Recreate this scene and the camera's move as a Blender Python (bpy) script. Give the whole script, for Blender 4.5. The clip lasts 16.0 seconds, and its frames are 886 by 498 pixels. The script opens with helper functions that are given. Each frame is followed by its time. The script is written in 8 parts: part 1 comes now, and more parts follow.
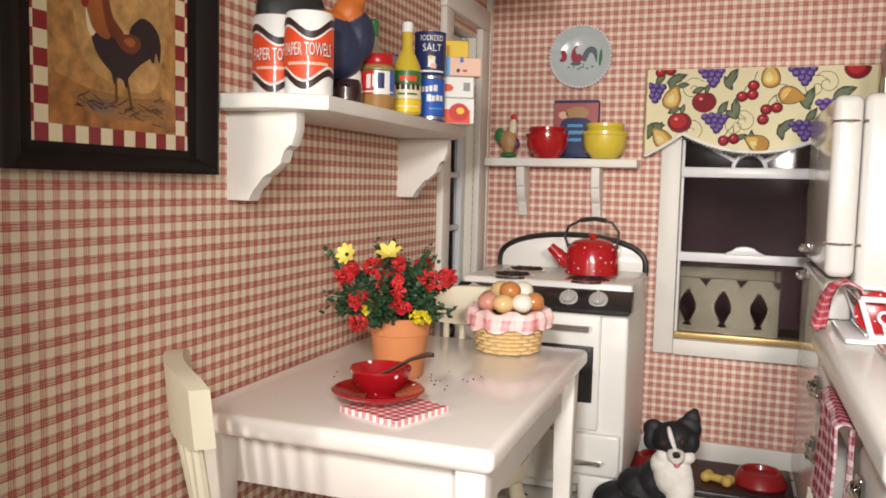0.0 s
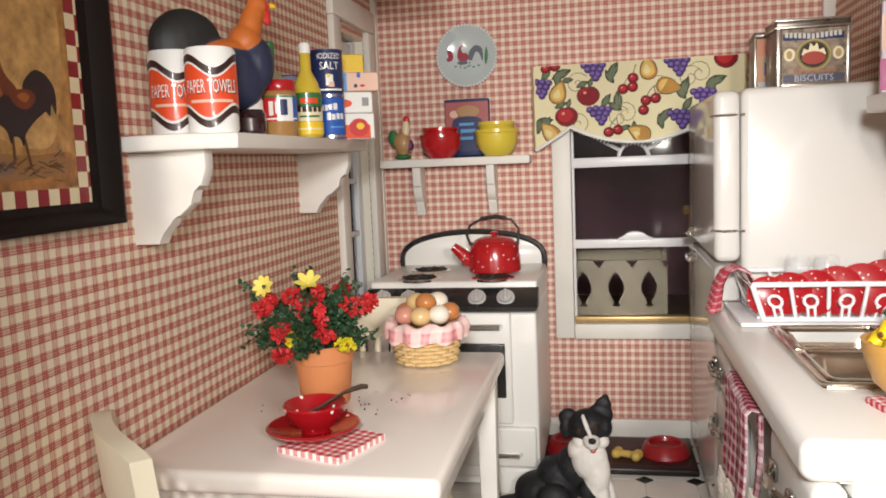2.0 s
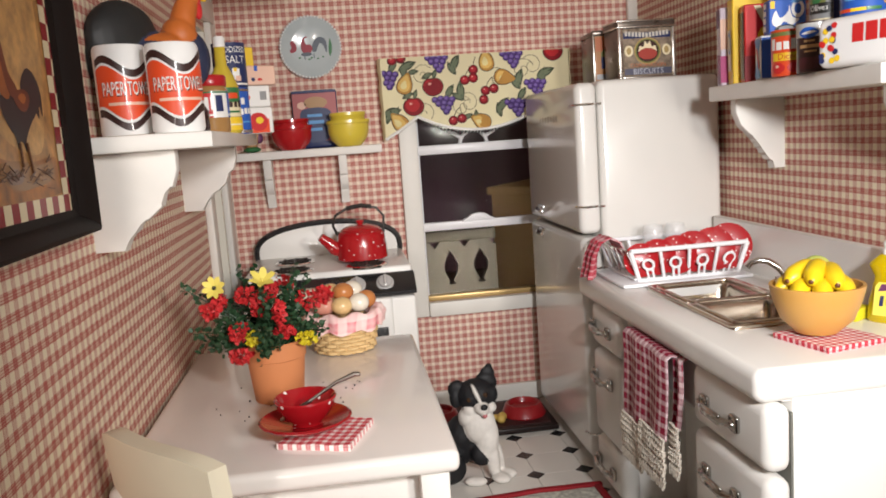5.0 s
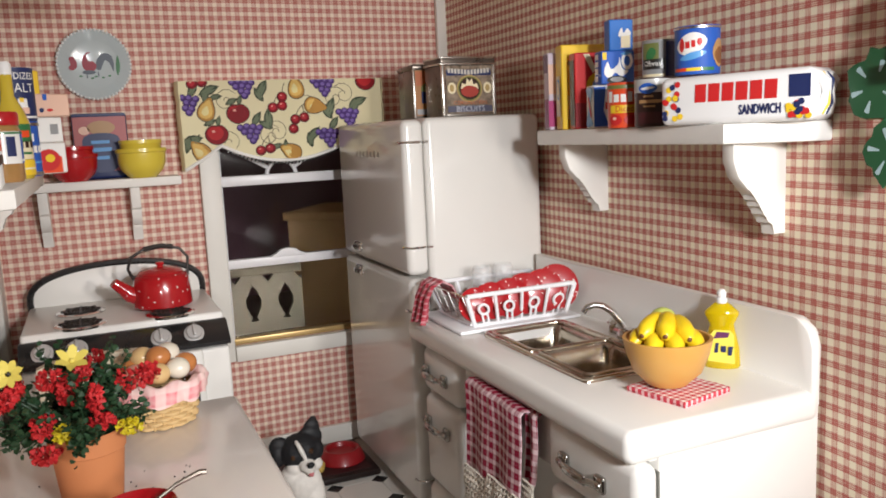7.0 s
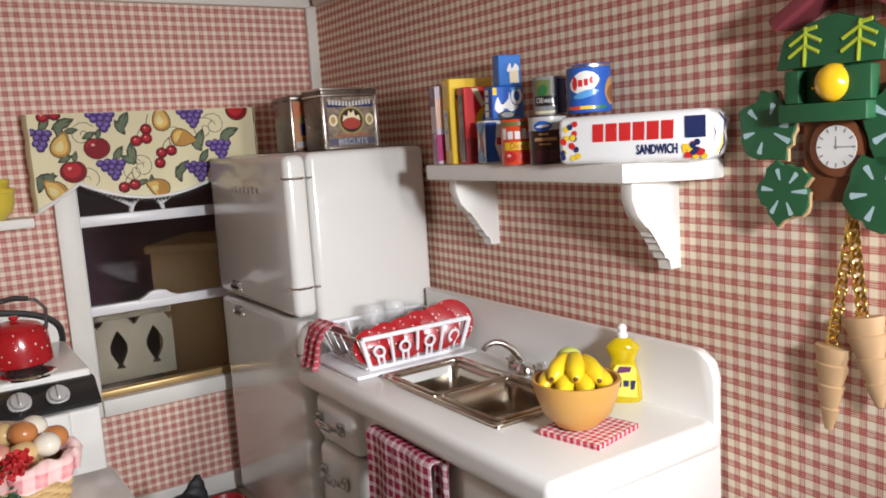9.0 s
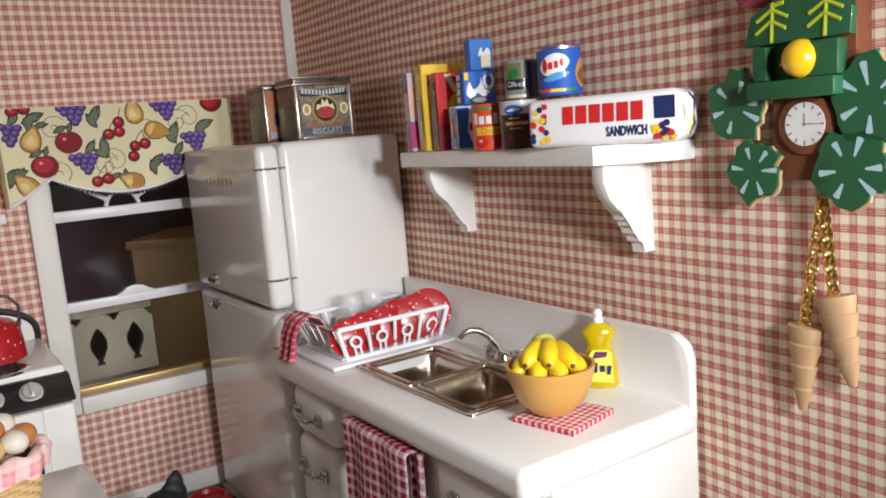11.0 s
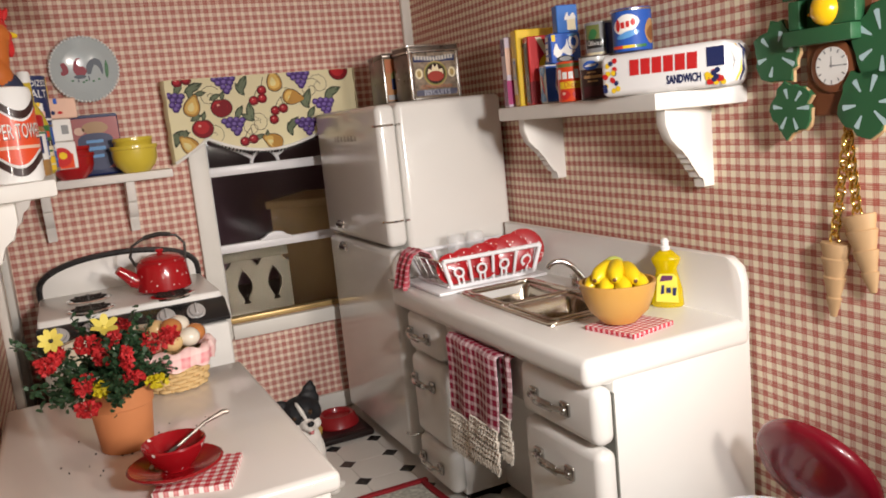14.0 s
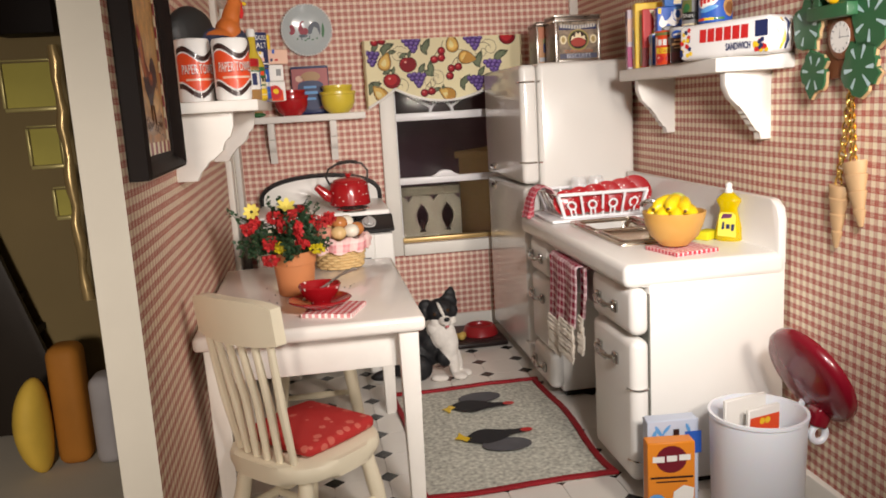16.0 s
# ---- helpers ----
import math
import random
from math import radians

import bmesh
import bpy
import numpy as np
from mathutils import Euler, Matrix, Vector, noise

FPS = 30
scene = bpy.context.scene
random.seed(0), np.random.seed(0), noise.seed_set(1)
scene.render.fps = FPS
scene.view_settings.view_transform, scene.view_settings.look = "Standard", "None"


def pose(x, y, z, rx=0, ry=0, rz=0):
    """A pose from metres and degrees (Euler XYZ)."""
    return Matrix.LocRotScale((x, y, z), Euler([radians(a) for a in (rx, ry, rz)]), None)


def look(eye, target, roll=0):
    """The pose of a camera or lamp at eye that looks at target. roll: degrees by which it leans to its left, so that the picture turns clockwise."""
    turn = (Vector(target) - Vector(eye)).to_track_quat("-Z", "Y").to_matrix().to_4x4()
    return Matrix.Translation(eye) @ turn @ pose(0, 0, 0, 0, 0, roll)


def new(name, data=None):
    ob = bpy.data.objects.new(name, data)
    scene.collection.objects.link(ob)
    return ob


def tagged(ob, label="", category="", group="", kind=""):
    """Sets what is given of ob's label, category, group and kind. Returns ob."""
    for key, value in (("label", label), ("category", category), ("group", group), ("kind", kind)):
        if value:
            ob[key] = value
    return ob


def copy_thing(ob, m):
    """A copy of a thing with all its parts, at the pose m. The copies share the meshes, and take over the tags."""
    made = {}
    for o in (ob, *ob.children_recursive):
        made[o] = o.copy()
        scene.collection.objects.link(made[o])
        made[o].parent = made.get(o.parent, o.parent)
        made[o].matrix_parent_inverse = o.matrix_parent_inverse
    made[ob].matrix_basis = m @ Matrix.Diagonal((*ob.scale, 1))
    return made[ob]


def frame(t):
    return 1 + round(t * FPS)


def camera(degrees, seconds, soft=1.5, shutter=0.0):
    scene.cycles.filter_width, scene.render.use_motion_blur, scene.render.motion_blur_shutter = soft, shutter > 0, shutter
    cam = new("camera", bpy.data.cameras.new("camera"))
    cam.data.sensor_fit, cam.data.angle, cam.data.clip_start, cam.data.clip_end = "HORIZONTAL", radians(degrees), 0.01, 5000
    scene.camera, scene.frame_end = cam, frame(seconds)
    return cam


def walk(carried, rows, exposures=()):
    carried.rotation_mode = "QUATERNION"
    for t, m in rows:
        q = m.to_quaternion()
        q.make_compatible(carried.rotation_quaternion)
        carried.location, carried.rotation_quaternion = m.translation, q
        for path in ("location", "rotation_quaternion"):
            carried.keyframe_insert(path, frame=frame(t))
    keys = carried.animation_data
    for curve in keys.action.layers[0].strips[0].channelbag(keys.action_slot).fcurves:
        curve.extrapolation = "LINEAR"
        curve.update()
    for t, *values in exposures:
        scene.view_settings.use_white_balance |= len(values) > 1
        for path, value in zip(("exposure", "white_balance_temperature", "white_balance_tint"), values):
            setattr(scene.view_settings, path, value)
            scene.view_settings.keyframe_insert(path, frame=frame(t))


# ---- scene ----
cam = camera(57.8, 16.0, 1.8)
METRES, EYE, TILT, LEAN, TURN = 0.26, 0.1123, 0.0, 0.0, 19.8
ROWS = [
    (0.0, 0.0, 0.0, 0.0, 0.11, -4.66, -1.38),
    (0.5, 0.0074, 0.0118, -0.008, -1.77, -5.21, -0.59),
    (1.0, 0.0063, 0.0075, -0.0009, -3.93, -5.68, 0.3),
    (1.5, -0.0053, 0.0051, 0.0081, -6.19, -6.03, 1.23),
    (2.0, -0.0318, -0.0002, 0.0393, -8.63, -6.21, 2.37),
    (2.5, -0.0783, -0.0147, 0.0518, -11.9, -6.38, 3.04),
    (3.0, -0.1362, -0.0278, 0.055, -14.79, -6.51, 3.38),
    (5.5, -0.2301, 0.0378, 0.0542, -31.27, -8.64, 3.66),
    (6.0, -0.231, 0.0685, 0.0651, -35.59, -8.84, 3.19),
    (6.5, -0.2306, 0.0881, 0.0762, -39.76, -8.78, 2.89),
    (7.0, -0.244, 0.114, 0.0928, -43.6, -8.4, 2.64),
    (7.5, -0.2556, 0.1461, 0.0965, -47.41, -8.22, 2.86),
    (8.0, -0.2593, 0.1429, 0.1194, -50.52, -8.06, 3.15),
    (8.5, -0.2648, 0.1563, 0.1224, -52.55, -8.03, 3.4),
    (9.0, -0.2406, 0.1626, 0.1203, -53.66, -8.03, 3.54),
    (11.5, -0.2234, 0.15, 0.1076, -54.14, -8.79, 4.82),
    (12.0, -0.2405, 0.1443, 0.0975, -53.53, -9.0, 5.19),
    (12.5, -0.2396, 0.1217, 0.0953, -52.48, -9.23, 5.56),
    (13.0, -0.2605, 0.099, 0.0972, -50.98, -9.38, 5.78),
    (13.5, -0.2939, 0.0604, 0.1077, -48.72, -9.49, 5.87),
    (14.0, -0.3146, 0.0374, 0.0881, -45.6, -9.58, 5.67),
    (14.5, -0.304, -0.0263, 0.0783, -41.67, -9.65, 5.22),
    (15.0, -0.3166, -0.1115, 0.0878, -37.24, -9.72, 4.57),
    (15.5, -0.3316, -0.1827, 0.0747, -32.89, -9.96, 3.91),
    (16.0, -0.3608, -0.2475, 0.053, -29.18, -10.32, 3.25),
]
# the clip's camera adapts its exposure and white balance on the way
EXPOSURES = [(0.0, 0.02, 6450, 12), (1.0, -0.1, 6450, 12), (2.0, -0.07, 6400, 12), (3.0, -0.03, 6400, 12), (5.5, -0.22, 6300, 14), (7.0, -0.27, 6200, 13), (9.0, -0.27, 5950, 13), (12.5, -0.36, 6000, 14), (14.5, -0.37, 6750, 16), (16.0, -0.24, 6750, 16)]
walk(cam, [(t, pose(0, 0, EYE, TILT, LEAN, TURN) @ pose(METRES * x, METRES * y, METRES * z, 90 + pitch, roll, yaw)) for t, x, y, z, yaw, pitch, roll in ROWS], EXPOSURES)
C = 0.01  # everything below is laid out in centimetres: a one-twelfth scale kitchen


# ---- light ----
world = bpy.data.worlds.new("world")
scene.world = world
world.use_nodes = True
wbg = world.node_tree.nodes["Background"]
wbg.inputs[0].default_value = (1.0, 0.78, 0.54, 1)
wbg.inputs[1].default_value = 0.058


def area_lamp(name, eye, target, size, watts, colour, spread=84):
    data = bpy.data.lights.new(name, "AREA")
    data.shape, data.size, data.energy, data.color = "DISK", size * C, watts, colour
    data.spread = radians(spread)
    ob = new(name, data)
    ob.matrix_world = look(Vector(eye) * C, Vector(target) * C)
    return ob


# the torch travels with the camera; fixed lamps stand in for it
area_lamp("torch_lamp", (4.6, -5.0, 14.0), (-2.0, 32, 7), 2.4, 0.09, (1.0, 0.93, 0.82))
# added fill without a source of its own: brightens next room and wall end
area_lamp("next_room_fill", (-11.6, -14.0, 13.0), (-20.0, 14, 6), 2.4, 0.11, (1.0, 0.93, 0.82), 74)
# added second position of that same torch, not another light of the kitchen
area_lamp("torch_second_lamp", (-0.4, -4.5, 16.0), (2.8, 30, 8.5), 2.4, 0.165, (0.97, 0.97, 0.93))


# ---- materials ----
def mat(name, colour, rough=0.5, metal=0.0, var=0.08, scale=40.0, bump=0.0, bscale=None, coat=0.0, trans=0.0, ior=1.45, sss=0.0):
    """A principled surface with blotches and fine grain; scale in features per ten centimetres."""
    m = bpy.data.materials.new(name)
    m.use_nodes = True
    nt = m.node_tree
    b = nt.nodes["Principled BSDF"]
    if rough > 0.7:
        rough = 0.62
        b.inputs["Specular IOR Level"].default_value = 0.25
    tc = nt.nodes.new("ShaderNodeTexCoord")
    n1 = nt.nodes.new("ShaderNodeTexNoise")
    n1.inputs["Scale"].default_value = scale * 1.5
    n1.inputs["Detail"].default_value = 6
    nt.links.new(tc.outputs["Object"], n1.inputs["Vector"])
    mix = nt.nodes.new("ShaderNodeMix")
    mix.data_type = "RGBA"
    c = Vector(colour)
    mix.inputs[6].default_value = (*(c * (1 - var)), 1)
    mix.inputs[7].default_value = (*[min(1, v * (1 + var)) for v in c], 1)
    nt.links.new(n1.outputs["Fac"], mix.inputs[0])
    nt.links.new(mix.outputs[2], b.inputs["Base Color"])
    rr = nt.nodes.new("ShaderNodeMapRange")
    rr.inputs[3].default_value = max(0.02, rough - 0.08)
    rr.inputs[4].default_value = min(1, rough + 0.08)
    nt.links.new(n1.outputs["Fac"], rr.inputs[0])
    nt.links.new(rr.outputs[0], b.inputs["Roughness"])
    b.inputs["Metallic"].default_value = metal
    b.inputs["Coat Weight"].default_value = coat
    b.inputs["Coat Roughness"].default_value = 0.08
    b.inputs["Transmission Weight"].default_value = trans
    b.inputs["IOR"].default_value = ior
    if sss:
        b.inputs["Subsurface Weight"].default_value = sss
        b.inputs["Subsurface Radius"].default_value = (0.002, 0.001, 0.0006)
    if bump:
        n2 = nt.nodes.new("ShaderNodeTexNoise")
        n2.inputs["Scale"].default_value = (bscale or scale * 8)
        n2.inputs["Detail"].default_value = 2
        nt.links.new(tc.outputs["Object"], n2.inputs["Vector"])
        bp = nt.nodes.new("ShaderNodeBump")
        bp.inputs["Strength"].default_value = bump
        bp.inputs["Distance"].default_value = 0.00008
        nt.links.new(n2.outputs["Fac"], bp.inputs["Height"])
        nt.links.new(bp.outputs[0], b.inputs["Normal"])
    return m


def math_node(nt, op, a, b=None):
    n = nt.nodes.new("ShaderNodeMath")
    n.operation = op
    for k, v in enumerate((a, b)):
        if v is None:
            continue
        if isinstance(v, (int, float)):
            n.inputs[k].default_value = v
        else:
            nt.links.new(v, n.inputs[k])
    return n.outputs[0]


def plaid(name, axes, period, ground, thread, width=0.5, wobble=0.02, rough=0.8, phase=(0.0, 0.0), dots=0.5, cross=0.0, edge=0.35, weave=0.35, thread_mark=0.0, share=(1.0, 1.0)):
    """Woven check: two sets of stripes, darker where they cross. axes: which local coordinates run across the stripes."""
    m = bpy.data.materials.new(name)
    m.use_nodes = True
    nt = m.node_tree
    b = nt.nodes["Principled BSDF"]
    b.inputs["Roughness"].default_value = min(rough, 0.65)
    b.inputs["Specular IOR Level"].default_value = 0.25
    tc = nt.nodes.new("ShaderNodeTexCoord")
    nz = nt.nodes.new("ShaderNodeTexNoise")
    nz.inputs["Scale"].default_value = 30
    nz.inputs["Detail"].default_value = 3
    nt.links.new(tc.outputs["Object"], nz.inputs["Vector"])
    sep = nt.nodes.new("ShaderNodeSeparateXYZ")
    nt.links.new(tc.outputs["Object"], sep.inputs[0])
    sepn = nt.nodes.new("ShaderNodeSeparateXYZ")
    nt.links.new(nz.outputs["Color"], sepn.inputs[0])
    bands = []
    for k, ax in enumerate(axes):
        u = math_node(nt, "MULTIPLY", sep.outputs["XYZ".index(ax)], 1 / (period * C))
        w = math_node(nt, "MULTIPLY", math_node(nt, "SUBTRACT", sepn.outputs[k], 0.5), wobble * 10)
        u = math_node(nt, "ADD", math_node(nt, "ADD", u, w), phase[k] + 500)
        f = math_node(nt, "FRACT", u)
        d = math_node(nt, "ABSOLUTE", math_node(nt, "SUBTRACT", f, 0.5))  # 0 at the stripe's middle
        mr = nt.nodes.new("ShaderNodeMapRange")
        mr.interpolation_type = "SMOOTHSTEP"
        mr.inputs[1].default_value = width / 2 + 0.05
        mr.inputs[2].default_value = width / 2 - 0.05
        nt.links.new(d, mr.inputs[0])
        # the stripe's two edges are a little denser than its middle
        ed = nt.nodes.new("ShaderNodeMapRange")
        ed.inputs[1].default_value = 0.0
        ed.inputs[2].default_value = width / 2
        ed.inputs[3].default_value = 1 - edge
        ed.inputs[4].default_value = 1.0
        nt.links.new(d, ed.inputs[0])
        # single threads: a fine comb across the stripe, its lines coming and going along their length
        comb = math_node(nt, "SINE", math_node(nt, "MULTIPLY", u, 2 * math.pi * 7))
        run = nt.nodes.new("ShaderNodeCombineXYZ")
        nt.links.new(math_node(nt, "MULTIPLY", u, 7.0), run.inputs[0])
        nt.links.new(math_node(nt, "MULTIPLY", sep.outputs["XYZ".index(axes[1 - k])], 0.55 / (period * C)), run.inputs[1])
        streak = nt.nodes.new("ShaderNodeTexNoise")
        streak.inputs["Scale"].default_value = 1.0
        streak.inputs["Detail"].default_value = 2
        nt.links.new(run.outputs[0], streak.inputs["Vector"])
        line = math_node(nt, "MULTIPLY", comb, math_node(nt, "MULTIPLY", streak.outputs["Fac"], 2 * thread_mark))
        line = math_node(nt, "ADD", line, math_node(nt, "MULTIPLY", math_node(nt, "SUBTRACT", streak.outputs["Fac"], 0.5), 2.4 * thread_mark))
        tone = math_node(nt, "MULTIPLY", ed.outputs[0], math_node(nt, "ADD", line, 1.0))
        bands.append(math_node(nt, "MULTIPLY", math_node(nt, "MULTIPLY", mr.outputs[0], tone), share[k]))
    both = math_node(nt, "MULTIPLY", math_node(nt, "ADD", bands[0], bands[1]), dots)
    both = math_node(nt, "ADD", both, math_node(nt, "MULTIPLY", math_node(nt, "MULTIPLY", bands[0], bands[1]), cross))
    fine = nt.nodes.new("ShaderNodeTexNoise")
    fine.inputs["Scale"].default_value = 2600 * 0.3 / period * 0.5
    fine.inputs["Detail"].default_value = 4
    nt.links.new(tc.outputs["Object"], fine.inputs["Vector"])
    fr = nt.nodes.new("ShaderNodeMapRange")
    fr.inputs[3].default_value = 1 - weave
    fr.inputs[4].default_value = 1 + weave
    nt.links.new(fine.outputs["Fac"], fr.inputs[0])
    both = math_node(nt, "MULTIPLY", both, fr.outputs[0])
    mix = nt.nodes.new("ShaderNodeMix")
    mix.data_type = "RGBA"
    mix.clamp_factor = True
    mix.inputs[6].default_value = (*ground, 1)
    mix.inputs[7].default_value = (*thread, 1)
    nt.links.new(both, mix.inputs[0])
    big = nt.nodes.new("ShaderNodeTexNoise")
    big.inputs["Scale"].default_value = 9
    big.inputs["Detail"].default_value = 4
    nt.links.new(tc.outputs["Object"], big.inputs["Vector"])
    br = nt.nodes.new("ShaderNodeMapRange")
    br.inputs[3].default_value = 0.9
    br.inputs[4].default_value = 1.08
    nt.links.new(big.outputs["Fac"], br.inputs[0])
    mul = nt.nodes.new("ShaderNodeVectorMath")
    mul.operation = "SCALE"
    nt.links.new(mix.outputs[2], mul.inputs[0])
    nt.links.new(br.outputs[0], mul.inputs["Scale"])
    nt.links.new(mul.outputs[0], b.inputs["Base Color"])
    bp = nt.nodes.new("ShaderNodeBump")
    bp.inputs["Strength"].default_value = 0.12
    bp.inputs["Distance"].default_value = 0.00006
    nt.links.new(fine.outputs["Fac"], bp.inputs["Height"])
    nt.links.new(bp.outputs[0], b.inputs["Normal"])
    return m


def polka(name, ground, dot, period, share=0.45, rough=0.2, coat=0.5, size=0.28):
    """Enamel with scattered pale spots."""
    m = mat(name, ground, rough, coat=coat, var=0.05)
    nt = m.node_tree
    b = nt.nodes["Principled BSDF"]
    tc = nt.nodes.new("ShaderNodeTexCoord")
    vo = nt.nodes.new("ShaderNodeTexVoronoi")
    vo.inputs["Scale"].default_value = 1 / (period * C)
    vo.inputs["Randomness"].default_value = 0.8
    nt.links.new(tc.outputs["Object"], vo.inputs["Vector"])
    hit = math_node(nt, "LESS_THAN", vo.outputs["Distance"], size)
    sc = nt.nodes.new("ShaderNodeSeparateColor")
    nt.links.new(vo.outputs["Color"], sc.inputs[0])
    keep = math_node(nt, "LESS_THAN", sc.outputs[0], share)
    mix = nt.nodes.new("ShaderNodeMix")
    mix.data_type = "RGBA"
    old = b.inputs["Base Color"].links[0].from_socket
    nt.links.new(math_node(nt, "MULTIPLY", hit, keep), mix.inputs[0])
    nt.links.new(old, mix.inputs[6])
    mix.inputs[7].default_value = (*dot, 1)
    nt.links.new(mix.outputs[2], b.inputs["Base Color"])
    return m


def glass(name, colour, rough=0.03, ior=1.45):
    m = bpy.data.materials.new(name)
    m.use_nodes = True
    b = m.node_tree.nodes["Principled BSDF"]
    b.inputs["Base Color"].default_value = (*colour, 1)
    b.inputs["Roughness"].default_value = rough
    b.inputs["Transmission Weight"].default_value = 1.0
    b.inputs["IOR"].default_value = ior
    return m


PAPER_BACK = plaid("wallpaper_check_x", "XZ", 0.346, (0.86, 0.72, 0.59), (0.47, 0.14, 0.115), 0.54, 0.010, 0.75, cross=0.0, dots=0.60, edge=0.3, thread_mark=0.34, share=(0.9, 1.05))
PAPER_SIDE = plaid("wallpaper_check_y", "YZ", 0.330, (0.85, 0.76, 0.58), (0.46, 0.115, 0.095), 0.47, 0.016, 0.75, cross=0.0, dots=0.66, edge=0.3, thread_mark=0.42, share=(0.85, 1.1))
WHITE_TRIM = mat("white_trim_paint", (0.76, 0.73, 0.67), 0.45, var=0.06, scale=60, bump=0.15)
WHITE_SHELF = mat("white_painted_wood", (0.80, 0.77, 0.72), 0.5, var=0.07, scale=70, bump=0.4)
CREAM_PAINT = mat("cream_painted_wood", (0.75, 0.68, 0.52), 0.4, var=0.06, scale=50, bump=0.15)
ENAMEL = mat("white_enamel", (0.81, 0.79, 0.75), 0.34, var=0.03, scale=20, coat=0.15, bump=0.1, bscale=60)
TABLE_WHITE = mat("table_white_gloss", (0.84, 0.79, 0.74), 0.25, var=0.04, scale=20, coat=0.5)
CHROME = mat("chrome", (0.75, 0.74, 0.72), 0.14, metal=1.0, var=0.05)
STEEL = mat("brushed_steel", (0.52, 0.46, 0.38), 0.2, metal=1.0, var=0.14, scale=80)
BLACK = mat("black_enamel", (0.018, 0.017, 0.018), 0.28, coat=0.3, var=0.2)
DARK = mat("dark_gap_shade", (0.02, 0.018, 0.016), 0.8)
IRON = mat("dark_iron", (0.05, 0.045, 0.042), 0.45, metal=0.6, var=0.2)
FRAME_WOOD = mat("dark_stained_wood", (0.010, 0.006, 0.005), 0.62, var=0.5, scale=40, bump=0.3)
FRAME_WOOD.node_tree.nodes["Principled BSDF"].inputs["Specular IOR Level"].default_value = 0.22
RED = mat("red_enamel", (0.46, 0.012, 0.016), 0.2, coat=0.5, var=0.08)
RED_SPOT = polka("red_spotted_enamel", (0.42, 0.009, 0.013), (0.85, 0.75, 0.7), 0.2, 0.5, size=0.16)
RED_FINE = polka("red_speckled_enamel", (0.32, 0.007, 0.011), (0.88, 0.80, 0.76), 0.24, 0.4, 0.2, 0.4, size=0.17)
RED_DOT = polka("red_dotted_enamel", (0.38, 0.008, 0.012), (0.9, 0.82, 0.78), 0.13, 0.6, 0.3, 0.3, size=0.2)
YELLOW_BOWL = mat("yellow_ceramic", (0.72, 0.56, 0.06), 0.3, coat=0.3)
TERRACOTTA = mat("terracotta", (0.56, 0.21, 0.08), 0.7, var=0.14, scale=40, bump=0.2)
WHITE = mat("white_gloss", (0.82, 0.81, 0.79), 0.3, var=0.03)
PLASTER = mat("ceiling_plaster", (0.72, 0.66, 0.58), 0.8, bump=0.2)
CUT_EDGE = mat("wall_edge_paint", (0.76, 0.72, 0.62), 0.55, var=0.1, scale=30, bump=0.2)
OUTER = mat("outer_wall_board", (0.10, 0.085, 0.05), 0.7, var=0.3)
TILE_W = mat("white_floor_tile", (0.74, 0.71, 0.66), 0.16, var=0.03, scale=30, coat=0.2)
TILE_B = mat("black_floor_tile", (0.02, 0.02, 0.02), 0.2, var=0.2)
GROUT = mat("floor_grout", (0.55, 0.52, 0.47), 0.6, var=0.1)


# ---- mesh helpers (centimetres) ----
def box(bm, c, s, bev=0.0, seg=2, turn=None, mi=0):
    """A box of size s about c, with rounded edges, turned by turn about its middle."""
    r = bmesh.ops.create_cube(bm, size=1.0)
    vs = r["verts"]
    for v in vs:
        v.co = Vector((v.co.x * s[0], v.co.y * s[1], v.co.z * s[2]))
    if bev:
        es = list({e for v in vs for e in v.link_edges})
        rb = bmesh.ops.bevel(bm, geom=es, offset=min(bev, min(s) * 0.49), segments=seg, profile=0.5, affect="EDGES")
        vs = list({v for v in rb["verts"]} | {v for v in vs if v.is_valid})
    m = Matrix.Translation(Vector(c))
    if turn is not None:
        m = m @ (turn.to_4x4() if hasattr(turn, "to_4x4") else turn)
    for v in vs:
        v.co = m @ v.co
    if mi:
        for f in {f for v in vs for f in v.link_faces}:
            f.material_index = mi
    return vs


def lathe(bm, prof, seg=28, at=(0, 0, 0), turn=None, mi=0):
    """A turned body: prof lists (radius, height) from bottom to top; radius 0 closes it."""
    m = Matrix.Translation(Vector(at)) @ (turn if turn is not None else Matrix())
    rings = []
    for r, z in prof:
        if r <= 1e-6:
            rings.append([bm.verts.new(m @ Vector((0, 0, z)))])
        else:
            rings.append([bm.verts.new(m @ Vector((r * math.cos(2 * math.pi * k / seg), r * math.sin(2 * math.pi * k / seg), z))) for k in range(seg)])
    for a, b in zip(rings, rings[1:]):
        for k in range(seg):
            k2 = (k + 1) % seg
            if len(a) == 1 and len(b) == 1:
                continue
            if len(a) == 1:
                f = bm.faces.new((a[0], b[k2], b[k]))
            elif len(b) == 1:
                f = bm.faces.new((a[k], a[k2], b[0]))
            else:
                f = bm.faces.new((a[k], a[k2], b[k2], b[k]))
            f.material_index = mi
    return bm


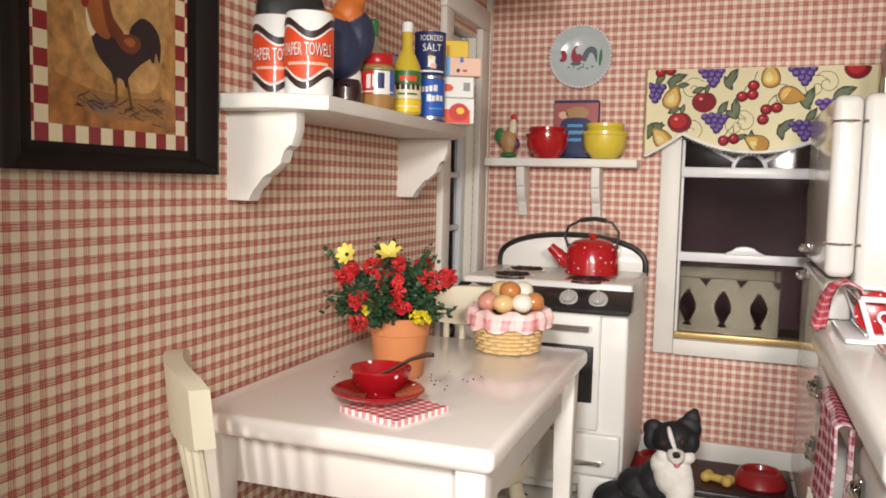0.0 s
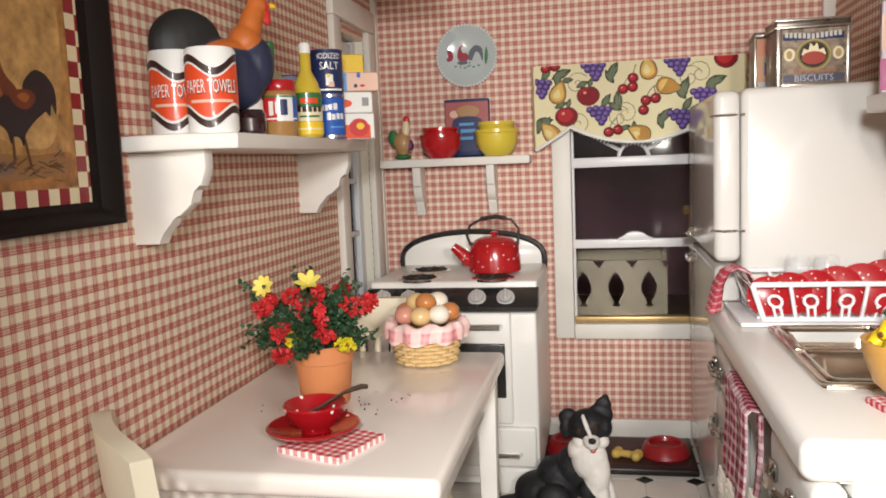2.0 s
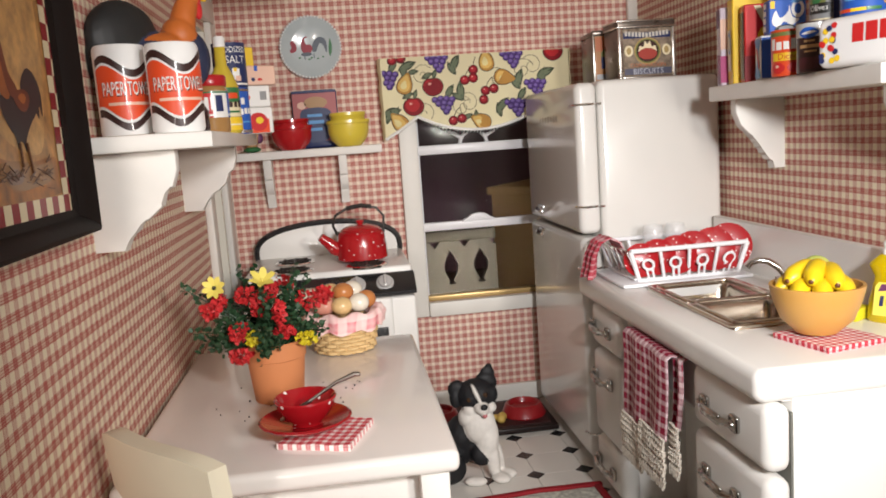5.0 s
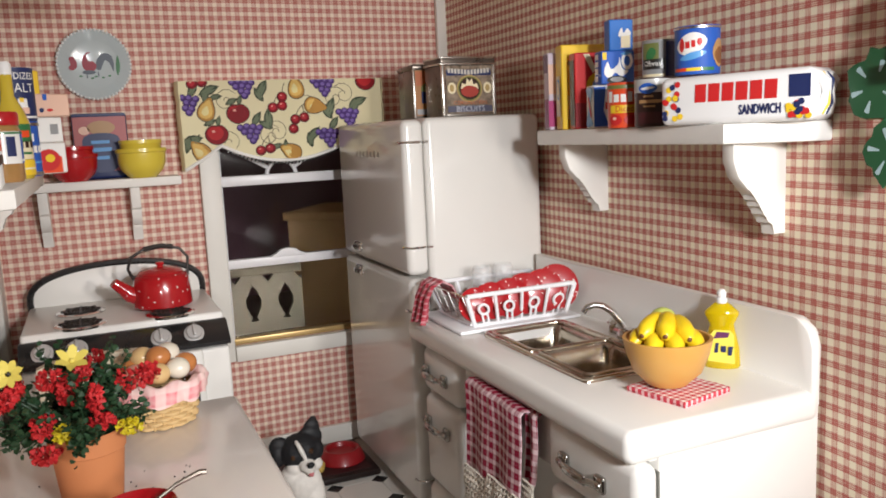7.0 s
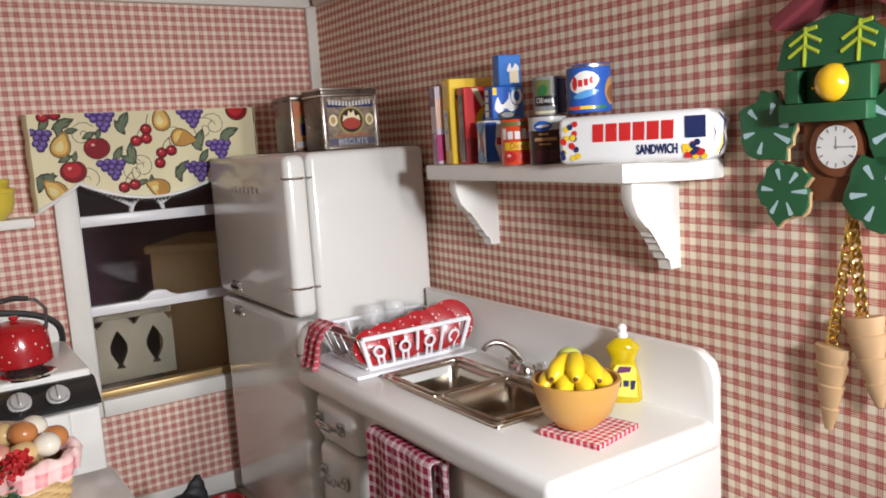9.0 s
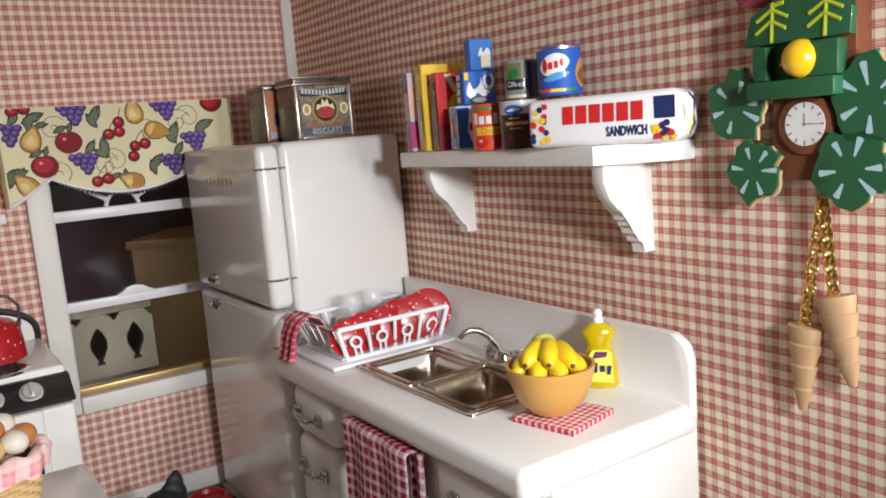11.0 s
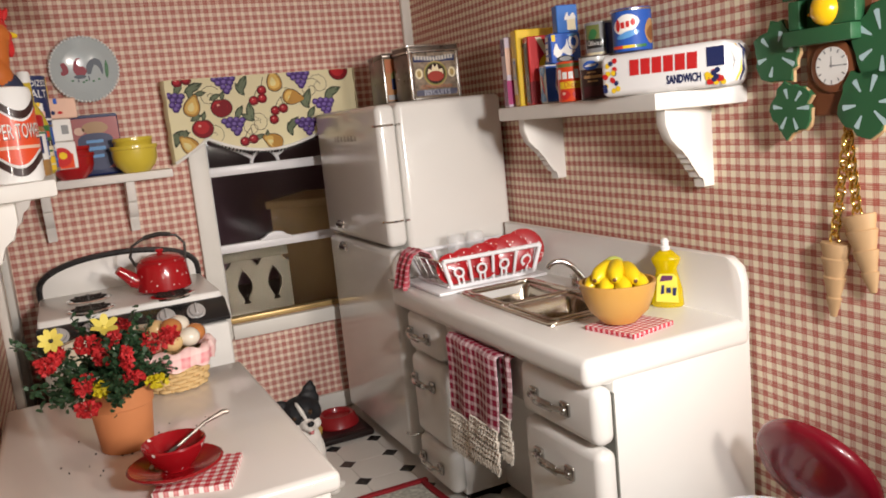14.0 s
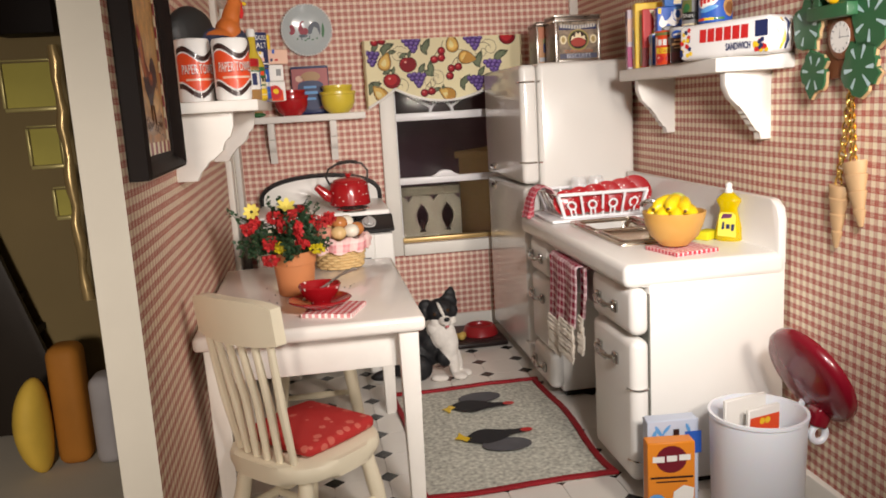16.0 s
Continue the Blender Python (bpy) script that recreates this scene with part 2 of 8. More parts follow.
def tube(bm, pts, r, seg=10, closed=False, mi=0):
    """A round bar along pts; r may be a list."""
    pts = [Vector(p) for p in pts]
    n = len(pts)
    rs = r if isinstance(r, (list, tuple)) else [r] * n
    rings, up = [], None
    for k, p in enumerate(pts):
        a = pts[k - 1] if (k or closed) else p
        b = pts[(k + 1) % n] if (k < n - 1 or closed) else p
        t = (b - a).normalized()
        if up is None:
            up = t.orthogonal().normalized()
        up = (up - t * up.dot(t)).normalized()
        w = t.cross(up)
        rings.append([bm.verts.new(p + rs[k] * (up * math.cos(2 * math.pi * j / seg) + w * math.sin(2 * math.pi * j / seg))) for j in range(seg)])
    pairs = list(zip(rings, rings[1:])) + ([(rings[-1], rings[0])] if closed else [])
    for a, b in pairs:
        for j in range(seg):
            f = bm.faces.new((a[j], a[(j + 1) % seg], b[(j + 1) % seg], b[j]))
            f.material_index = mi
    if not closed:
        bm.faces.new(rings[0][::-1]).material_index = mi
        bm.faces.new(rings[-1]).material_index = mi
    return bm


def prism(bm, outline, d, m=None, bev=0.0, mi=0):
    """A flat shape (x, y) of thickness d along z, set in place by the matrix m."""
    m = m or Matrix()
    lo = [bm.verts.new(Vector((x, y, 0))) for x, y in outline]
    hi = [bm.verts.new(Vector((x, y, d))) for x, y in outline]
    fs = [bm.faces.new(lo[::-1]), bm.faces.new(hi)]
    n = len(outline)
    for k in range(n):
        fs.append(bm.faces.new((lo[k], lo[(k + 1) % n], hi[(k + 1) % n], hi[k])))
    for f in fs:
        f.material_index = mi
    vs = lo + hi
    if bev:
        es = [e for e in fs[1].edges] + [e for e in fs[0].edges]
        rb = bmesh.ops.bevel(bm, geom=es, offset=bev, segments=2, profile=0.5, affect="EDGES")
        vs = list({v for v in rb["verts"]} | {v for v in vs if v.is_valid})
    for v in vs:
        v.co = m @ v.co
    return bm


def ball(bm, c, r, seg=16, rings=10, turn=None, mi=0):
    r = (r, r, r) if isinstance(r, (int, float)) else r
    vs = bmesh.ops.create_uvsphere(bm, u_segments=seg, v_segments=rings, radius=1.0)["verts"]
    m = Matrix.Translation(Vector(c)) @ (turn.to_4x4() if turn is not None else Matrix()) @ Matrix.Diagonal((*r, 1))
    for v in vs:
        v.co = m @ v.co
    if mi:
        for f in {f for v in vs for f in v.link_faces}:
            f.material_index = mi
    return vs


def bmnew():
    return bmesh.new()


def thicken(bm, th):
    """Gives an open sheet a second skin th behind its faces, closed round the edge."""
    bm.normal_update()
    old = [(v, v.normal.copy()) for v in bm.verts]
    rim = [e for e in bm.edges if len(e.link_faces) == 1]
    twin = {v: bm.verts.new(v.co - n * th) for v, n in old}
    for f in bm.faces[:]:
        bm.faces.new([twin[v] for v in reversed(f.verts)]).material_index = f.material_index
    for e in rim:
        a, b = e.verts
        bm.faces.new((a, b, twin[b], twin[a]))
    return bm


def mesh_of(name, bm, mats, smooth=True, angle=40):
    bmesh.ops.recalc_face_normals(bm, faces=bm.faces)
    me = bpy.data.meshes.new(name)
    for v in bm.verts:
        v.co *= C
    bm.to_mesh(me)
    bm.free()
    for m in (mats if isinstance(mats, (list, tuple)) else [mats]):
        me.materials.append(m)
    if smooth:
        me.shade_smooth()
        me.set_sharp_from_angle(angle=radians(angle))
    return me


def part(name, bm, material, parent=None, label="", smooth=True, angle=40):
    """Links a bmesh as one mesh object, under a thing or a part."""
    ob = new(name, mesh_of(name, bm, material, smooth, angle))
    if parent is not None:
        ob.parent = parent
    if label:
        ob["label"] = label
    return ob


def thing(name, label, category, at=(0, 0, 0), rz=0, group="", kind="", rx=0, ry=0):
    """An empty at a thing's base; its parts are laid out from there."""
    ob = new(name)
    ob.empty_display_size = 0.005
    ob.matrix_basis = pose(at[0] * C, at[1] * C, at[2] * C, rx, ry, rz)
    return tagged(ob, label, category, group, kind)


def solo(name, bm, material, label, category, at=(0, 0, 0), rz=0, group="", kind="", smooth=True, angle=40):
    """A thing that is one mesh."""
    ob = part(name, bm, material, None, "", smooth, angle)
    ob.matrix_basis = pose(at[0] * C, at[1] * C, at[2] * C, 0, 0, rz)
    return tagged(ob, label, category, group, kind)


def cut(ob, cutter_bm):
    """Cuts a bmesh's volume out of ob's mesh for good."""
    tool = new("cutter", mesh_of("cutter", cutter_bm, WHITE, False))
    md = ob.modifiers.new("cut", "BOOLEAN")
    md.operation, md.solver, md.object = "DIFFERENCE", "EXACT", tool
    dg = bpy.context.evaluated_depsgraph_get()
    me = bpy.data.meshes.new_from_object(ob.evaluated_get(dg))
    ob.modifiers.clear()
    ob.data = me
    bpy.data.objects.remove(tool)
    return ob


def merged(name, lumps, mats, voxel, parent=None, smooth_n=4):
    """Rounded lumps grown together into one skin. lumps: (middle, radii, turn, material number)."""
    bm = bmnew()
    for c, r, e, k in lumps:
        ball(bm, c, r, 18, 12, Euler([radians(a) for a in e]).to_matrix())
    ob = part(name, bm, mats, parent)
    md = ob.modifiers.new("skin", "REMESH")
    md.mode, md.voxel_size = "VOXEL", voxel * C
    sm = ob.modifiers.new("soft", "SMOOTH")
    sm.iterations, sm.factor = smooth_n, 0.5
    dg = bpy.context.evaluated_depsgraph_get()
    me = bpy.data.meshes.new_from_object(ob.evaluated_get(dg))
    ob.modifiers.clear()
    me.materials.clear()
    for m in (mats if isinstance(mats, (list, tuple)) else [mats]):
        me.materials.append(m)
    inv = [((Matrix.Translation(Vector(c)) @ Euler([radians(a) for a in e]).to_matrix().to_4x4() @ Matrix.Diagonal((*((r,) * 3 if isinstance(r, (int, float)) else r), 1))).inverted(), k) for c, r, e, k in lumps]
    for p in me.polygons:
        q = p.center / C
        p.material_index = min(((m @ q).length, k) for m, k in inv)[1]
    me.shade_smooth()
    ob.data = me
    return ob


def words(bm, text, size, m, mi=0, deep=0.004, wrap=None, squeeze=1.0):
    """Letters as thin raised shapes; m places them, or wrap=(radius, angle, height) lays them round an upright cylinder."""
    cu = bpy.data.curves.new("letters", "FONT")
    cu.body, cu.size, cu.align_x, cu.align_y = text, size, "CENTER", "CENTER"
    cu.resolution_u = 2
    tmp = new("letters", cu)
    dg = bpy.context.evaluated_depsgraph_get()
    me = bpy.data.meshes.new_from_object(tmp.evaluated_get(dg))
    bpy.data.objects.remove(tmp)
    vs = []
    for v in me.vertices:
        x, y = v.co.x * squeeze, v.co.y
        if wrap:
            r, a, z = wrap
            vs.append(bm.verts.new(Vector(((r + deep) * math.sin(a + x / r), -(r + deep) * math.cos(a + x / r), z + y))))
        else:
            vs.append(bm.verts.new(m @ Vector((x, y, deep))))
    for p in me.polygons:
        try:
            f = bm.faces.new([vs[k] for k in p.vertices])
            f.material_index = mi
        except ValueError:
            pass
    bpy.data.meshes.remove(me)
    return bm


def wrap_band(bm, r, a0, a1, low, high, n=24, mi=0, lift=0.006):
    """A printed band round an upright cylinder, from angle a0 to a1 (0 faces -y), between two height curves."""
    rows = []
    for k in range(n + 1):
        s = k / n
        a = a0 + (a1 - a0) * s
        lo, hi = (f(s) if callable(f) else f for f in (low, high))
        rows.append([bm.verts.new(Vector(((r + lift) * math.sin(a), -(r + lift) * math.cos(a), z))) for z in (lo, hi)])
    for a, b in zip(rows, rows[1:]):
        bm.faces.new((a[0], b[0], b[1], a[1])).material_index = mi
    return bm


def patch(bm, outline, m, mi=0, lift=0.008):
    """A flat printed shape in the plane of m."""
    vs = [bm.verts.new(m @ Vector((x, y, lift))) for x, y in outline]
    bm.faces.new(vs).material_index = mi
    return bm


def ellipse(cx, cy, rx, ry, n=16, a0=0.0):
    ca, sa = math.cos(a0), math.sin(a0)
    return [(cx + rx * math.cos(2 * math.pi * k / n) * ca - ry * math.sin(2 * math.pi * k / n) * sa,
             cy + rx * math.cos(2 * math.pi * k / n) * sa + ry * math.sin(2 * math.pi * k / n) * ca) for k in range(n)]


def rect(x0, y0, x1, y1):
    return [(x0, y0), (x1, y0), (x1, y1), (x0, y1)]


def face_to(at, way):
    """A plane at a point whose x runs to the reader's right, y up, z out along way ('-x', '+x', '-y', 'up')."""
    ax = {"-x": ((0, -1, 0), (0, 0, 1), (-1, 0, 0)), "+x": ((0, 1, 0), (0, 0, 1), (1, 0, 0)),
          "-y": ((1, 0, 0), (0, 0, 1), (0, -1, 0)), "up": ((1, 0, 0), (0, 1, 0), (0, 0, 1))}[way]
    m = Matrix.Identity(4)
    for k in range(3):
        for j in range(3):
            m[j][k] = ax[k][j]
    m.translation = Vector(at)
    return m


# ---- the room ----
LEFT, RIGHT, BACK, FRONT, TOP, THICK = -10.6, 8.28, 34.6, 8.4, 20.5, 0.83
SKEW = math.degrees(math.atan(0.0248))  # the sink wall stands a little out of square


def east(y):
    """Where the sink wall stands at y."""
    return RIGHT - 0.0248 * (BACK - y)


WX0, WX1, WZ0, WZ1 = -2.1, 3.35, 5.05, 15.2  # window opening
DY0, DY1, DZ1 = 29.4, 33.0, 17.4  # doorway in the left wall


def wall(name, x0, x1, y0, y1, z0, z1, paper, inner, label):
    """A wall board, papered on the room side and painted on its other faces."""
    bm = bmnew()
    box(bm, ((x0 + x1) / 2, (y0 + y1) / 2, (z0 + z1) / 2), (x1 - x0, y1 - y0, z1 - z0))
    ob = part(name, bm, [CUT_EDGE, paper, OUTER], smooth=False)
    ob.data.update()
    for p in ob.data.polygons:
        d = p.normal.dot(Vector(inner))
        p.material_index = 1 if d > 0.9 else (2 if d < -0.9 else 0)
    return tagged(ob, label, "wall", kind="structure")


wall_north = wall("wall_north", LEFT - THICK, RIGHT + THICK, BACK, BACK + THICK, -0.5, TOP, PAPER_BACK, (0, -1, 0), "red and cream checked wallpaper on the back wall")
bm = bmnew()
box(bm, ((WX0 + WX1) / 2, BACK + 0.4, (WZ0 + WZ1) / 2), (WX1 - WX0, 4, WZ1 - WZ0))
cut(wall_north, bm)
wall_west = wall("wall_west", LEFT - THICK, LEFT, FRONT, BACK, -0.5, TOP, PAPER_SIDE, (1, 0, 0), "red and cream checked wallpaper beside the table")
bm = bmnew()
box(bm, (LEFT - 0.4, (DY0 + DY1) / 2, DZ1 / 2 + 0.01), (4, DY1 - DY0, DZ1))
cut(wall_west, bm)
wall_east = wall("wall_east", 0, THICK, FRONT - BACK, 0, -0.5, TOP, PAPER_SIDE, (-1, 0, 0), "red and cream checked wallpaper behind the sink")
wall_east.matrix_basis = pose(RIGHT * C, BACK * C, 0, 0, 0, -SKEW)

bm = bmnew()
box(bm, ((LEFT + RIGHT) / 2, (FRONT + BACK) / 2, -0.28), (RIGHT - LEFT, BACK - FRONT, 0.5))
floor = tagged(part("floor", bm, GROUT, smooth=False), "glossy white tile floor with small black diamonds", "floor", kind="structure")

bm = bmnew()
box(bm, ((LEFT + RIGHT) / 2, (FRONT + BACK) / 2, TOP + 0.26), (RIGHT - LEFT + 2 * THICK, BACK - FRONT + THICK, 0.5))
tagged(part("ceiling", bm, PLASTER, smooth=False), "plain white painted ceiling board", "ceiling", kind="structure")

# corner trims, baseboards and cornice
for nm, c, s in (("trim", (RIGHT - 0.22, BACK - 0.14, TOP / 2), (0.46, 0.28, TOP)), ("trim", (LEFT + 0.13, BACK - 0.14, TOP / 2), (0.26, 0.28, TOP)),
                 ("baseboard", ((LEFT + RIGHT) / 2, BACK - 0.13, 0.4), (RIGHT - LEFT - 0.6, 0.26, 0.8)),
                 ("baseboard", (LEFT + 0.13, (FRONT + 28.5) / 2, 0.4), (0.26, 28.5 - FRONT, 0.8)),
                 ("baseboard", (RIGHT - 0.13, (FRONT + BACK) / 2, 0.4), (0.26, BACK - FRONT - 0.6, 0.8)),
                 ("trim", ((LEFT + RIGHT) / 2, BACK - 0.2, TOP - 0.2), (RIGHT - LEFT - 0.6, 0.4, 0.4)),
                 ("trim", (RIGHT - 0.2, (FRONT + BACK) / 2 - 0.4, TOP - 0.2), (0.4, BACK - FRONT - 0.9, 0.4)),
                 ("trim", (LEFT + 0.2, (FRONT + BACK) / 2 - 0.4, TOP - 0.2), (0.4, BACK - FRONT - 0.9, 0.4))):
    bm = bmnew()
    box(bm, c, s, 0.06)
    if c[0] > 7 and s[1] > 5:
        bmesh.ops.rotate(bm, cent=(RIGHT, BACK, 0), matrix=Matrix.Rotation(radians(-SKEW), 3, "Z"), verts=bm.verts)
    tagged(part(nm, bm, WHITE_TRIM), "white painted wooden " + nm, nm, kind="structure")

# ---- window ----
window = thing("window_1", "white sash window with fan-shaped upper bars", "window", kind="structure")
wcx = (WX0 + WX1) / 2
for c, s in (((WX0 - 0.4, BACK - 0.15, (4.4 + 15.6) / 2), (0.8, 0.3, 11.2)), ((WX1 + 0.4, BACK - 0.15, (4.4 + 15.6) / 2), (0.8, 0.3, 11.2)),
             ((wcx, BACK - 0.15, 15.6), (WX1 - WX0, 0.3, 0.8))):
    bm = bmnew()
    box(bm, c, s, 0.05)
    part("window_frame", bm, WHITE_TRIM, window)
bm = bmnew()
box(bm, (wcx, BACK - 0.2, 4.72), (WX1 - WX0 - 0.02, 0.42, 0.66), 0.06)
part("window_sill", bm, WHITE_TRIM, window)
SASH = mat("sash_plastic_white", (0.75, 0.73, 0.74), 0.35, var=0.03)
GOLD = mat("gilt_strip", (0.55, 0.38, 0.16), 0.35, metal=0.5)
ys = BACK + 0.35
for nm, c, s, mm in (("sash_bar", (wcx, ys - 0.1, 11.95), (WX1 - WX0, 0.3, 0.42), SASH), ("sash_bar", (wcx, ys, 8.45), (WX1 - WX0, 0.3, 0.38), SASH),
                     ("sash_bar", (WX0 + 0.06, ys + 0.05, 10.1), (0.12, 0.3, 10.1), SASH), ("sash_bar", (WX1 - 0.06, ys + 0.05, 10.1), (0.12, 0.3, 10.1), SASH),
                     ("sill_strip", (wcx, ys - 0.1, 5.17), (WX1 - WX0, 0.5, 0.24), GOLD)):
    bm = bmnew()
    box(bm, c, s, 0.04)
    part(nm, bm, mm, window)
bm = bmnew()
prism(bm, [(-0.75, 0), (-0.72, 0.1), (-0.5, 0.14), (-0.36, 0.3), (-0.1, 0.36), (0.1, 0.36), (0.36, 0.3), (0.5, 0.14), (0.72, 0.1), (0.75, 0)], 0.25, face_to((wcx - 0.1, ys, 8.6), "-y"), 0.03)
part("sash_lock", bm, SASH, window)
bm = bmnew()
tube(bm, [(wcx - 0.1 + 0.62 * math.cos(math.pi * k / 14), ys, 12.1 + 0.62 * math.sin(math.pi * k / 14)) for k in range(15)], 0.09, 6)
part("fan_arch", bm, SASH, window)
for a in (150, 30):
    bm = bmnew()
    ca, sa = math.cos(radians(a)), math.sin(radians(a))
    tube(bm, [(wcx - 0.1 + 0.62 * ca, ys, 12.1 + 0.62 * sa), (wcx - 0.1 + 2.6 * ca, ys, 12.1 + 2.6 * sa)], 0.09, 6)
    part("fan_bar", bm, SASH, window)
bm = bmnew()
box(bm, (wcx, ys + 0.12, 10.1), (WX1 - WX0 - 0.1, 0.05, 10.2))
pane = part("pane", bm, glass("window_glass", (0.9, 0.9, 0.92), 0.05, 1.32), window, smooth=False)
pane.visible_shadow = False

# ---- doorway with a closed glazed door ----
casing = thing("door_1", "white glazed door in a grey-white casing", "door", kind="structure")
DOOR_WHITE = mat("door_cool_white", (0.66, 0.68, 0.70), 0.4, var=0.05)
for c, s in (((LEFT + 0.14, DY0 - 0.45, DZ1 / 2 + 0.2), (0.28, 0.86, DZ1 + 0.4)), ((LEFT + 0.14, DY1 + 0.55, DZ1 / 2 + 0.2), (0.28, 1.06, DZ1 + 0.4)),
             ((LEFT + 0.15, (DY0 + DY1) / 2 + 0.07, DZ1 + 0.85), (0.30, DY1 - DY0 + 2.0, 0.9))):
    bm = bmnew()
    box(bm, c, s, 0.06)
    part("door_frame", bm, WHITE_TRIM, casing)
lx = LEFT - 0.5
for c, s in (((lx, DY0 + 0.3, DZ1 / 2), (0.35, 0.56, DZ1 - 0.1)), ((lx, DY1 - 0.3, DZ1 / 2), (0.35, 0.56, DZ1 - 0.1))):
    bm = bmnew()
    box(bm, c, s, 0.04)
    part("stile", bm, DOOR_WHITE, casing)
for z, hgt in ((0.6, 1.1), (2.8, 0.22), (5.0, 0.22), (7.2, 0.22), (9.4, 0.22), (11.6, 0.22), (13.8, 0.22), (16.9, 0.7)):
    bm = bmnew()
    box(bm, (lx, (DY0 + DY1) / 2, z), (0.3, DY1 - DY0 - 1.2, hgt), 0.03)
    part("muntin", bm, DOOR_WHITE, casing)
bm = bmnew()
box(bm, (lx - 0.05, (DY0 + DY1) / 2, 8.6), (0.05, DY1 - DY0 - 1.2, 16.4))
part("pane", bm, glass("door_glass", (0.6, 0.6, 0.62), 0.02, 1.04), casing, smooth=False).visible_shadow = False

# ---- beyond the openings: a porch, and the dim room the model stands in ----
DIM = mat("dim_plum_wall", (0.22, 0.11, 0.13), 0.8, var=0.3, scale=4)
bm = bmnew()
box(bm, (5, 75, 15), (140, 1, 80))
tagged(part("backdrop", bm, DIM, smooth=False), "dark plum wall of the room outside", "wall", kind="structure")
bm = bmnew()
box(bm, (-45, 40, 15), (1, 70, 80))
tagged(part("backdrop", bm, DIM, smooth=False), "dark wall of the room outside", "wall", kind="structure")
WOODTOP = mat("outside_table_wood", (0.10, 0.07, 0.045), 0.5, var=0.3, scale=6)
bm = bmnew()
box(bm, (0, 10, -1.2), (130, 130, 1.2))
tagged(part("ground", bm, WOODTOP, smooth=False), "dark wooden table under the model house", "table", kind="structure")


# ---- refrigerator, doors facing the table ----
FRIDGE_Y0 = 25.7
FRIDGE_WHITE = mat("glossy_fridge_enamel", (0.70, 0.68, 0.64), 0.2, var=0.03, scale=20, coat=0.5, bump=0.08, bscale=60)
fridge = thing("refrigerator", "white rounded old-fashioned refrigerator with two doors", "refrigerator", (3.4, FRIDGE_Y0, 0))
bm = bmnew()
box(bm, (2.23, 3.75, 7.2), (4.46, 7.5, 13.8), 0.24, 4)
part("body", bm, FRIDGE_WHITE, fridge)
# near-black block gives the gap under the body its shade
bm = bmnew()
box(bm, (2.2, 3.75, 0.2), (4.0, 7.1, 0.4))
part("base_block", bm, DARK, fridge, smooth=False)
for nm, z0, z1 in (("upper_door", 8.78, 14.05), ("lower_door", 0.5, 8.66)):
    bm = bmnew()
    box(bm, (-0.42, 3.75, (z0 + z1) / 2), (0.78, 7.5, z1 - z0), 0.24, 5)
    d = part(nm, bm, FRIDGE_WHITE, fridge)
    bm = bmnew()
    z = z0 + 0.52 if nm == "upper_door" else z1 - 0.3
    box(bm, (-0.86, 5.3, z), (0.12, 0.8, 0.3), 0.05, 3)
    tube(bm, [(-0.82, 5.2, z), (-1.08, 5.1, z), (-1.14, 4.8, z), (-1.12, 4.25, z)], [0.12, 0.13, 0.11, 0.09], 8)
    ball(bm, (-1.12, 4.2, z), 0.12, 10, 8)
    part("handle", bm, CHROME, d, "chrome lever handle")
    for zz in ((13.3, 9.75) if nm == "upper_door" else (7.55, 1.4)):
        bm = bmnew()
        tube(bm, [(-0.42 - 0.415 * math.cos(q), 0.37 - 0.415 * math.sin(q), zz) for q in [math.pi * (j / 14) for j in range(15)]], 0.05, 8)
        tube(bm, [(-0.02, 0.0, zz), (0.1, -0.04, zz)], 0.045, 8)
        part("hinge", bm, CHROME, d, "chrome hinge")
bm = bmnew()
for k in range(7):
    box(bm, (-0.812, 2.5 + 0.42 * k, 12.9), (0.012, 0.26, 0.2 + 0.05 * (k % 2)), 0.004)
part("badge", bm, mat("worn_badge_grey", (0.36, 0.33, 0.29), 0.4, var=0.4), fridge, "row of small worn raised marks")

# ---- sink cabinet ----
# handle chrome is darkened in colour to imitate reflections of a dark room
HANDLE_CHROME = mat("dark_room_chrome", (0.46, 0.44, 0.41), 0.16, metal=1.0, var=0.15)
GAP_SHADE = mat("grey_gap_shade", (0.16, 0.16, 0.14), 0.6)
CX0, CX1, CY0, CY1 = 2.32, 7.64, 13.26, 25.5
cab = thing("sink_cabinet", "white enamelled sink cabinet with drawers and a knee hole", "cabinet", (0, 0, 0))


def cab_side(name, y0, y1, x0=3.0):
    bm = bmnew()
    box(bm, ((x0 + CX1 - 0.02) / 2, (y0 + y1) / 2, 3.72), (CX1 - 0.02 - x0, y1 - y0, 6.84), 0.05, 2)
    return part(name, bm, ENAMEL, cab)


cab_side("drawer_pedestal", 13.32, 16.75, 3.125)
cab_side("drawer_pedestal", 22.0, 25.35)
bm = bmnew()
box(bm, ((4.6 + 7.5) / 2, 19.3, 3.5), (2.9, 5.42, 6.4), 0.05)
part("back_panel", bm, ENAMEL, cab)
# near-black blocks put shade into the gap below the pedestals
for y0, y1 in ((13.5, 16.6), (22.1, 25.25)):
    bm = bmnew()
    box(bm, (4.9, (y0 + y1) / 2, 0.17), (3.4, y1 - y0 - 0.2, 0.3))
    part("base_block", bm, DARK, cab, smooth=False)


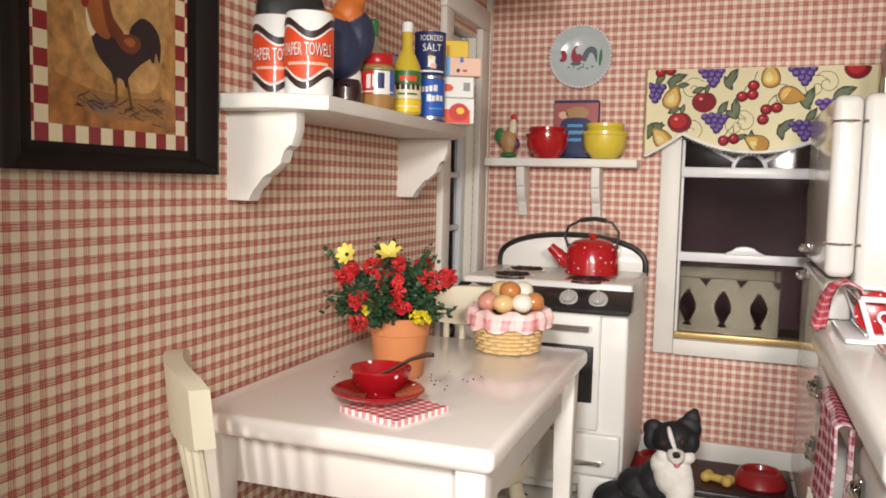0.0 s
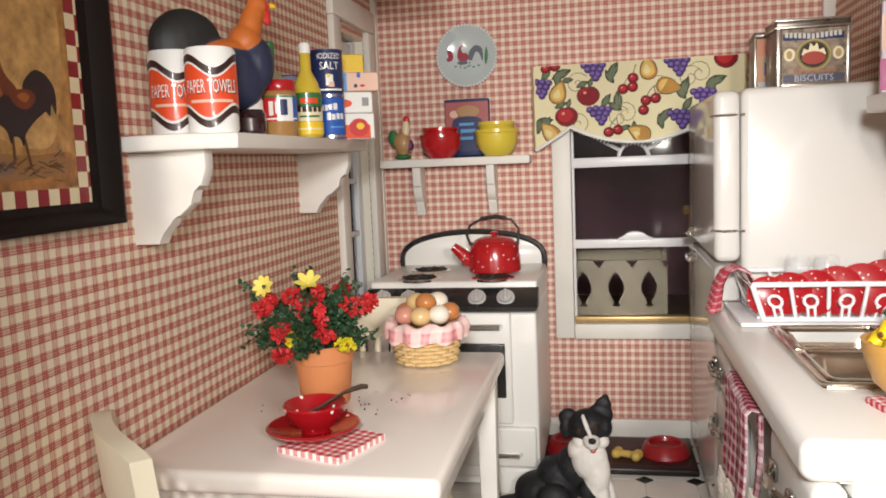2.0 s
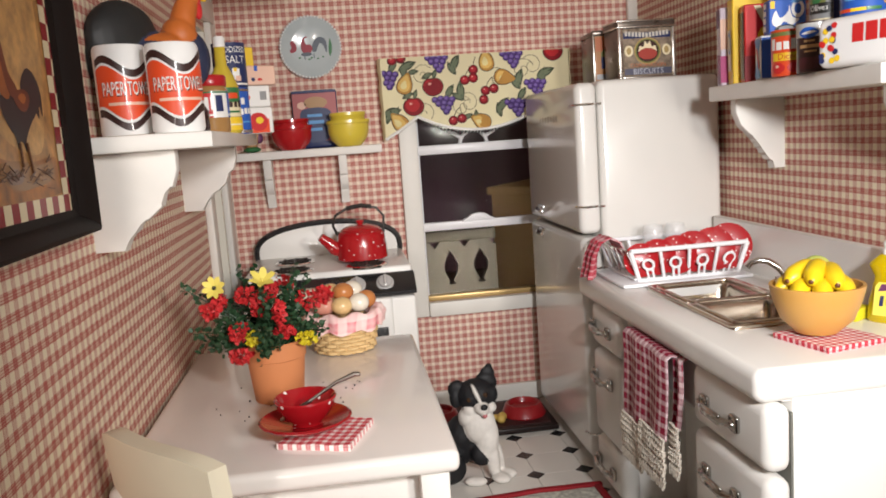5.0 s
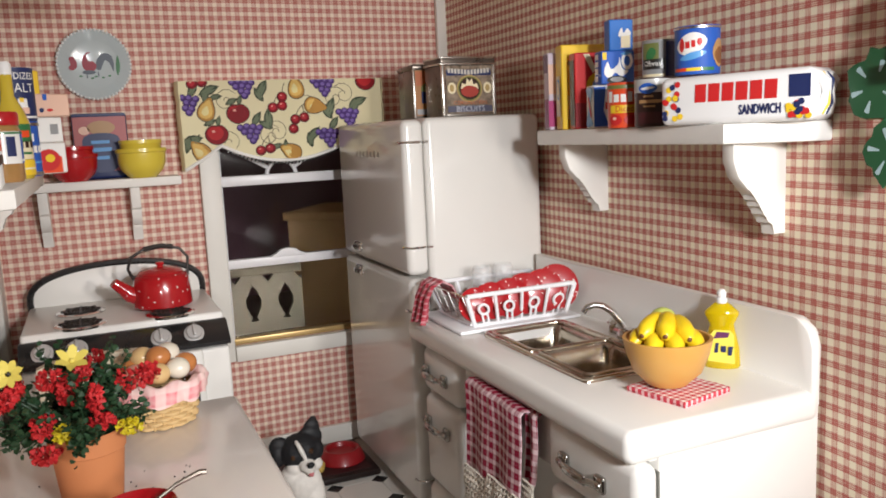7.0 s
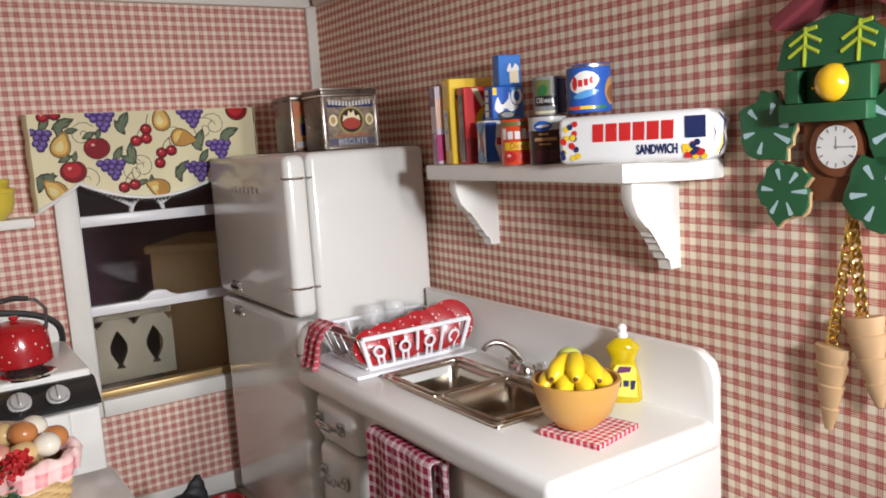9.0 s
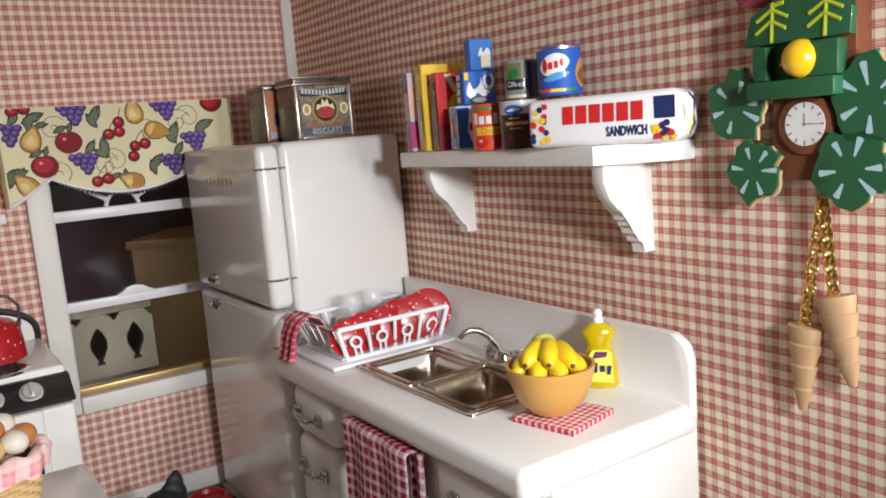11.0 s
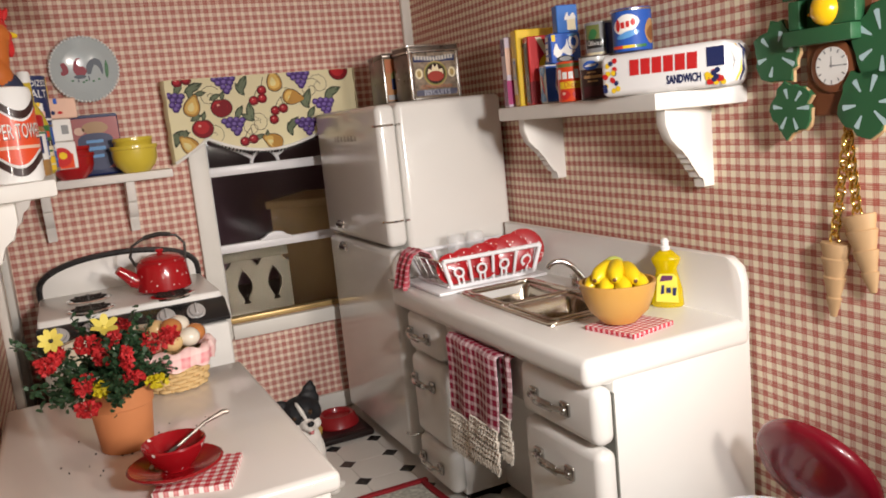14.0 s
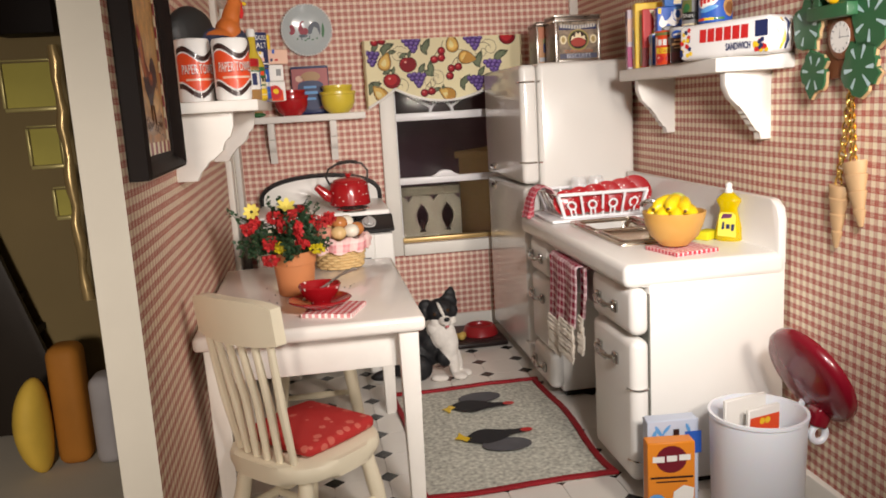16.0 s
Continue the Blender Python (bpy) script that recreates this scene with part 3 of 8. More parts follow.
def bar_handle(parent, y, z, x, half=0.72):
    bm = bmnew()
    tube(bm, [(x + 0.12, y - half, z), (x - 0.12, y - half * 0.98, z), (x - 0.22, y - half * 0.6, z), (x - 0.26, y, z), (x - 0.22, y + half * 0.6, z), (x - 0.12, y + half * 0.98, z), (x + 0.12, y + half, z)], 0.085, 8)
    box(bm, (x - 0.24, y, z), (0.1, half * 1.25, 0.26), 0.045, 3)
    for s in (-1, 1):
        box(bm, (x - 0.03, y + s * half, z), (0.14, 0.36, 0.4), 0.06, 3)
        ball(bm, (x - 0.13, y + s * (half + 0.06), z), (0.08, 0.09, 0.09), 10, 6)
    part("handle", bm, HANDLE_CHROME, parent, "chrome bar handle")


for nm, y0, y1, z0, z1 in (("drawer", 13.2, 16.7, 5.22, 6.7), ("door", 13.2, 16.7, 0.45, 5.1),
                           ("drawer", 21.9, 24.6, 5.22, 6.7), ("door", 21.9, 24.6, 2.1, 5.1), ("drawer", 21.9, 24.6, 0.45, 2.0)):
    bm = bmnew()
    box(bm, (2.78, (y0 + y1) / 2, (z0 + z1) / 2), (0.62, y1 - y0, z1 - z0), 0.26, 4)
    fr = part(nm, bm, ENAMEL, cab)
    zc = (z0 + z1) / 2 if nm == "drawer" else z1 - 0.85
    bar_handle(fr, (y0 + y1) / 2 + 0.15, zc, 2.42)
    if nm == "door" and y0 < 20:
        for zz in (z1 - 1.6, z0 + 0.7):
            bm = bmnew()
            tube(bm, [(2.78 - 0.34 * math.cos(q), y0 + 0.3 - 0.33 * math.sin(q), zz) for q in [math.pi * (j / 12) for j in range(13)]], 0.04, 8)
            part("hinge", bm, CHROME, fr, "chrome hinge")
# dark strips paint the shade of the gap between fronts and pedestals
for y0, y1 in ((13.3, 16.68), (22.03, 24.5)):
    bm = bmnew()
    box(bm, (3.105, (y0 + y1) / 2, 3.5), (0.05, y1 - y0, 6.0))
    part("gap_shade_strip", bm, GAP_SHADE, cab, "dark strip standing for shade in the gap behind the fronts", smooth=False)
bm = bmnew()
box(bm, (2.95, 19.3, 6.0), (0.4, 5.3, 1.5), 0.15, 3)
part("apron", bm, ENAMEL, cab)
bm = bmnew()
box(bm, (3.1, 19.3, 6.8), (0.3, 11.8, 0.16))
part("shadow_gap", bm, ENAMEL, cab, smooth=False)

# worktop with raised back, cut for the basins
bm = bmnew()
box(bm, ((CX0 + CX1) / 2, (CY0 + CY1) / 2, 7.09), (CX1 - CX0, CY1 - CY0, 0.74), 0.24, 6)
top = part("sink_worktop", bm, ENAMEL)
SX0, SX1, SY0, SY1 = 3.45, 6.2, 16.4, 21.9
bm = bmnew()
for y0, y1 in ((SY0 + 0.3, 18.97), (19.32, SY1 - 0.3)):
    box(bm, ((SX0 + SX1) / 2, (y0 + y1) / 2, 7.2), (SX1 - SX0 - 0.5, y1 - y0, 2.0))
cut(top, bm)
top.data.shade_smooth()
top.data.set_sharp_from_angle(angle=radians(40))
tagged(top, "white enamel sink top with rounded edge and splashback", "countertop")
bm = bmnew()
pts = [(CY0 + 0.05, 7.1), (CY1 - 0.05, 7.3), (CY1 - 0.05, 9.1)] + [(CY0 + 0.67 - 0.62 * math.sin(a), 8.46 + 0.62 * math.cos(a)) for a in [radians(k * 10) for k in range(10)]]
prism(bm, [(y, z) for y, z in pts], 0.28, Matrix(((0, 0, 1, CX1 - 0.28), (1, 0, 0, 0), (0, 1, 0, 0), (0, 0, 0, 1))), 0.05)
part("splashback", bm, ENAMEL, top, angle=60)
# inset double basin
basin = thing("double_sink", "stainless steel double sink set in the worktop", "sink")
zt = 7.49


def ring(bm, x0, y0, x1, y1, r, z, n=5):
    vs = []
    for cx, cy, a0 in ((x1 - r, y1 - r, 0), (x0 + r, y1 - r, 90), (x0 + r, y0 + r, 180), (x1 - r, y0 + r, 270)):
        for k in range(n + 1):
            a = radians(a0 + 90 * k / n)
            vs.append(bm.verts.new(Vector((cx + r * math.cos(a), cy + r * math.sin(a), z))))
    return vs


def skirt(bm, a, b):
    n = len(a)
    for k in range(n):
        bm.faces.new((a[k], a[(k + 1) % n], b[(k + 1) % n], b[k]))


for y0, y1 in ((SY0, 19.14), (19.16, SY1)):
    bm = bmnew()
    r1 = ring(bm, SX0 - 0.03, y0 - 0.02, SX1 + 0.03, y1 + 0.02, 0.12, zt - 0.05)
    r2 = ring(bm, SX0 + 0.02, y0 + 0.02, SX1 - 0.02, y1 - 0.02, 0.12, zt + 0.1)
    r3 = ring(bm, SX0 + 0.3, y0 + 0.32, SX1 - 0.3, y1 - 0.22, 0.3, zt + 0.02)
    r4 = ring(bm, SX0 + 0.36, y0 + 0.38, SX1 - 0.36, y1 - 0.28, 0.3, zt - 0.1)
    r5 = ring(bm, SX0 + 0.44, y0 + 0.46, SX1 - 0.44, y1 - 0.36, 0.3, zt - 0.85)
    r6 = ring(bm, SX0 + 0.7, y0 + 0.7, SX1 - 0.7, y1 - 0.6, 0.25, zt - 0.98)
    for a, b in ((r1, r2), (r2, r3), (r3, r4), (r4, r5), (r5, r6)):
        skirt(bm, a, b)
    bm.faces.new(r6)
    part("basin", bm, STEEL, basin)
    bm = bmnew()
    lathe(bm, [(0.24, 0), (0.24, 0.03), (0.17, 0.02), (0.15, -0.02), (0, -0.02)], 18, ((SX0 + SX1) / 2, (y0 + y1) / 2, zt - 0.97))
    part("drain", bm, CHROME, basin, "round chrome drain")
for y0, y1 in ((SY0, SY1), (SY0 + 0.2, 19.1), (19.2, SY1 - 0.2)):
    bm = bmnew()
    inset = 0.0 if y1 - y0 > 4 else 0.2
    vs = ring(bm, SX0 + inset, y0, SX1 - inset, y1, 0.22, zt + (0.05 if inset == 0 else 0.075))
    loop = [v.co.copy() for v in vs]
    bm.free()
    bm = bmnew()
    tube(bm, loop, 0.055, 8, True)
    part("rolled_rim", bm, STEEL, basin, "bright rolled steel rim")
faucet = thing("faucet", "chrome curved sink faucet", "faucet", (6.75, 19.3, 7.45))
bm = bmnew()
tube(bm, [(0, 0, 0.2), (-0.15, 0.06, 0.5), (-0.38, 0.15, 0.82), (-0.62, 0.25, 1.0), (-0.85, 0.34, 1.04), (-1.05, 0.42, 0.97), (-1.15, 0.46, 0.84)], [0.12, 0.11, 0.1, 0.095, 0.09, 0.09, 0.1], 12)
part("spout", bm, CHROME, faucet)
bm = bmnew()
lathe(bm, [(0, 0), (0.3, 0), (0.3, 0.1), (0.2, 0.3), (0, 0.34)], 16)
part("base", bm, CHROME, faucet)
for s in (-1, 1):
    bm = bmnew()
    tube(bm, [(0, 0, 0.16), (0, s * 0.55, 0.16)], 0.1, 8)
    lathe(bm, [(0, 0), (0.16, 0), (0.14, 0.3), (0.2, 0.36), (0.1, 0.46), (0, 0.47)], 12, (0, s * 0.6, 0))
    tube(bm, [(-0.2, s * 0.6, 0.4), (0.2, s * 0.6, 0.4)], 0.06, 8)
    part("tap", bm, CHROME, faucet)

# ---- stove ----
KNOB = mat("pale_knob_plastic", (0.62, 0.61, 0.60), 0.25, metal=0.4, var=0.1)
SV0, SV1, SF = -9.55, -3.2, 27.95
stove = thing("stove", "white enamel stove with black control panel and trim", "stove")
scx = (SV0 + SV1) / 2
bm = bmnew()
box(bm, (scx, (SF + 34.2) / 2, 3.68), (SV1 - SV0, 34.2 - SF, 6.16), 0.12, 4)
part("body", bm, ENAMEL, stove)
bm = bmnew()
box(bm, (scx, (SF + 34.2) / 2 + 0.3, 0.35), (SV1 - SV0 - 0.5, 34.2 - SF - 0.8, 0.5))
part("base_block", bm, ENAMEL, stove)
bm = bmnew()
box(bm, (scx, (SF + 0.9 + 34.2) / 2, 7.27), (SV1 - SV0 - 0.02, 34.2 - SF - 0.9, 1.04), 0.1, 3)
part("cooktop", bm, ENAMEL, stove)
# sloped control panel
bm = bmnew()
prism(bm, [(SF - 0.1, 6.86), (SF + 1.0, 6.86), (SF + 1.0, 7.56), (SF + 0.66, 7.56), (SF - 0.1, 6.98)], SV1 - SV0 + 0.1, Matrix(((0, 0, 1, SV0 - 0.05), (1, 0, 0, 0), (0, 1, 0, 0), (0, 0, 0, 1))), 0.05)
part("control_panel", bm, BLACK, stove)
for x in (-8.9, -7.9, -5.35, -4.3):
    bm = bmnew()
    lathe(bm, [(0.33, 0), (0.33, 0.05), (0.25, 0.07), (0.24, 0.2), (0, 0.21)], 20, turn=Euler((radians(52), 0, 0)).to_matrix().to_4x4())
    box(bm, (0, -0.16, 0.17), (0.1, 0.4, 0.16), 0.03, 2, Euler((radians(52), 0, 0)).to_matrix())
    k = part("knob", bm, KNOB, stove, "pale grey and white knob")
    k.matrix_basis = Matrix.Translation(Vector((x, SF + 0.26, 7.27)) * C)
for x, y in ((-7.75, 29.4), (-7.75, 31.6), (-4.9, 29.4), (-4.9, 31.6)):
    bm = bmnew()
    lathe(bm, [(0.8, 7.78), (0.82, 7.85), (0.72, 7.88), (0.62, 7.82), (0, 7.8)], 26, (x, y, 0))
    bn = part("burner", bm, CHROME, stove)
    bm = bmnew()
    for r in (0.16, 0.34, 0.52):
        tube(bm, [(x + r * math.cos(2 * math.pi * k / 20), y + r * math.sin(2 * math.pi * k / 20), 7.87) for k in range(20)], 0.07, 6, True)
    for a in range(0, 180, 45):
        ca, sa = math.cos(radians(a)), math.sin(radians(a))
        tube(bm, [(x - 0.66 * ca, y - 0.66 * sa, 7.9), (x + 0.66 * ca, y + 0.66 * sa, 7.9)], 0.05, 6)
    part("coil", bm, IRON, bn, "black burner grate")
# arched back guard with a black edge
arch = [(SV0 + 0.1, 7.6)] + [(scx - 3.1 * math.cos(a), 7.9 + 1.25 * math.sin(a) ** 0.75) for a in [math.pi * k / 24 for k in range(25)]] + [(SV1 - 0.1, 7.6)]
bm = bmnew()
prism(bm, [(x, z) for x, z in arch], 0.5, face_to((0, 34.2, 0), "-y"), 0.06)
part("back_guard", bm, ENAMEL, stove)
bm = bmnew()
tube(bm, [(x, 33.75, z + 0.05) for x, z in arch], 0.13, 8)
part("guard_trim", bm, BLACK, stove, "black edge trim")
# oven door, window, handles, drawers
bm = bmnew()
box(bm, (scx - 0.3, SF - 0.08, 4.75), (SV1 - SV0 - 1.2, 0.3, 4.1), 0.1, 3)
door = part("oven_door", bm, ENAMEL, stove)
bm = bmnew()
box(bm, (scx - 0.1, SF - 0.24, 4.7), (4.3, 0.1, 2.0), 0.045, 3)
part("oven_window", bm, BLACK, door, "black glass oven window")
bm = bmnew()
tube(bm, [(scx - 2.0, SF - 0.15, 6.3), (scx - 2.0, SF - 0.42, 6.32), (scx + 1.9, SF - 0.42, 6.32), (scx + 1.9, SF - 0.15, 6.3)], 0.12, 10)
part("handle", bm, CHROME, door, "chrome oven handle")
for x0, x1 in ((SV0 + 0.15, scx - 0.05), (scx + 0.05, SV1 - 0.1)):
    bm = bmnew()
    box(bm, ((x0 + x1) / 2, SF - 0.1, 1.85), (x1 - x0, 0.3, 1.5), 0.1, 3)
    dr = part("drawer", bm, ENAMEL, stove)
    bm = bmnew()
    xm = (x0 + x1) / 2 + 0.2
    tube(bm, [(xm - 0.75, SF - 0.2, 1.6), (xm - 0.7, SF - 0.42, 1.6), (xm + 0.7, SF - 0.42, 1.6), (xm + 0.75, SF - 0.2, 1.6)], 0.1, 8)
    part("handle", bm, CHROME, dr, "chrome drawer handle")
for x in (SV0 + 0.9, SV1 - 0.9):
    bm = bmnew()
    box(bm, (x, SF + 0.1, 0.5), (1.3, 0.3, 1.0), 0.12, 3)
    part("foot", bm, ENAMEL, stove)

# ---- table ----
TX0, TX1, TY0, TY1, TZ = -10.45, -3.78, 13.38, 23.3, 6.5
table = thing("kitchen_table", "white painted kitchen table with glossy top", "table")
bm = bmnew()
box(bm, ((TX0 + TX1) / 2, (TY0 + TY1) / 2, TZ - 0.23), (TX1 - TX0, TY1 - TY0, 0.46), 0.16, 4)
part("tabletop", bm, TABLE_WHITE, table)
for c, s in ((((TX0 + TX1) / 2, TY0 + 0.92, 5.44), (TX1 - TX0 - 1.5, 0.3, 1.2)), (((TX0 + TX1) / 2, TY1 - 0.72, 5.44), (TX1 - TX0 - 1.5, 0.3, 1.2)),
             ((TX1 - 0.66, (TY0 + TY1) / 2, 5.44), (0.3, TY1 - TY0 - 2.2, 1.2)), ((TX0 + 0.66, (TY0 + TY1) / 2, 5.44), (0.3, TY1 - TY0 - 2.2, 1.2))):
    bm = bmnew()
    box(bm, c, s, 0.03)
    part("apron", bm, WHITE_SHELF, table)
for x in (TX0 + 0.55, TX1 - 0.5):
    for y in (TY0 + 0.55, TY1 - 0.6):
        bm = bmnew()
        vs = box(bm, (x, y, 3.02), (0.6, 0.6, 6.04), 0.05)
        for v in vs:
            k = 0.72 + 0.28 * v.co.z / 6.1
            v.co.x, v.co.y = x + (v.co.x - x) * k, y + (v.co.y - y) * k
        part("leg", bm, WHITE_SHELF, table)


# ---- chairs ----
def chair(at, rz, label):
    ch = thing("dining_chair", label, "chair", at, rz, "chairs at the table")
    bm = bmnew()
    outline = [(1.95 * math.copysign(abs(math.cos(a)) ** 0.7, math.cos(a)), 1.9 * math.copysign(abs(math.sin(a)) ** 0.7, math.sin(a))) for a in [2 * math.pi * k / 36 for k in range(36)]]
    prism(bm, outline, 0.5, Matrix.Translation((0, 0, 2.85)), 0.18)
    part("seat", bm, CREAM_PAINT, ch)
    for sx in (-1, 1):
        for sy, spl in ((-1, 0.45), (1, 0.35)):
            bm = bmnew()
            tube(bm, [(sx * 1.2, sy * 1.15, 2.92), (sx * 1.4, sy * (1.15 + spl * 0.5), 1.6), (sx * 1.62, sy * (1.15 + spl), 0.0)], [0.2, 0.24, 0.17], 10)
            part("leg", bm, CREAM_PAINT, ch)
        bm = bmnew()
        tube(bm, [(sx * 1.45, -1.4, 1.3), (sx * 1.45, 0, 1.3), (sx * 1.45, 1.3, 1.3)], [0.11, 0.15, 0.11], 8)
        part("stretcher", bm, CREAM_PAINT, ch)
    bm = bmnew()
    tube(bm, [(-1.45, 0, 1.3), (0, 0, 1.3), (1.45, 0, 1.3)], [0.1, 0.14, 0.1], 8)
    part("stretcher", bm, CREAM_PAINT, ch)
    # curved top rail
    n = 14
    bm = bmnew()
    grid = []
    for k in range(n + 1):
        u = -1 + 2 * k / n
        x, y = 1.6 * u, -1.85 - 0.25 * (1 - u * u)
        drop = 0.16 * abs(u) ** 4
        grid.append([bm.verts.new(Vector(p)) for p in ((x, y - 0.17, 6.78 + drop * 0.5), (x, y + 0.17, 6.78 + drop * 0.5), (x, y + 0.07, 8.0 - drop), (x, y - 0.27, 8.0 - drop))])
    for a, b in zip(grid, grid[1:]):
        for j in range(4):
            bm.faces.new((a[j], b[j], b[(j + 1) % 4], a[(j + 1) % 4]))
    bm.faces.new(grid[0][::-1]), bm.faces.new(grid[-1])
    bmesh.ops.bevel(bm, geom=[e for e in bm.edges if len(e.link_faces) == 2 and e.calc_face_angle(0) > 0.6], offset=0.11, segments=4, profile=0.5, affect="EDGES")
    part("top_rail", bm, CREAM_PAINT, ch)
    for k in range(6):
        u = -0.82 + 1.64 * k / 5
        bm = bmnew()
        tube(bm, [(1.35 * u, -1.55 + 0.25 * u * u, 3.2), (1.46 * u, -1.72 + 0.02 * u * u, 5.0), (1.56 * u, -1.88 - 0.25 * (1 - u * u), 6.9)], [0.1, 0.125, 0.1], 8)
        part("spindle", bm, CREAM_PAINT, ch)
    return ch


chair((-7.55, 13.05, 0), -47, "cream painted spindle-back chair with a red seat cushion")
chair((-7.2, 22.1, 0), 180, "cream painted spindle-back chair at the table's far end")
CUSHION = polka("red_cushion_cloth", (0.44, 0.03, 0.028), (0.56, 0.13, 0.10), 0.35, 0.6, 0.85, 0.0, 0.35)
bm = bmnew()
box(bm, (0, 0, 0), (3.0, 2.7, 0.5), 0.2, 4)
bmesh.ops.subdivide_edges(bm, edges=bm.edges, cuts=2, use_grid_fill=True)
for v in bm.verts:
    d = (v.co.x / 1.5) ** 2 + (v.co.y / 1.35) ** 2
    v.co.z = v.co.z * (1.15 - 0.45 * min(1, d)) + 0.03 * noise.noise(v.co * 1.7)
    v.co.x *= 1 - 0.08 * (v.co.y / 1.35) ** 2
solo("seat_cushion", bm, CUSHION, "red printed cloth cushion on the chair seat", "cushion", (-7.4, 13.25, 3.57), -47)


# ---- wall shelves ----
def bracket_outline(d, h):
    """Sawn bracket: (out from the wall, up), the top at 0."""
    if h < 2.12:
        return [(0, 0), (d, 0), (d, -0.2 * h), (d * 0.93, -0.38 * h), (d * 0.82, -0.42 * h), (d * 0.8, -0.56 * h), (d * 0.62, -0.7 * h), (d * 0.52, -0.72 * h), (d * 0.5, -0.8 * h), (d * 0.38, -0.87 * h), (d * 0.34, -h), (0, -h)]
    return [(0, 0), (d, 0), (d, -0.18 * h), (d * 0.9, -0.36 * h), (d * 0.72, -0.5 * h), (d * 0.60, -0.56 * h), (d * 0.60, -0.61 * h), (d * 0.53, -0.62 * h), (d * 0.53, -0.68 * h), (d * 0.46, -0.70 * h), (d * 0.45, -0.77 * h), (d * 0.36, -0.80 * h), (d * 0.35, -0.87 * h), (d * 0.24, -0.88 * h), (d * 0.24, -h), (0, -h)]


def shelf(name, label, board, brackets, way, at, d, h, thick=0.45, bt=0.38):
    """board: outline in plan (along the wall, out from it) about at; way turns it to its wall."""
    sh = thing(name, label, "shelf", at, way)
    bm = bmnew()
    prism(bm, board, thick, Matrix.Translation((0, 0, -thick)), 0.05)
    part("board", bm, WHITE_SHELF, sh)
    for b in brackets:
        bm = bmnew()
        prism(bm, bracket_outline(d, h), bt, Matrix(((0, 0, 1, b - bt / 2), (-1, 0, 0, 0), (0, 1, 0, -thick), (0, 0, 0, 1))), 0.03)
        part("bracket", bm, WHITE_SHELF, sh)
    return sh


# local frame: x along the wall, -y out from the wall
LSH, RSH, BSH = 13.03, 13.5, 12.4
shelf("wall_shelf", "white wooden wall shelf on scrolled brackets beside the picture", [(-5.7, 0), (-5.7, -1.6), (-5.0, -2.5), (4.2, -2.5), (5.6, -1.6), (5.6, 0)],
      (-4.85, 4.75), 90, (LEFT, 20.2, LSH), 1.75, 1.95, 0.33)
shelf("wall_shelf", "white wooden wall shelf on scrolled brackets over the sink", [(-5.0, 0), (-5.0, -1.95), (3.3, -1.9), (4.5, -0.4), (4.5, 0)],
      (-4.2, 3.05), -90 - SKEW, (east(17.75), 17.75, RSH), 1.55, 2.15)
shelf("wall_shelf", "small white wooden wall shelf over the stove", [(-3.3, 0), (-3.3, -1.4), (3.1, -1.4), (3.1, 0)],
      (-1.8, 1.4), 0, (-6.85, BACK, BSH), 1.1, 2.1, 0.35, 0.35)

# ---- colours for printed and painted small things ----
def flat(name, c, rough=0.45, **k):
    return mat(name, c, rough, var=0.06, **{"coat": 0.25, **k})


P_RED, P_ORANGE = flat("print_red", (0.55, 0.02, 0.02)), flat("print_orange_red", (0.72, 0.07, 0.015))
P_YELLOW, P_BLUE = flat("print_yellow", (0.80, 0.53, 0.02)), flat("print_blue", (0.02, 0.10, 0.45))
P_NAVY, P_WHITE = flat("print_navy", (0.015, 0.025, 0.10)), flat("print_white", (0.80, 0.78, 0.74))
P_BROWN, P_BLACK = flat("print_dark_brown", (0.035, 0.012, 0.010)), flat("print_black", (0.015, 0.013, 0.012))
P_PURPLE, P_GREEN = flat("print_purple", (0.13, 0.03, 0.11)), flat("print_green", (0.03, 0.16, 0.05))
P_PINK, P_CREAM = flat("print_pale_pink", (0.75, 0.48, 0.36)), flat("print_cream", (0.78, 0.68, 0.45))
P_TAN, P_GREY = flat("print_tan", (0.42, 0.24, 0.10)), flat("print_grey", (0.28, 0.28, 0.28))
P_SKY, P_OLIVE = flat("print_sky_blue", (0.10, 0.32, 0.65)), flat("print_olive", (0.16, 0.18, 0.05))
LID_RED = flat("lid_red_plastic", (0.42, 0.01, 0.015), 0.3)
TINPLATE = mat("tinplate", (0.62, 0.60, 0.56), 0.28, metal=1.0, var=0.15)


def carton(name, label, at, size, rz, body, prints, group=""):
    """A printed carton: size (wide, deep, high); prints: (outline on its front, material)."""
    t = thing(name, label, "box", at, rz, group)
    bm = bmnew()
    box(bm, (0, 0, size[2] / 2), size, 0.03, 1)
    b = part("carton_body", bm, body, t)
    m = face_to((0, -size[1] / 2, 0), "-y")
    side = face_to((-size[0] / 2, 0, 0), "-x")
    for k, (nm, outline, mm) in enumerate(prints):
        bm = bmnew()
        patch(bm, outline, side if nm.startswith("side") else m, 0, 0.006 + 0.004 * k)
        part(nm, bm, mm, t, smooth=False)
    return t


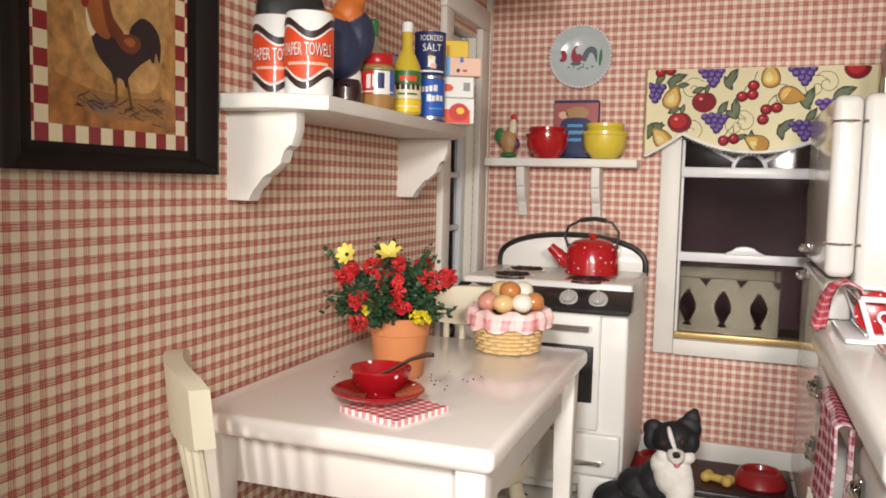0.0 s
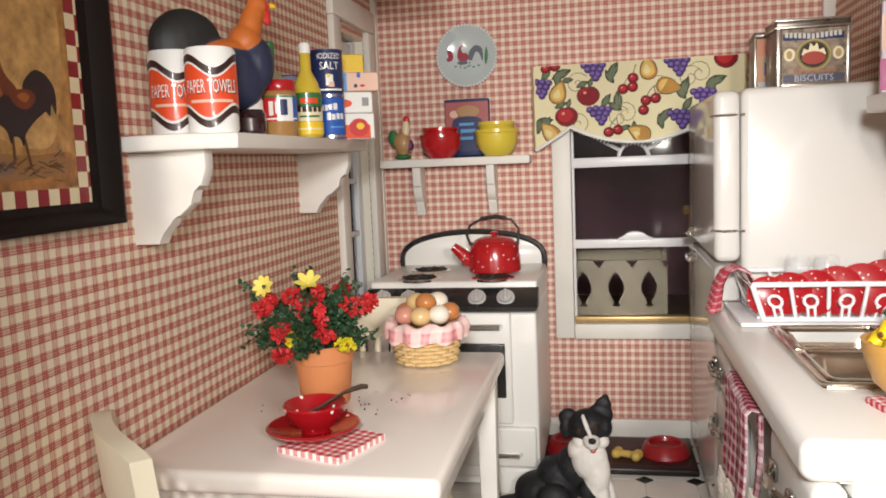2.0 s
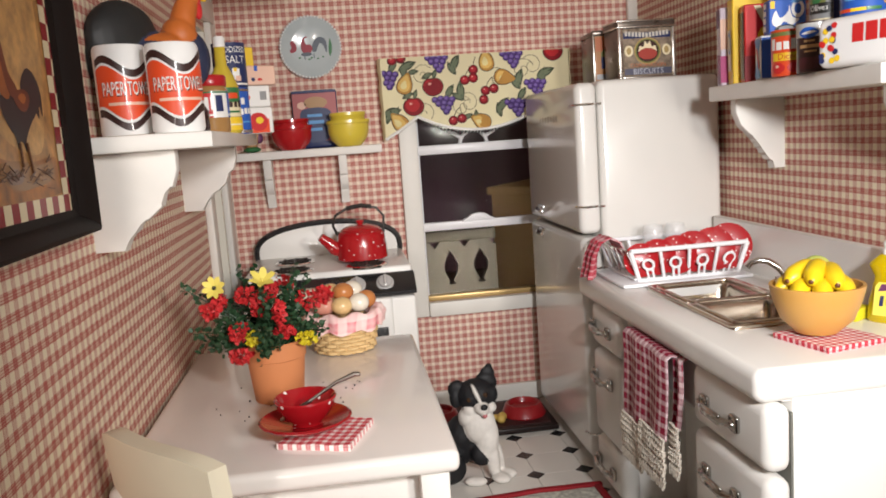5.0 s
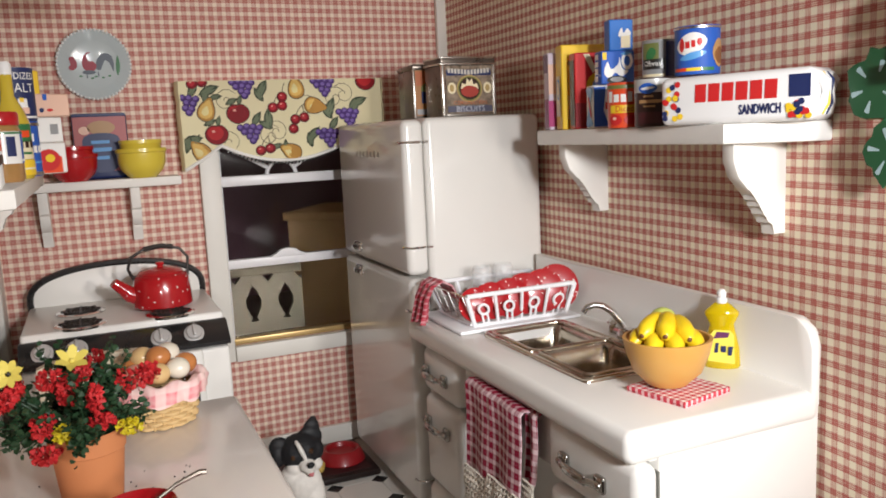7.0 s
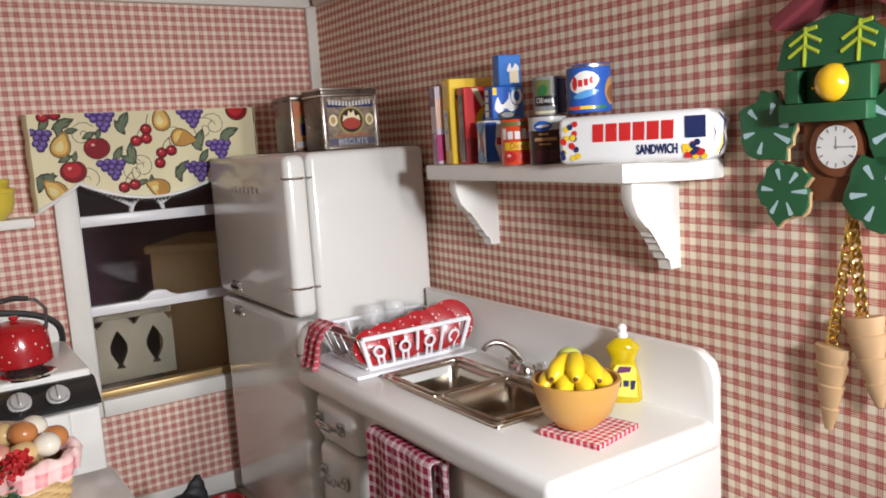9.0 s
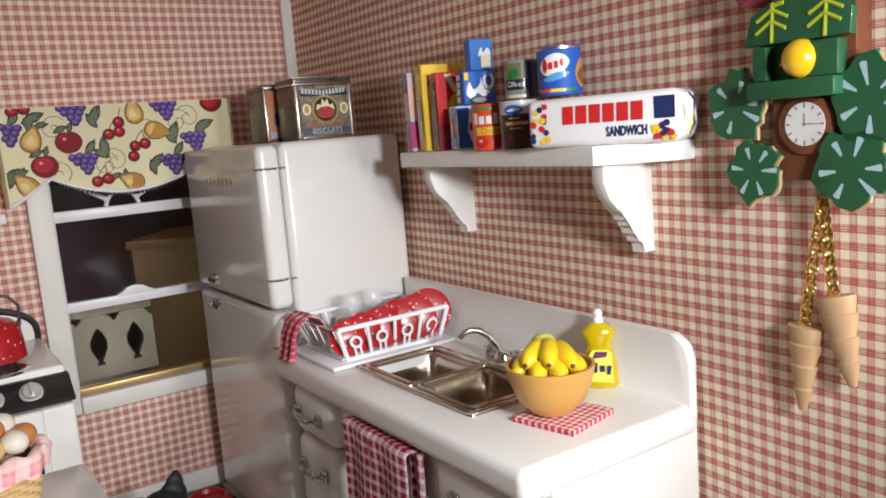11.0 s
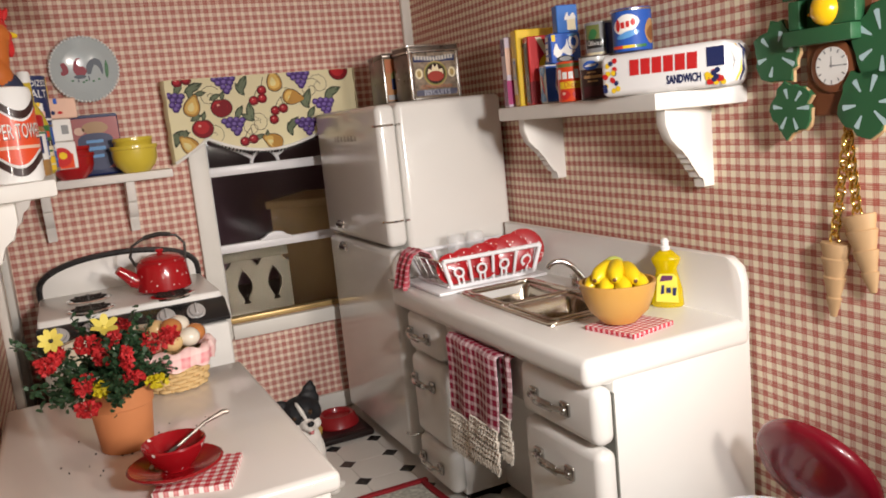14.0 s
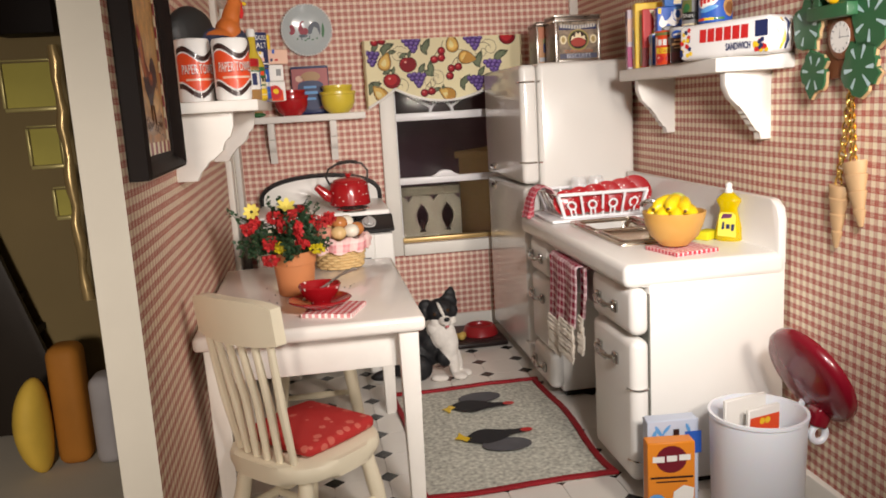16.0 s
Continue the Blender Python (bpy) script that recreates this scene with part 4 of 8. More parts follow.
def can(name, label, at, r, h, body, bands, rz=0, category="can", lid=None):
    """A tin or tub: bands (name, from angle, to angle, low, high, material)."""
    t = thing(name, label, category, at, rz)
    bm = bmnew()
    lathe(bm, [(0, 0), (r * 0.97, 0), (r, 0.04), (r, h - 0.05), (r * 1.02, h - 0.03), (r * 1.02, h), (r * 0.94, h), (r * 0.93, h - 0.05), (0, h - 0.05)], 32)
    part("tin_body", bm, body, t)
    for k, (nm, a0, a1, lo, hi, mm) in enumerate(bands):
        bm = bmnew()
        wrap_band(bm, r, radians(a0), radians(a1), lo, hi, 24, 0, 0.006 + 0.0015 * k)
        part(nm, bm, mm, t)
    return t


# ================= shelf beside the picture =================
def paper_towels(at, rz, h):
    r = 0.52
    t = thing("paper_towel_roll", "white paper towel roll in red and black printed wrap", "paper towels", at, rz, "paper towel rolls on the shelf")
    bm = bmnew()
    lathe(bm, [(0, 0), (r * 0.9, 0), (r, 0.07), (r * 1.0, h - 0.1), (r * 0.93, h - 0.02), (r * 0.5, h + 0.01), (0.16, h - 0.02), (0.15, h - 0.2), (0, h - 0.2)], 36)
    for v in bm.verts:
        v.co += 0.012 * Vector((noise.noise(v.co * 3), noise.noise(v.co * 3 + Vector((5, 0, 0))), 0))
    part("roll", bm, WHITE, t)

    def wave(s, z):
        return z + 0.15 * math.sin(2 * math.pi * s * 1.25 + 0.4)
    a0, a1 = radians(-80), radians(80)
    for nm, lo, hi, mm in (("black_stripe", lambda s: wave(s, 1.32), lambda s: wave(s, 1.47), P_BROWN), ("red_field", lambda s: wave(1 - s, 0.47), lambda s: wave(s, 1.27), P_ORANGE),
                           ("black_stripe", lambda s: wave(1 - s, 0.26), lambda s: wave(1 - s, 0.41), P_BROWN)):
        bm = bmnew()
        wrap_band(bm, r, a0, a1, lo, hi, 30, 0, 0.014)
        part(nm, bm, mm, t)
    bm = bmnew()
    words(bm, "PAPER TOWELS", 0.42, None, 0, 0.019, (r, 0.02, 0.92), 0.40)
    part("lettering_shade", bm, P_BROWN, t, "dark edge round the words", smooth=False)
    bm = bmnew()
    words(bm, "PAPER TOWELS", 0.39, None, 0, 0.024, (r, 0, 0.935), 0.41)
    part("lettering", bm, P_WHITE, t, "white printed words", smooth=False)
    bm = bmnew()
    wrap_band(bm, r, radians(-50), radians(50), 0.62, 0.68, 16, 0, 0.02)
    part("small_print", bm, P_PINK, t)
    return t


paper_towels((-9.9, 16.05, LSH), 30, 1.85)
paper_towels((-8.77, 15.55, LSH), 25, 1.78)

# rooster figurine, one plain shape
HEN_O, HEN_B, HEN_K = mat("rooster_orange", (0.50, 0.13, 0.022), 0.5, var=0.35, scale=60, bump=1.0, bscale=260), mat("rooster_blue", (0.025, 0.032, 0.07), 0.5, var=0.4, scale=60, bump=1.0, bscale=260), mat("rooster_black", (0.016, 0.016, 0.016), 0.5, var=0.4, scale=60, bump=1.0, bscale=260)
rooster = merged("rooster_figurine", [((0, 0, 0.25), (0.75, 0.6, 0.25), (0, 0, 0), 2), ((0.15, 0, 1.25), (0.95, 0.62, 0.75), (0, 12, 0), 1), ((0.86, 0, 1.5), (0.46, 0.48, 0.58), (0, 0, 0), 1),
                  ((-0.78, 0, 1.9), (0.78, 0.3, 0.66), (0, -12, 0), 2), ((-1.1, 0, 1.45), (0.5, 0.26, 0.6), (0, 0, 0), 2), ((-0.5, 0, 2.0), (0.6, 0.24, 0.5), (0, 20, 0), 2), ((0.1, 0, 1.7), (0.75, 0.46, 0.3), (0, -4, 0), 0), ((0.66, 0, 1.95), (0.4, 0.42, 0.36), (0, 24, 0), 0),
                  ((0.78, 0, 2.2), (0.28, 0.31, 0.55), (0, 14, 0), 0), ((0.88, 0, 2.46), (0.24, 0.25, 0.34), (0, 10, 0), 0), ((1.0, 0, 2.7), (0.24, 0.2, 0.2), (0, 0, 0), 0), ((1.16, 0, 2.68), (0.11, 0.18, 0.13), (0, 0, 0), 3), ((1.22, 0, 2.48), (0.1, 0.1, 0.2), (0, 0, 0), 3), ((1.36, 0, 2.72), (0.14, 0.06, 0.06), (0, 8, 0), 4),
                  ((0.95, 0, 2.9), (0.32, 0.075, 0.1), (0, 4, 0), 3), *[((0.66 + 0.15 * i, 0, 2.99 + 0.03 * (i % 2) + 0.03 * i), (0.055, 0.06, 0.14), (0, 10 * (i - 2), 0), 3) for i in range(5)]],
                 [HEN_O, HEN_B, HEN_K, P_RED, P_YELLOW], 0.036, None, 5)
rooster.matrix_basis = pose(-9.44 * C, 17.3 * C, LSH * C, 0, 0, 42) @ Matrix.Diagonal((1, 1, 1.13, 1))
tagged(rooster, "painted orange and blue rooster figurine behind the paper towels", "figurine")


def jar(name, label, at, prof, body, lid_prof=None, lid_mat=None, bands=(), rz=0, category="jar", lid_label=""):
    t = thing(name, label, category, at, rz)
    bm = bmnew()
    lathe(bm, prof, 28)
    part("jar_body", bm, body, t)
    if lid_prof:
        bm = bmnew()
        lathe(bm, lid_prof, 28)
        part("lid", bm, lid_mat, t, lid_label)
    for k, (nm, r, a0, a1, lo, hi, mm) in enumerate(bands):
        bm = bmnew()
        wrap_band(bm, r, radians(a0), radians(a1), lo, hi, 20, 0, 0.006 + 0.0015 * k)
        part(nm, bm, mm, t)
    return t


PEANUT = mat("peanut_butter_brown", (0.36, 0.19, 0.06), 0.3, coat=0.4)
OIL = mat("yellow_oil", (0.74, 0.55, 0.05), 0.1, var=0.05, coat=0.6, trans=0.25)
VINEGAR = mat("pale_bottle_glass", (0.62, 0.62, 0.46), 0.08, var=0.05, coat=0.6, trans=0.45)
JAM = mat("dark_jam", (0.022, 0.006, 0.010), 0.12, coat=0.6)
jar("peanut_butter_jar", "peanut butter jar with red lid and striped label", (-8.55, 18.6, LSH), [(0, 0), (0.38, 0), (0.42, 0.06), (0.42, 1.0), (0.36, 1.12), (0, 1.12)], PEANUT,
    [(0.4, 1.1), (0.41, 1.12), (0.41, 1.32), (0.38, 1.36), (0, 1.36)], LID_RED,
    (("label_red", 0.42, -85, -15, 0.36, 0.98, P_RED), ("label_white", 0.42, -15, 42, 0.36, 0.98, P_WHITE), ("label_blue", 0.42, 42, 85, 0.36, 0.98, P_BLUE),
     ("brand_shape", 0.425, -42, -26, 0.5, 0.84, P_WHITE), ("brand_shape", 0.425, -20, -10, 0.54, 0.84, P_WHITE), ("brand_shape", 0.425, -4, 20, 0.5, 0.88, P_NAVY), ("small_print", 0.425, -60, 60, 0.4, 0.44, P_WHITE), ("top_stripe", 0.425, -85, 85, 0.93, 0.97, P_GREEN)), 28, lid_label="red plastic lid")
jar("oil_bottle", "tall bottle of yellow cooking oil with white cap", (-8.42, 20.2, LSH), [(0, 0), (0.34, 0), (0.38, 0.06), (0.38, 1.2), (0.3, 1.45), (0.15, 1.75), (0.14, 2.25), (0, 2.25)], OIL,
    [(0.15, 2.2), (0.15, 2.42), (0.12, 2.47), (0, 2.47)], WHITE,
    (("label_green", 0.38, -80, 80, 0.78, 1.16, P_GREEN), ("label_cream", 0.38, -80, 80, 0.42, 0.78, P_CREAM), ("brand_shape", 0.385, -52, -34, 0.66, 0.84, P_BROWN), ("brand_shape", 0.385, -28, -12, 0.66, 0.8, P_BROWN), ("brand_shape", 0.385, -6, 8, 0.66, 0.8, P_BROWN), ("brand_shape", 0.385, 14, 28, 0.66, 0.8, P_BROWN), ("brand_shape", 0.385, 34, 52, 0.66, 0.82, P_BROWN), ("small_print", 0.385, -40, 40, 0.52, 0.57, P_GREEN), ("fruit", 0.385, -35, 35, 0.88, 1.02, P_ORANGE), ("label_yellow", 0.38, -80, 80, 0.08, 0.4, P_YELLOW), ("small_print", 0.385, -50, 50, 0.2, 0.24, P_CREAM)), 28, "bottle", "white cap")
jar("vinegar_bottle", "clear glass bottle with green cap on the shelf", (-9.35, 20.0, LSH), [(0, 0), (0.46, 0), (0.5, 0.08), (0.48, 1.35), (0.36, 1.6), (0.15, 1.85), (0.14, 2.15), (0, 2.15)], VINEGAR,
    [(0.16, 2.08), (0.16, 2.5), (0.12, 2.54), (0, 2.54)], P_GREEN, (("label", 0.5, -70, 70, 0.35, 0.95, P_CREAM),), 28, "bottle", "green cap")
jar("mayonnaise_jar", "white jar with blue lid", (-9.15, 17.95, LSH), [(0, 0), (0.38, 0), (0.42, 0.06), (0.42, 0.85), (0.36, 1.0), (0, 1.0)], P_WHITE,
    [(0.39, 0.98), (0.4, 1.0), (0.4, 1.22), (0, 1.25)], P_NAVY, (("label", 0.42, -70, 70, 0.3, 0.6, P_YELLOW),), 28, lid_label="blue lid")
jar("jam_jar", "small dark jam jar wrapped in clear film", (-8.8, 17.4, LSH), [(0, 0), (0.32, 0), (0.37, 0.1), (0.37, 0.48), (0.3, 0.6), (0, 0.62)], JAM, None, None, (("label", 0.37, -40, 20, 0.12, 0.4, P_BROWN),), 28)
can("coffee_tin", "blue coffee tin with white printed shapes", (-8.38, 21.9, LSH), 0.41, 1.26, P_BLUE,
    (("brand_shape", -62, -48, 0.76, 0.98, P_WHITE), ("brand_shape", -44, -32, 0.78, 0.94, P_WHITE), ("brand_shape", -28, -16, 0.78, 0.94, P_WHITE), ("brand_shape", -12, 0, 0.8, 0.96, P_WHITE), ("brand_shape", 4, 20, 0.8, 0.98, P_WHITE), ("brand_shape", -22, -8, 0.52, 0.72, P_WHITE), ("brand_shape", -4, 10, 0.52, 0.68, P_WHITE), ("brand_shape", 14, 28, 0.54, 0.7, P_WHITE), ("brand_shape", 32, 46, 0.54, 0.7, P_WHITE), ("cup_mark", -65, -40, 0.4, 0.66, P_SKY), ("small_print", -10, 50, 0.3, 0.34, P_SKY), ("rim_band", -90, 90, 1.16, 1.23, TINPLATE), ("rim_band", -90, 90, 0.02, 0.1, TINPLATE)), 28)
t = can("salt_canister", "dark blue salt canister stacked on the coffee tin", (-8.4, 21.85, LSH + 1.27), 0.45, 1.2, P_NAVY, (("picture", -14, 12, 0.2, 0.5, P_WHITE), ("picture", -4, 16, 0.16, 0.3, P_PINK), ("picture", -10, 2, 0.42, 0.52, P_YELLOW), ("small_print", -50, 50, 0.06, 0.11, P_WHITE)), 28, "canister")
bm = bmnew()
words(bm, "IODIZED", 0.22, None, 0, 0.018, (0.45, 0, 1.0), 0.78)
words(bm, "SALT", 0.29, None, 0, 0.018, (0.45, 0, 0.73), 0.85)
part("lettering", bm, P_WHITE, t, "white printed words", smooth=False)
carton("gelatin_box", "small red and white dessert box", (-8.25, 23.3, LSH), (1.3, 0.95, 0.76), 28, P_WHITE, (("field", rect(-0.52, 0.02, 0.52, 0.42), P_ORANGE), ("fruit", ellipse(0.18, 0.34, 0.3, 0.27), P_RED), ("mark", ellipse(0.22, 0.38, 0.12, 0.1), P_YELLOW)))
t = carton("dessert_box", "white dessert box with orange picture", (-8.25, 23.3, LSH + 0.77), (1.25, 0.95, 0.62), 28, P_WHITE, (("fruit", ellipse(-0.22, 0.28, 0.22, 0.12), P_ORANGE), ("mark", rect(0.3, 0.2, 0.5, 0.45), P_GREY)))
carton("tea_box", "pale pink and blue box on top of the stack", (-8.05, 23.1, LSH + 1.4), (1.5, 0.5, 0.56), 26, P_PINK, (("field", rect(-0.65, 0.0, -0.2, 0.55), P_SKY), ("mark", ellipse(0.05, 0.16, 0.06, 0.06, 8), P_NAVY), ("mark", ellipse(0.25, 0.16, 0.08, 0.04, 8), P_RED), ("mark", rect(0.1, 0.4, 0.2, 0.55), P_BLUE)))
carton("baking_box", "bright yellow box with black print", (-8.45, 23.85, LSH + 1.4), (1.0, 0.4, 1.2), 26, P_YELLOW, (("print_bar", rect(-0.4, 0.12, 0.2, 0.2), P_BLACK), ("print_bar", rect(-0.4, 0.3, 0.3, 0.44), P_BLACK)))
carton("cracker_box", "grey-white box at the back of the shelf", (-9.5, 24.7, LSH), (1.2, 0.5, 1.6), 10, P_WHITE, (("print_bar", rect(0.2, 0.9, 0.5, 1.1), P_GREY),))
carton("pasta_box", "dark blue and yellow box behind the bottles", (-9.6, 21.4, LSH), (1.0, 0.5, 1.8), 18, P_NAVY, (("field", rect(-0.5, 0.7, 0.5, 1.2), P_YELLOW),))

# ================= framed picture =================
PX = LEFT
PY0, PY1, PZ0, PZ1 = 9.0, 14.3, 11.3, 16.9
picture = thing("framed_picture", "rooster painting with checked border in a dark wooden frame", "picture", (PX, (PY0 + PY1) / 2, (PZ0 + PZ1) / 2))
W, H = PY1 - PY0, PZ1 - PZ0
fr = face_to((0, 0, 0), "+x")
prof = [(0, 0), (0, 0.42), (0.14, 0.48), (0.32, 0.40), (0.5, 0.22), (0.72, 0.20), (0.72, 0)]
for k in range(4):
    L2, off = ((W / 2, H / 2), (H / 2, W / 2))[k % 2]
    bm = bmnew()
    ends = []
    for s in (-1, 1):
        ends.append([bm.verts.new(Vector((s * (L2 - i * (1.0, 0.64)[k % 2]), -(off - i * (0.64, 1.0)[k % 2]), d))) for i, d in prof])
    n = len(prof)
    for j in range(n):
        bm.faces.new((ends[0][j], ends[1][j], ends[1][(j + 1) % n], ends[0][(j + 1) % n]))
    bm.faces.new(ends[0][::-1]), bm.faces.new(ends[1])
    bmesh.ops.transform(bm, matrix=fr @ Matrix.Rotation(radians(90 * k), 4, "Z"), verts=bm.verts)
    part("frame_rail", bm, FRAME_WOOD, picture, angle=25)
CANVAS = mat("aged_canvas", (0.43, 0.22, 0.065), 0.4, var=1.0, scale=260, bump=0.3, bscale=200)
w2, h2 = W / 2 - 0.72, H / 2 - 0.46
bm = bmnew()
patch(bm, rect(-w2, -h2, w2, h2), fr, 0, 0.16)
part("canvas", bm, CANVAS, picture, "aged ochre painted canvas", smooth=False)
CHK_R = flat("check_dark_red", (0.26, 0.012, 0.018))
bmr, bmw = bmnew(), bmnew()
sq = 0.29
wi = w2 - 0.08  # a sliver of the next column shows beside the frame's inner edge
nx, nz = int(round(2 * wi / sq)), int(round(2 * h2 / sq))
for j in range(nz):
    y0, y1 = -h2 + 2 * h2 * j / nz, -h2 + 2 * h2 * (j + 1) / nz
    for i in range(nx):
        if i in (0, nx - 1) or j in (0, nz - 1):
            x0 = -wi + 2 * wi * i / nx
            patch(bmr if (i + j + nx) % 2 else bmw, rect(x0, y0, x0 + 2 * wi / nx, y1), fr, 0, 0.175)
    patch(bmw if (j + nx) % 2 else bmr, rect(-w2, y0, -wi, y1), fr, 0, 0.175)
    patch(bmr if j % 2 else bmw, rect(wi, y0, w2, y1), fr, 0, 0.175)
part("border_red_check", bmr, CHK_R, picture, smooth=False)
part("border_white_check", bmw, P_CREAM, picture, smooth=False)


def smooth_outline(pts, n=6):
    """A closed soft curve through a few corners."""
    out, m = [], len(pts)
    for k in range(m):
        p0, p1, p2, p3 = (Vector((*pts[(k + d) % m], 0)) for d in (-1, 0, 1, 2))
        for j in range(n):
            t = j / n
            q = 0.5 * (2 * p1 + (p2 - p0) * t + (2 * p0 - 5 * p1 + 4 * p2 - p3) * t * t + (3 * p1 - p0 - 3 * p2 + p3) * t ** 3)
            out.append((q.x, q.y))
    return out


A_SHADE, A_ORANGE, A_RUST = flat("art_brown_wash", (0.30, 0.15, 0.05)), mat("art_orange", (0.33, 0.10, 0.022), 0.5, var=0.7, scale=90), mat("art_rust", (0.15, 0.035, 0.014), 0.5, var=0.7, scale=90)
A_BLACK, A_UMBER = mat("art_plum_black", (0.022, 0.014, 0.016), 0.5, var=0.5, scale=30), flat("art_umber", (0.11, 0.045, 0.02))
A_PALE, A_OCHRE, A_GREY = mat("art_pale_ochre", (0.50, 0.29, 0.10), 0.4, var=1.0, scale=220, bump=0.3, bscale=200), mat("art_burnt_ochre", (0.34, 0.14, 0.035), 0.4, var=1.0, scale=240), flat("art_mauve_grey", (0.22, 0.13, 0.09))
ART = (("art_light", [(-1.1, 1.9), (-0.2, 2.0), (0.9, 1.8), (1.15, 0.6), (1.0, -0.5), (0.6, -1.3), (-0.5, -1.2), (-1.1, -0.8), (-1.3, 0.4)], A_PALE),
       ("art_ground", [(-1.78, -1.25), (-0.9, -1.4), (0.1, -1.45), (1.2, -1.4), (1.25, -1.8), (1.2, -2.02), (-1.78, -2.02)], A_OCHRE),
       ("art_wash", [(-1.35, -1.52), (-0.6, -1.42), (0.4, -1.5), (1.0, -1.5), (0.95, -1.75), (0.2, -1.85), (-0.7, -1.85)], A_SHADE),
       ("art_mist", [(-0.95, -1.6), (-0.6, -1.54), (-0.3, -1.62), (-0.4, -1.76), (-0.85, -1.76)], A_GREY),
       ("art_tail", [(0.05, -0.3), (0.18, -0.1), (0.4, 0.03), (0.65, -0.02), (0.84, -0.2), (0.9, -0.42), (0.86, -0.72), (0.76, -0.55), (0.7, -0.75), (0.58, -0.68), (0.4, -0.7), (0.15, -0.6)], A_BLACK),
       ("art_body", [(-0.86, -0.48), (-0.78, -0.72), (-0.6, -0.92), (-0.42, -1.05), (-0.34, -1.25), (-0.26, -1.14), (-0.12, -1.16), (-0.04, -1.3), (0.04, -1.08), (0.3, -0.85), (0.62, -0.62), (0.5, -0.35), (0.15, -0.32), (-0.05, -0.34), (-0.25, -0.3), (-0.5, -0.25), (-0.75, -0.3)], A_BLACK),
       ("art_breast", [(-0.98, -0.05), (-0.98, -0.3), (-0.88, -0.5), (-0.76, -0.4), (-0.84, -0.15)], P_CREAM),
       ("art_neck", [(-1.0, 0.15), (-0.94, -0.15), (-0.8, -0.4), (-0.55, -0.5), (-0.42, -0.42), (-0.5, -0.1), (-0.56, 0.3), (-0.72, 0.5), (-0.92, 0.42)], A_ORANGE),
       ("art_nape", [(-0.68, 0.5), (-0.5, 0.35), (-0.36, -0.08), (-0.1, -0.34), (-0.35, -0.46), (-0.5, -0.3), (-0.6, 0.05)], A_RUST),
       ("art_wing", [(-0.3, -0.42), (0.05, -0.32), (0.3, -0.36), (0.34, -0.5), (0.12, -0.66), (-0.15, -0.62)], A_RUST), ("art_wing", [(-0.1, -0.44), (0.08, -0.38), (0.2, -0.44), (0.1, -0.54), (-0.02, -0.52)], A_ORANGE),
       ("art_comb", [(-1.02, 0.42), (-1.06, 0.6), (-0.92, 0.72), (-0.72, 0.62), (-0.7, 0.42), (-0.88, 0.36)], CHK_R),
       ("art_wattle", [(-1.02, 0.22), (-1.1, 0.02), (-1.0, -0.06), (-0.92, 0.1)], CHK_R))
art = fr @ Matrix.Translation((0.25, 0, 0))
for k, (nm, o, mm) in enumerate(ART):
    bm = bmnew()
    patch(bm, smooth_outline(o), art, 0, 0.1615 + 0.0015 * k)
    part(nm, bm, mm, picture, smooth=False)
for x, z in ((-0.3, -1.52), (-0.02, -1.62)):
    bm = bmnew()
    tube(bm, [art @ Vector((x, -1.15, 0.18)), art @ Vector((x + (0.0 if x < -0.1 else 0.1), z, 0.18))], 0.02, 5)
    part("art_leg", bm, A_UMBER, picture)
bm = bmnew()
rnd = random.Random(4)
for k in range(46):
    x, z, a, l = rnd.uniform(-1.3, 0.8), rnd.gauss(-1.66, 0.08), rnd.uniform(-0.6, 0.6), rnd.uniform(0.1, 0.3)
    tube(bm, [art @ Vector((x, z, 0.182)), art @ Vector((x + l * math.cos(a), z + l * math.sin(a), 0.182))], 0.008, 4)
tagged(part("art_straw_stroke", bm, A_UMBER, picture), kind="stuff")

# ================= small shelf over the stove, plate =================
def open_bowl(name, label, at, r, h, m, group=""):
    bm = bmnew()
    lathe(bm, [(0, 0), (r * 0.55, 0), (r * 0.6, 0.05), (r * 0.86, h * 0.26), (r * 0.98, h * 0.52), (r * 1.0, h * 0.84), (r * 1.05, h * 0.88), (r * 1.05, h), (r * 0.96, h), (r * 0.93, h * 0.8), (r * 0.9, h * 0.5), (r * 0.76, h * 0.3), (r * 0.4, 0.12), (0, 0.1)], 32)
    return solo(name, bm, m, label, "bowl", at, 0, group)


open_bowl("mixing_bowl", "red mixing bowl on the small shelf", (-7.5, 33.45, BSH), 0.86, 1.0, RED, "red bowls")
open_bowl("mixing_bowl", "smaller red bowl nested in the red bowl", (-7.5, 33.45, BSH + 0.3), 0.74, 0.98, RED, "red bowls")
open_bowl("mixing_bowl", "yellow mixing bowl on the small shelf", (-5.1, 33.45, BSH), 0.88, 1.1, YELLOW_BOWL, "yellow bowls")
open_bowl("mixing_bowl", "smaller yellow bowl nested in the yellow bowl", (-5.1, 33.45, BSH + 0.36), 0.74, 1.06, YELLOW_BOWL, "yellow bowls")
pouch = thing("snack_bag", "blue and pink printed snack bag leaning on the wall", "bag", (-6.45, 34.3, BSH), 0)
bm = bmnew()
box(bm, (0, 0, 1.25), (1.95, 0.3, 2.5), 0.12, 3)
part("bag_body", bm, P_NAVY, pouch)
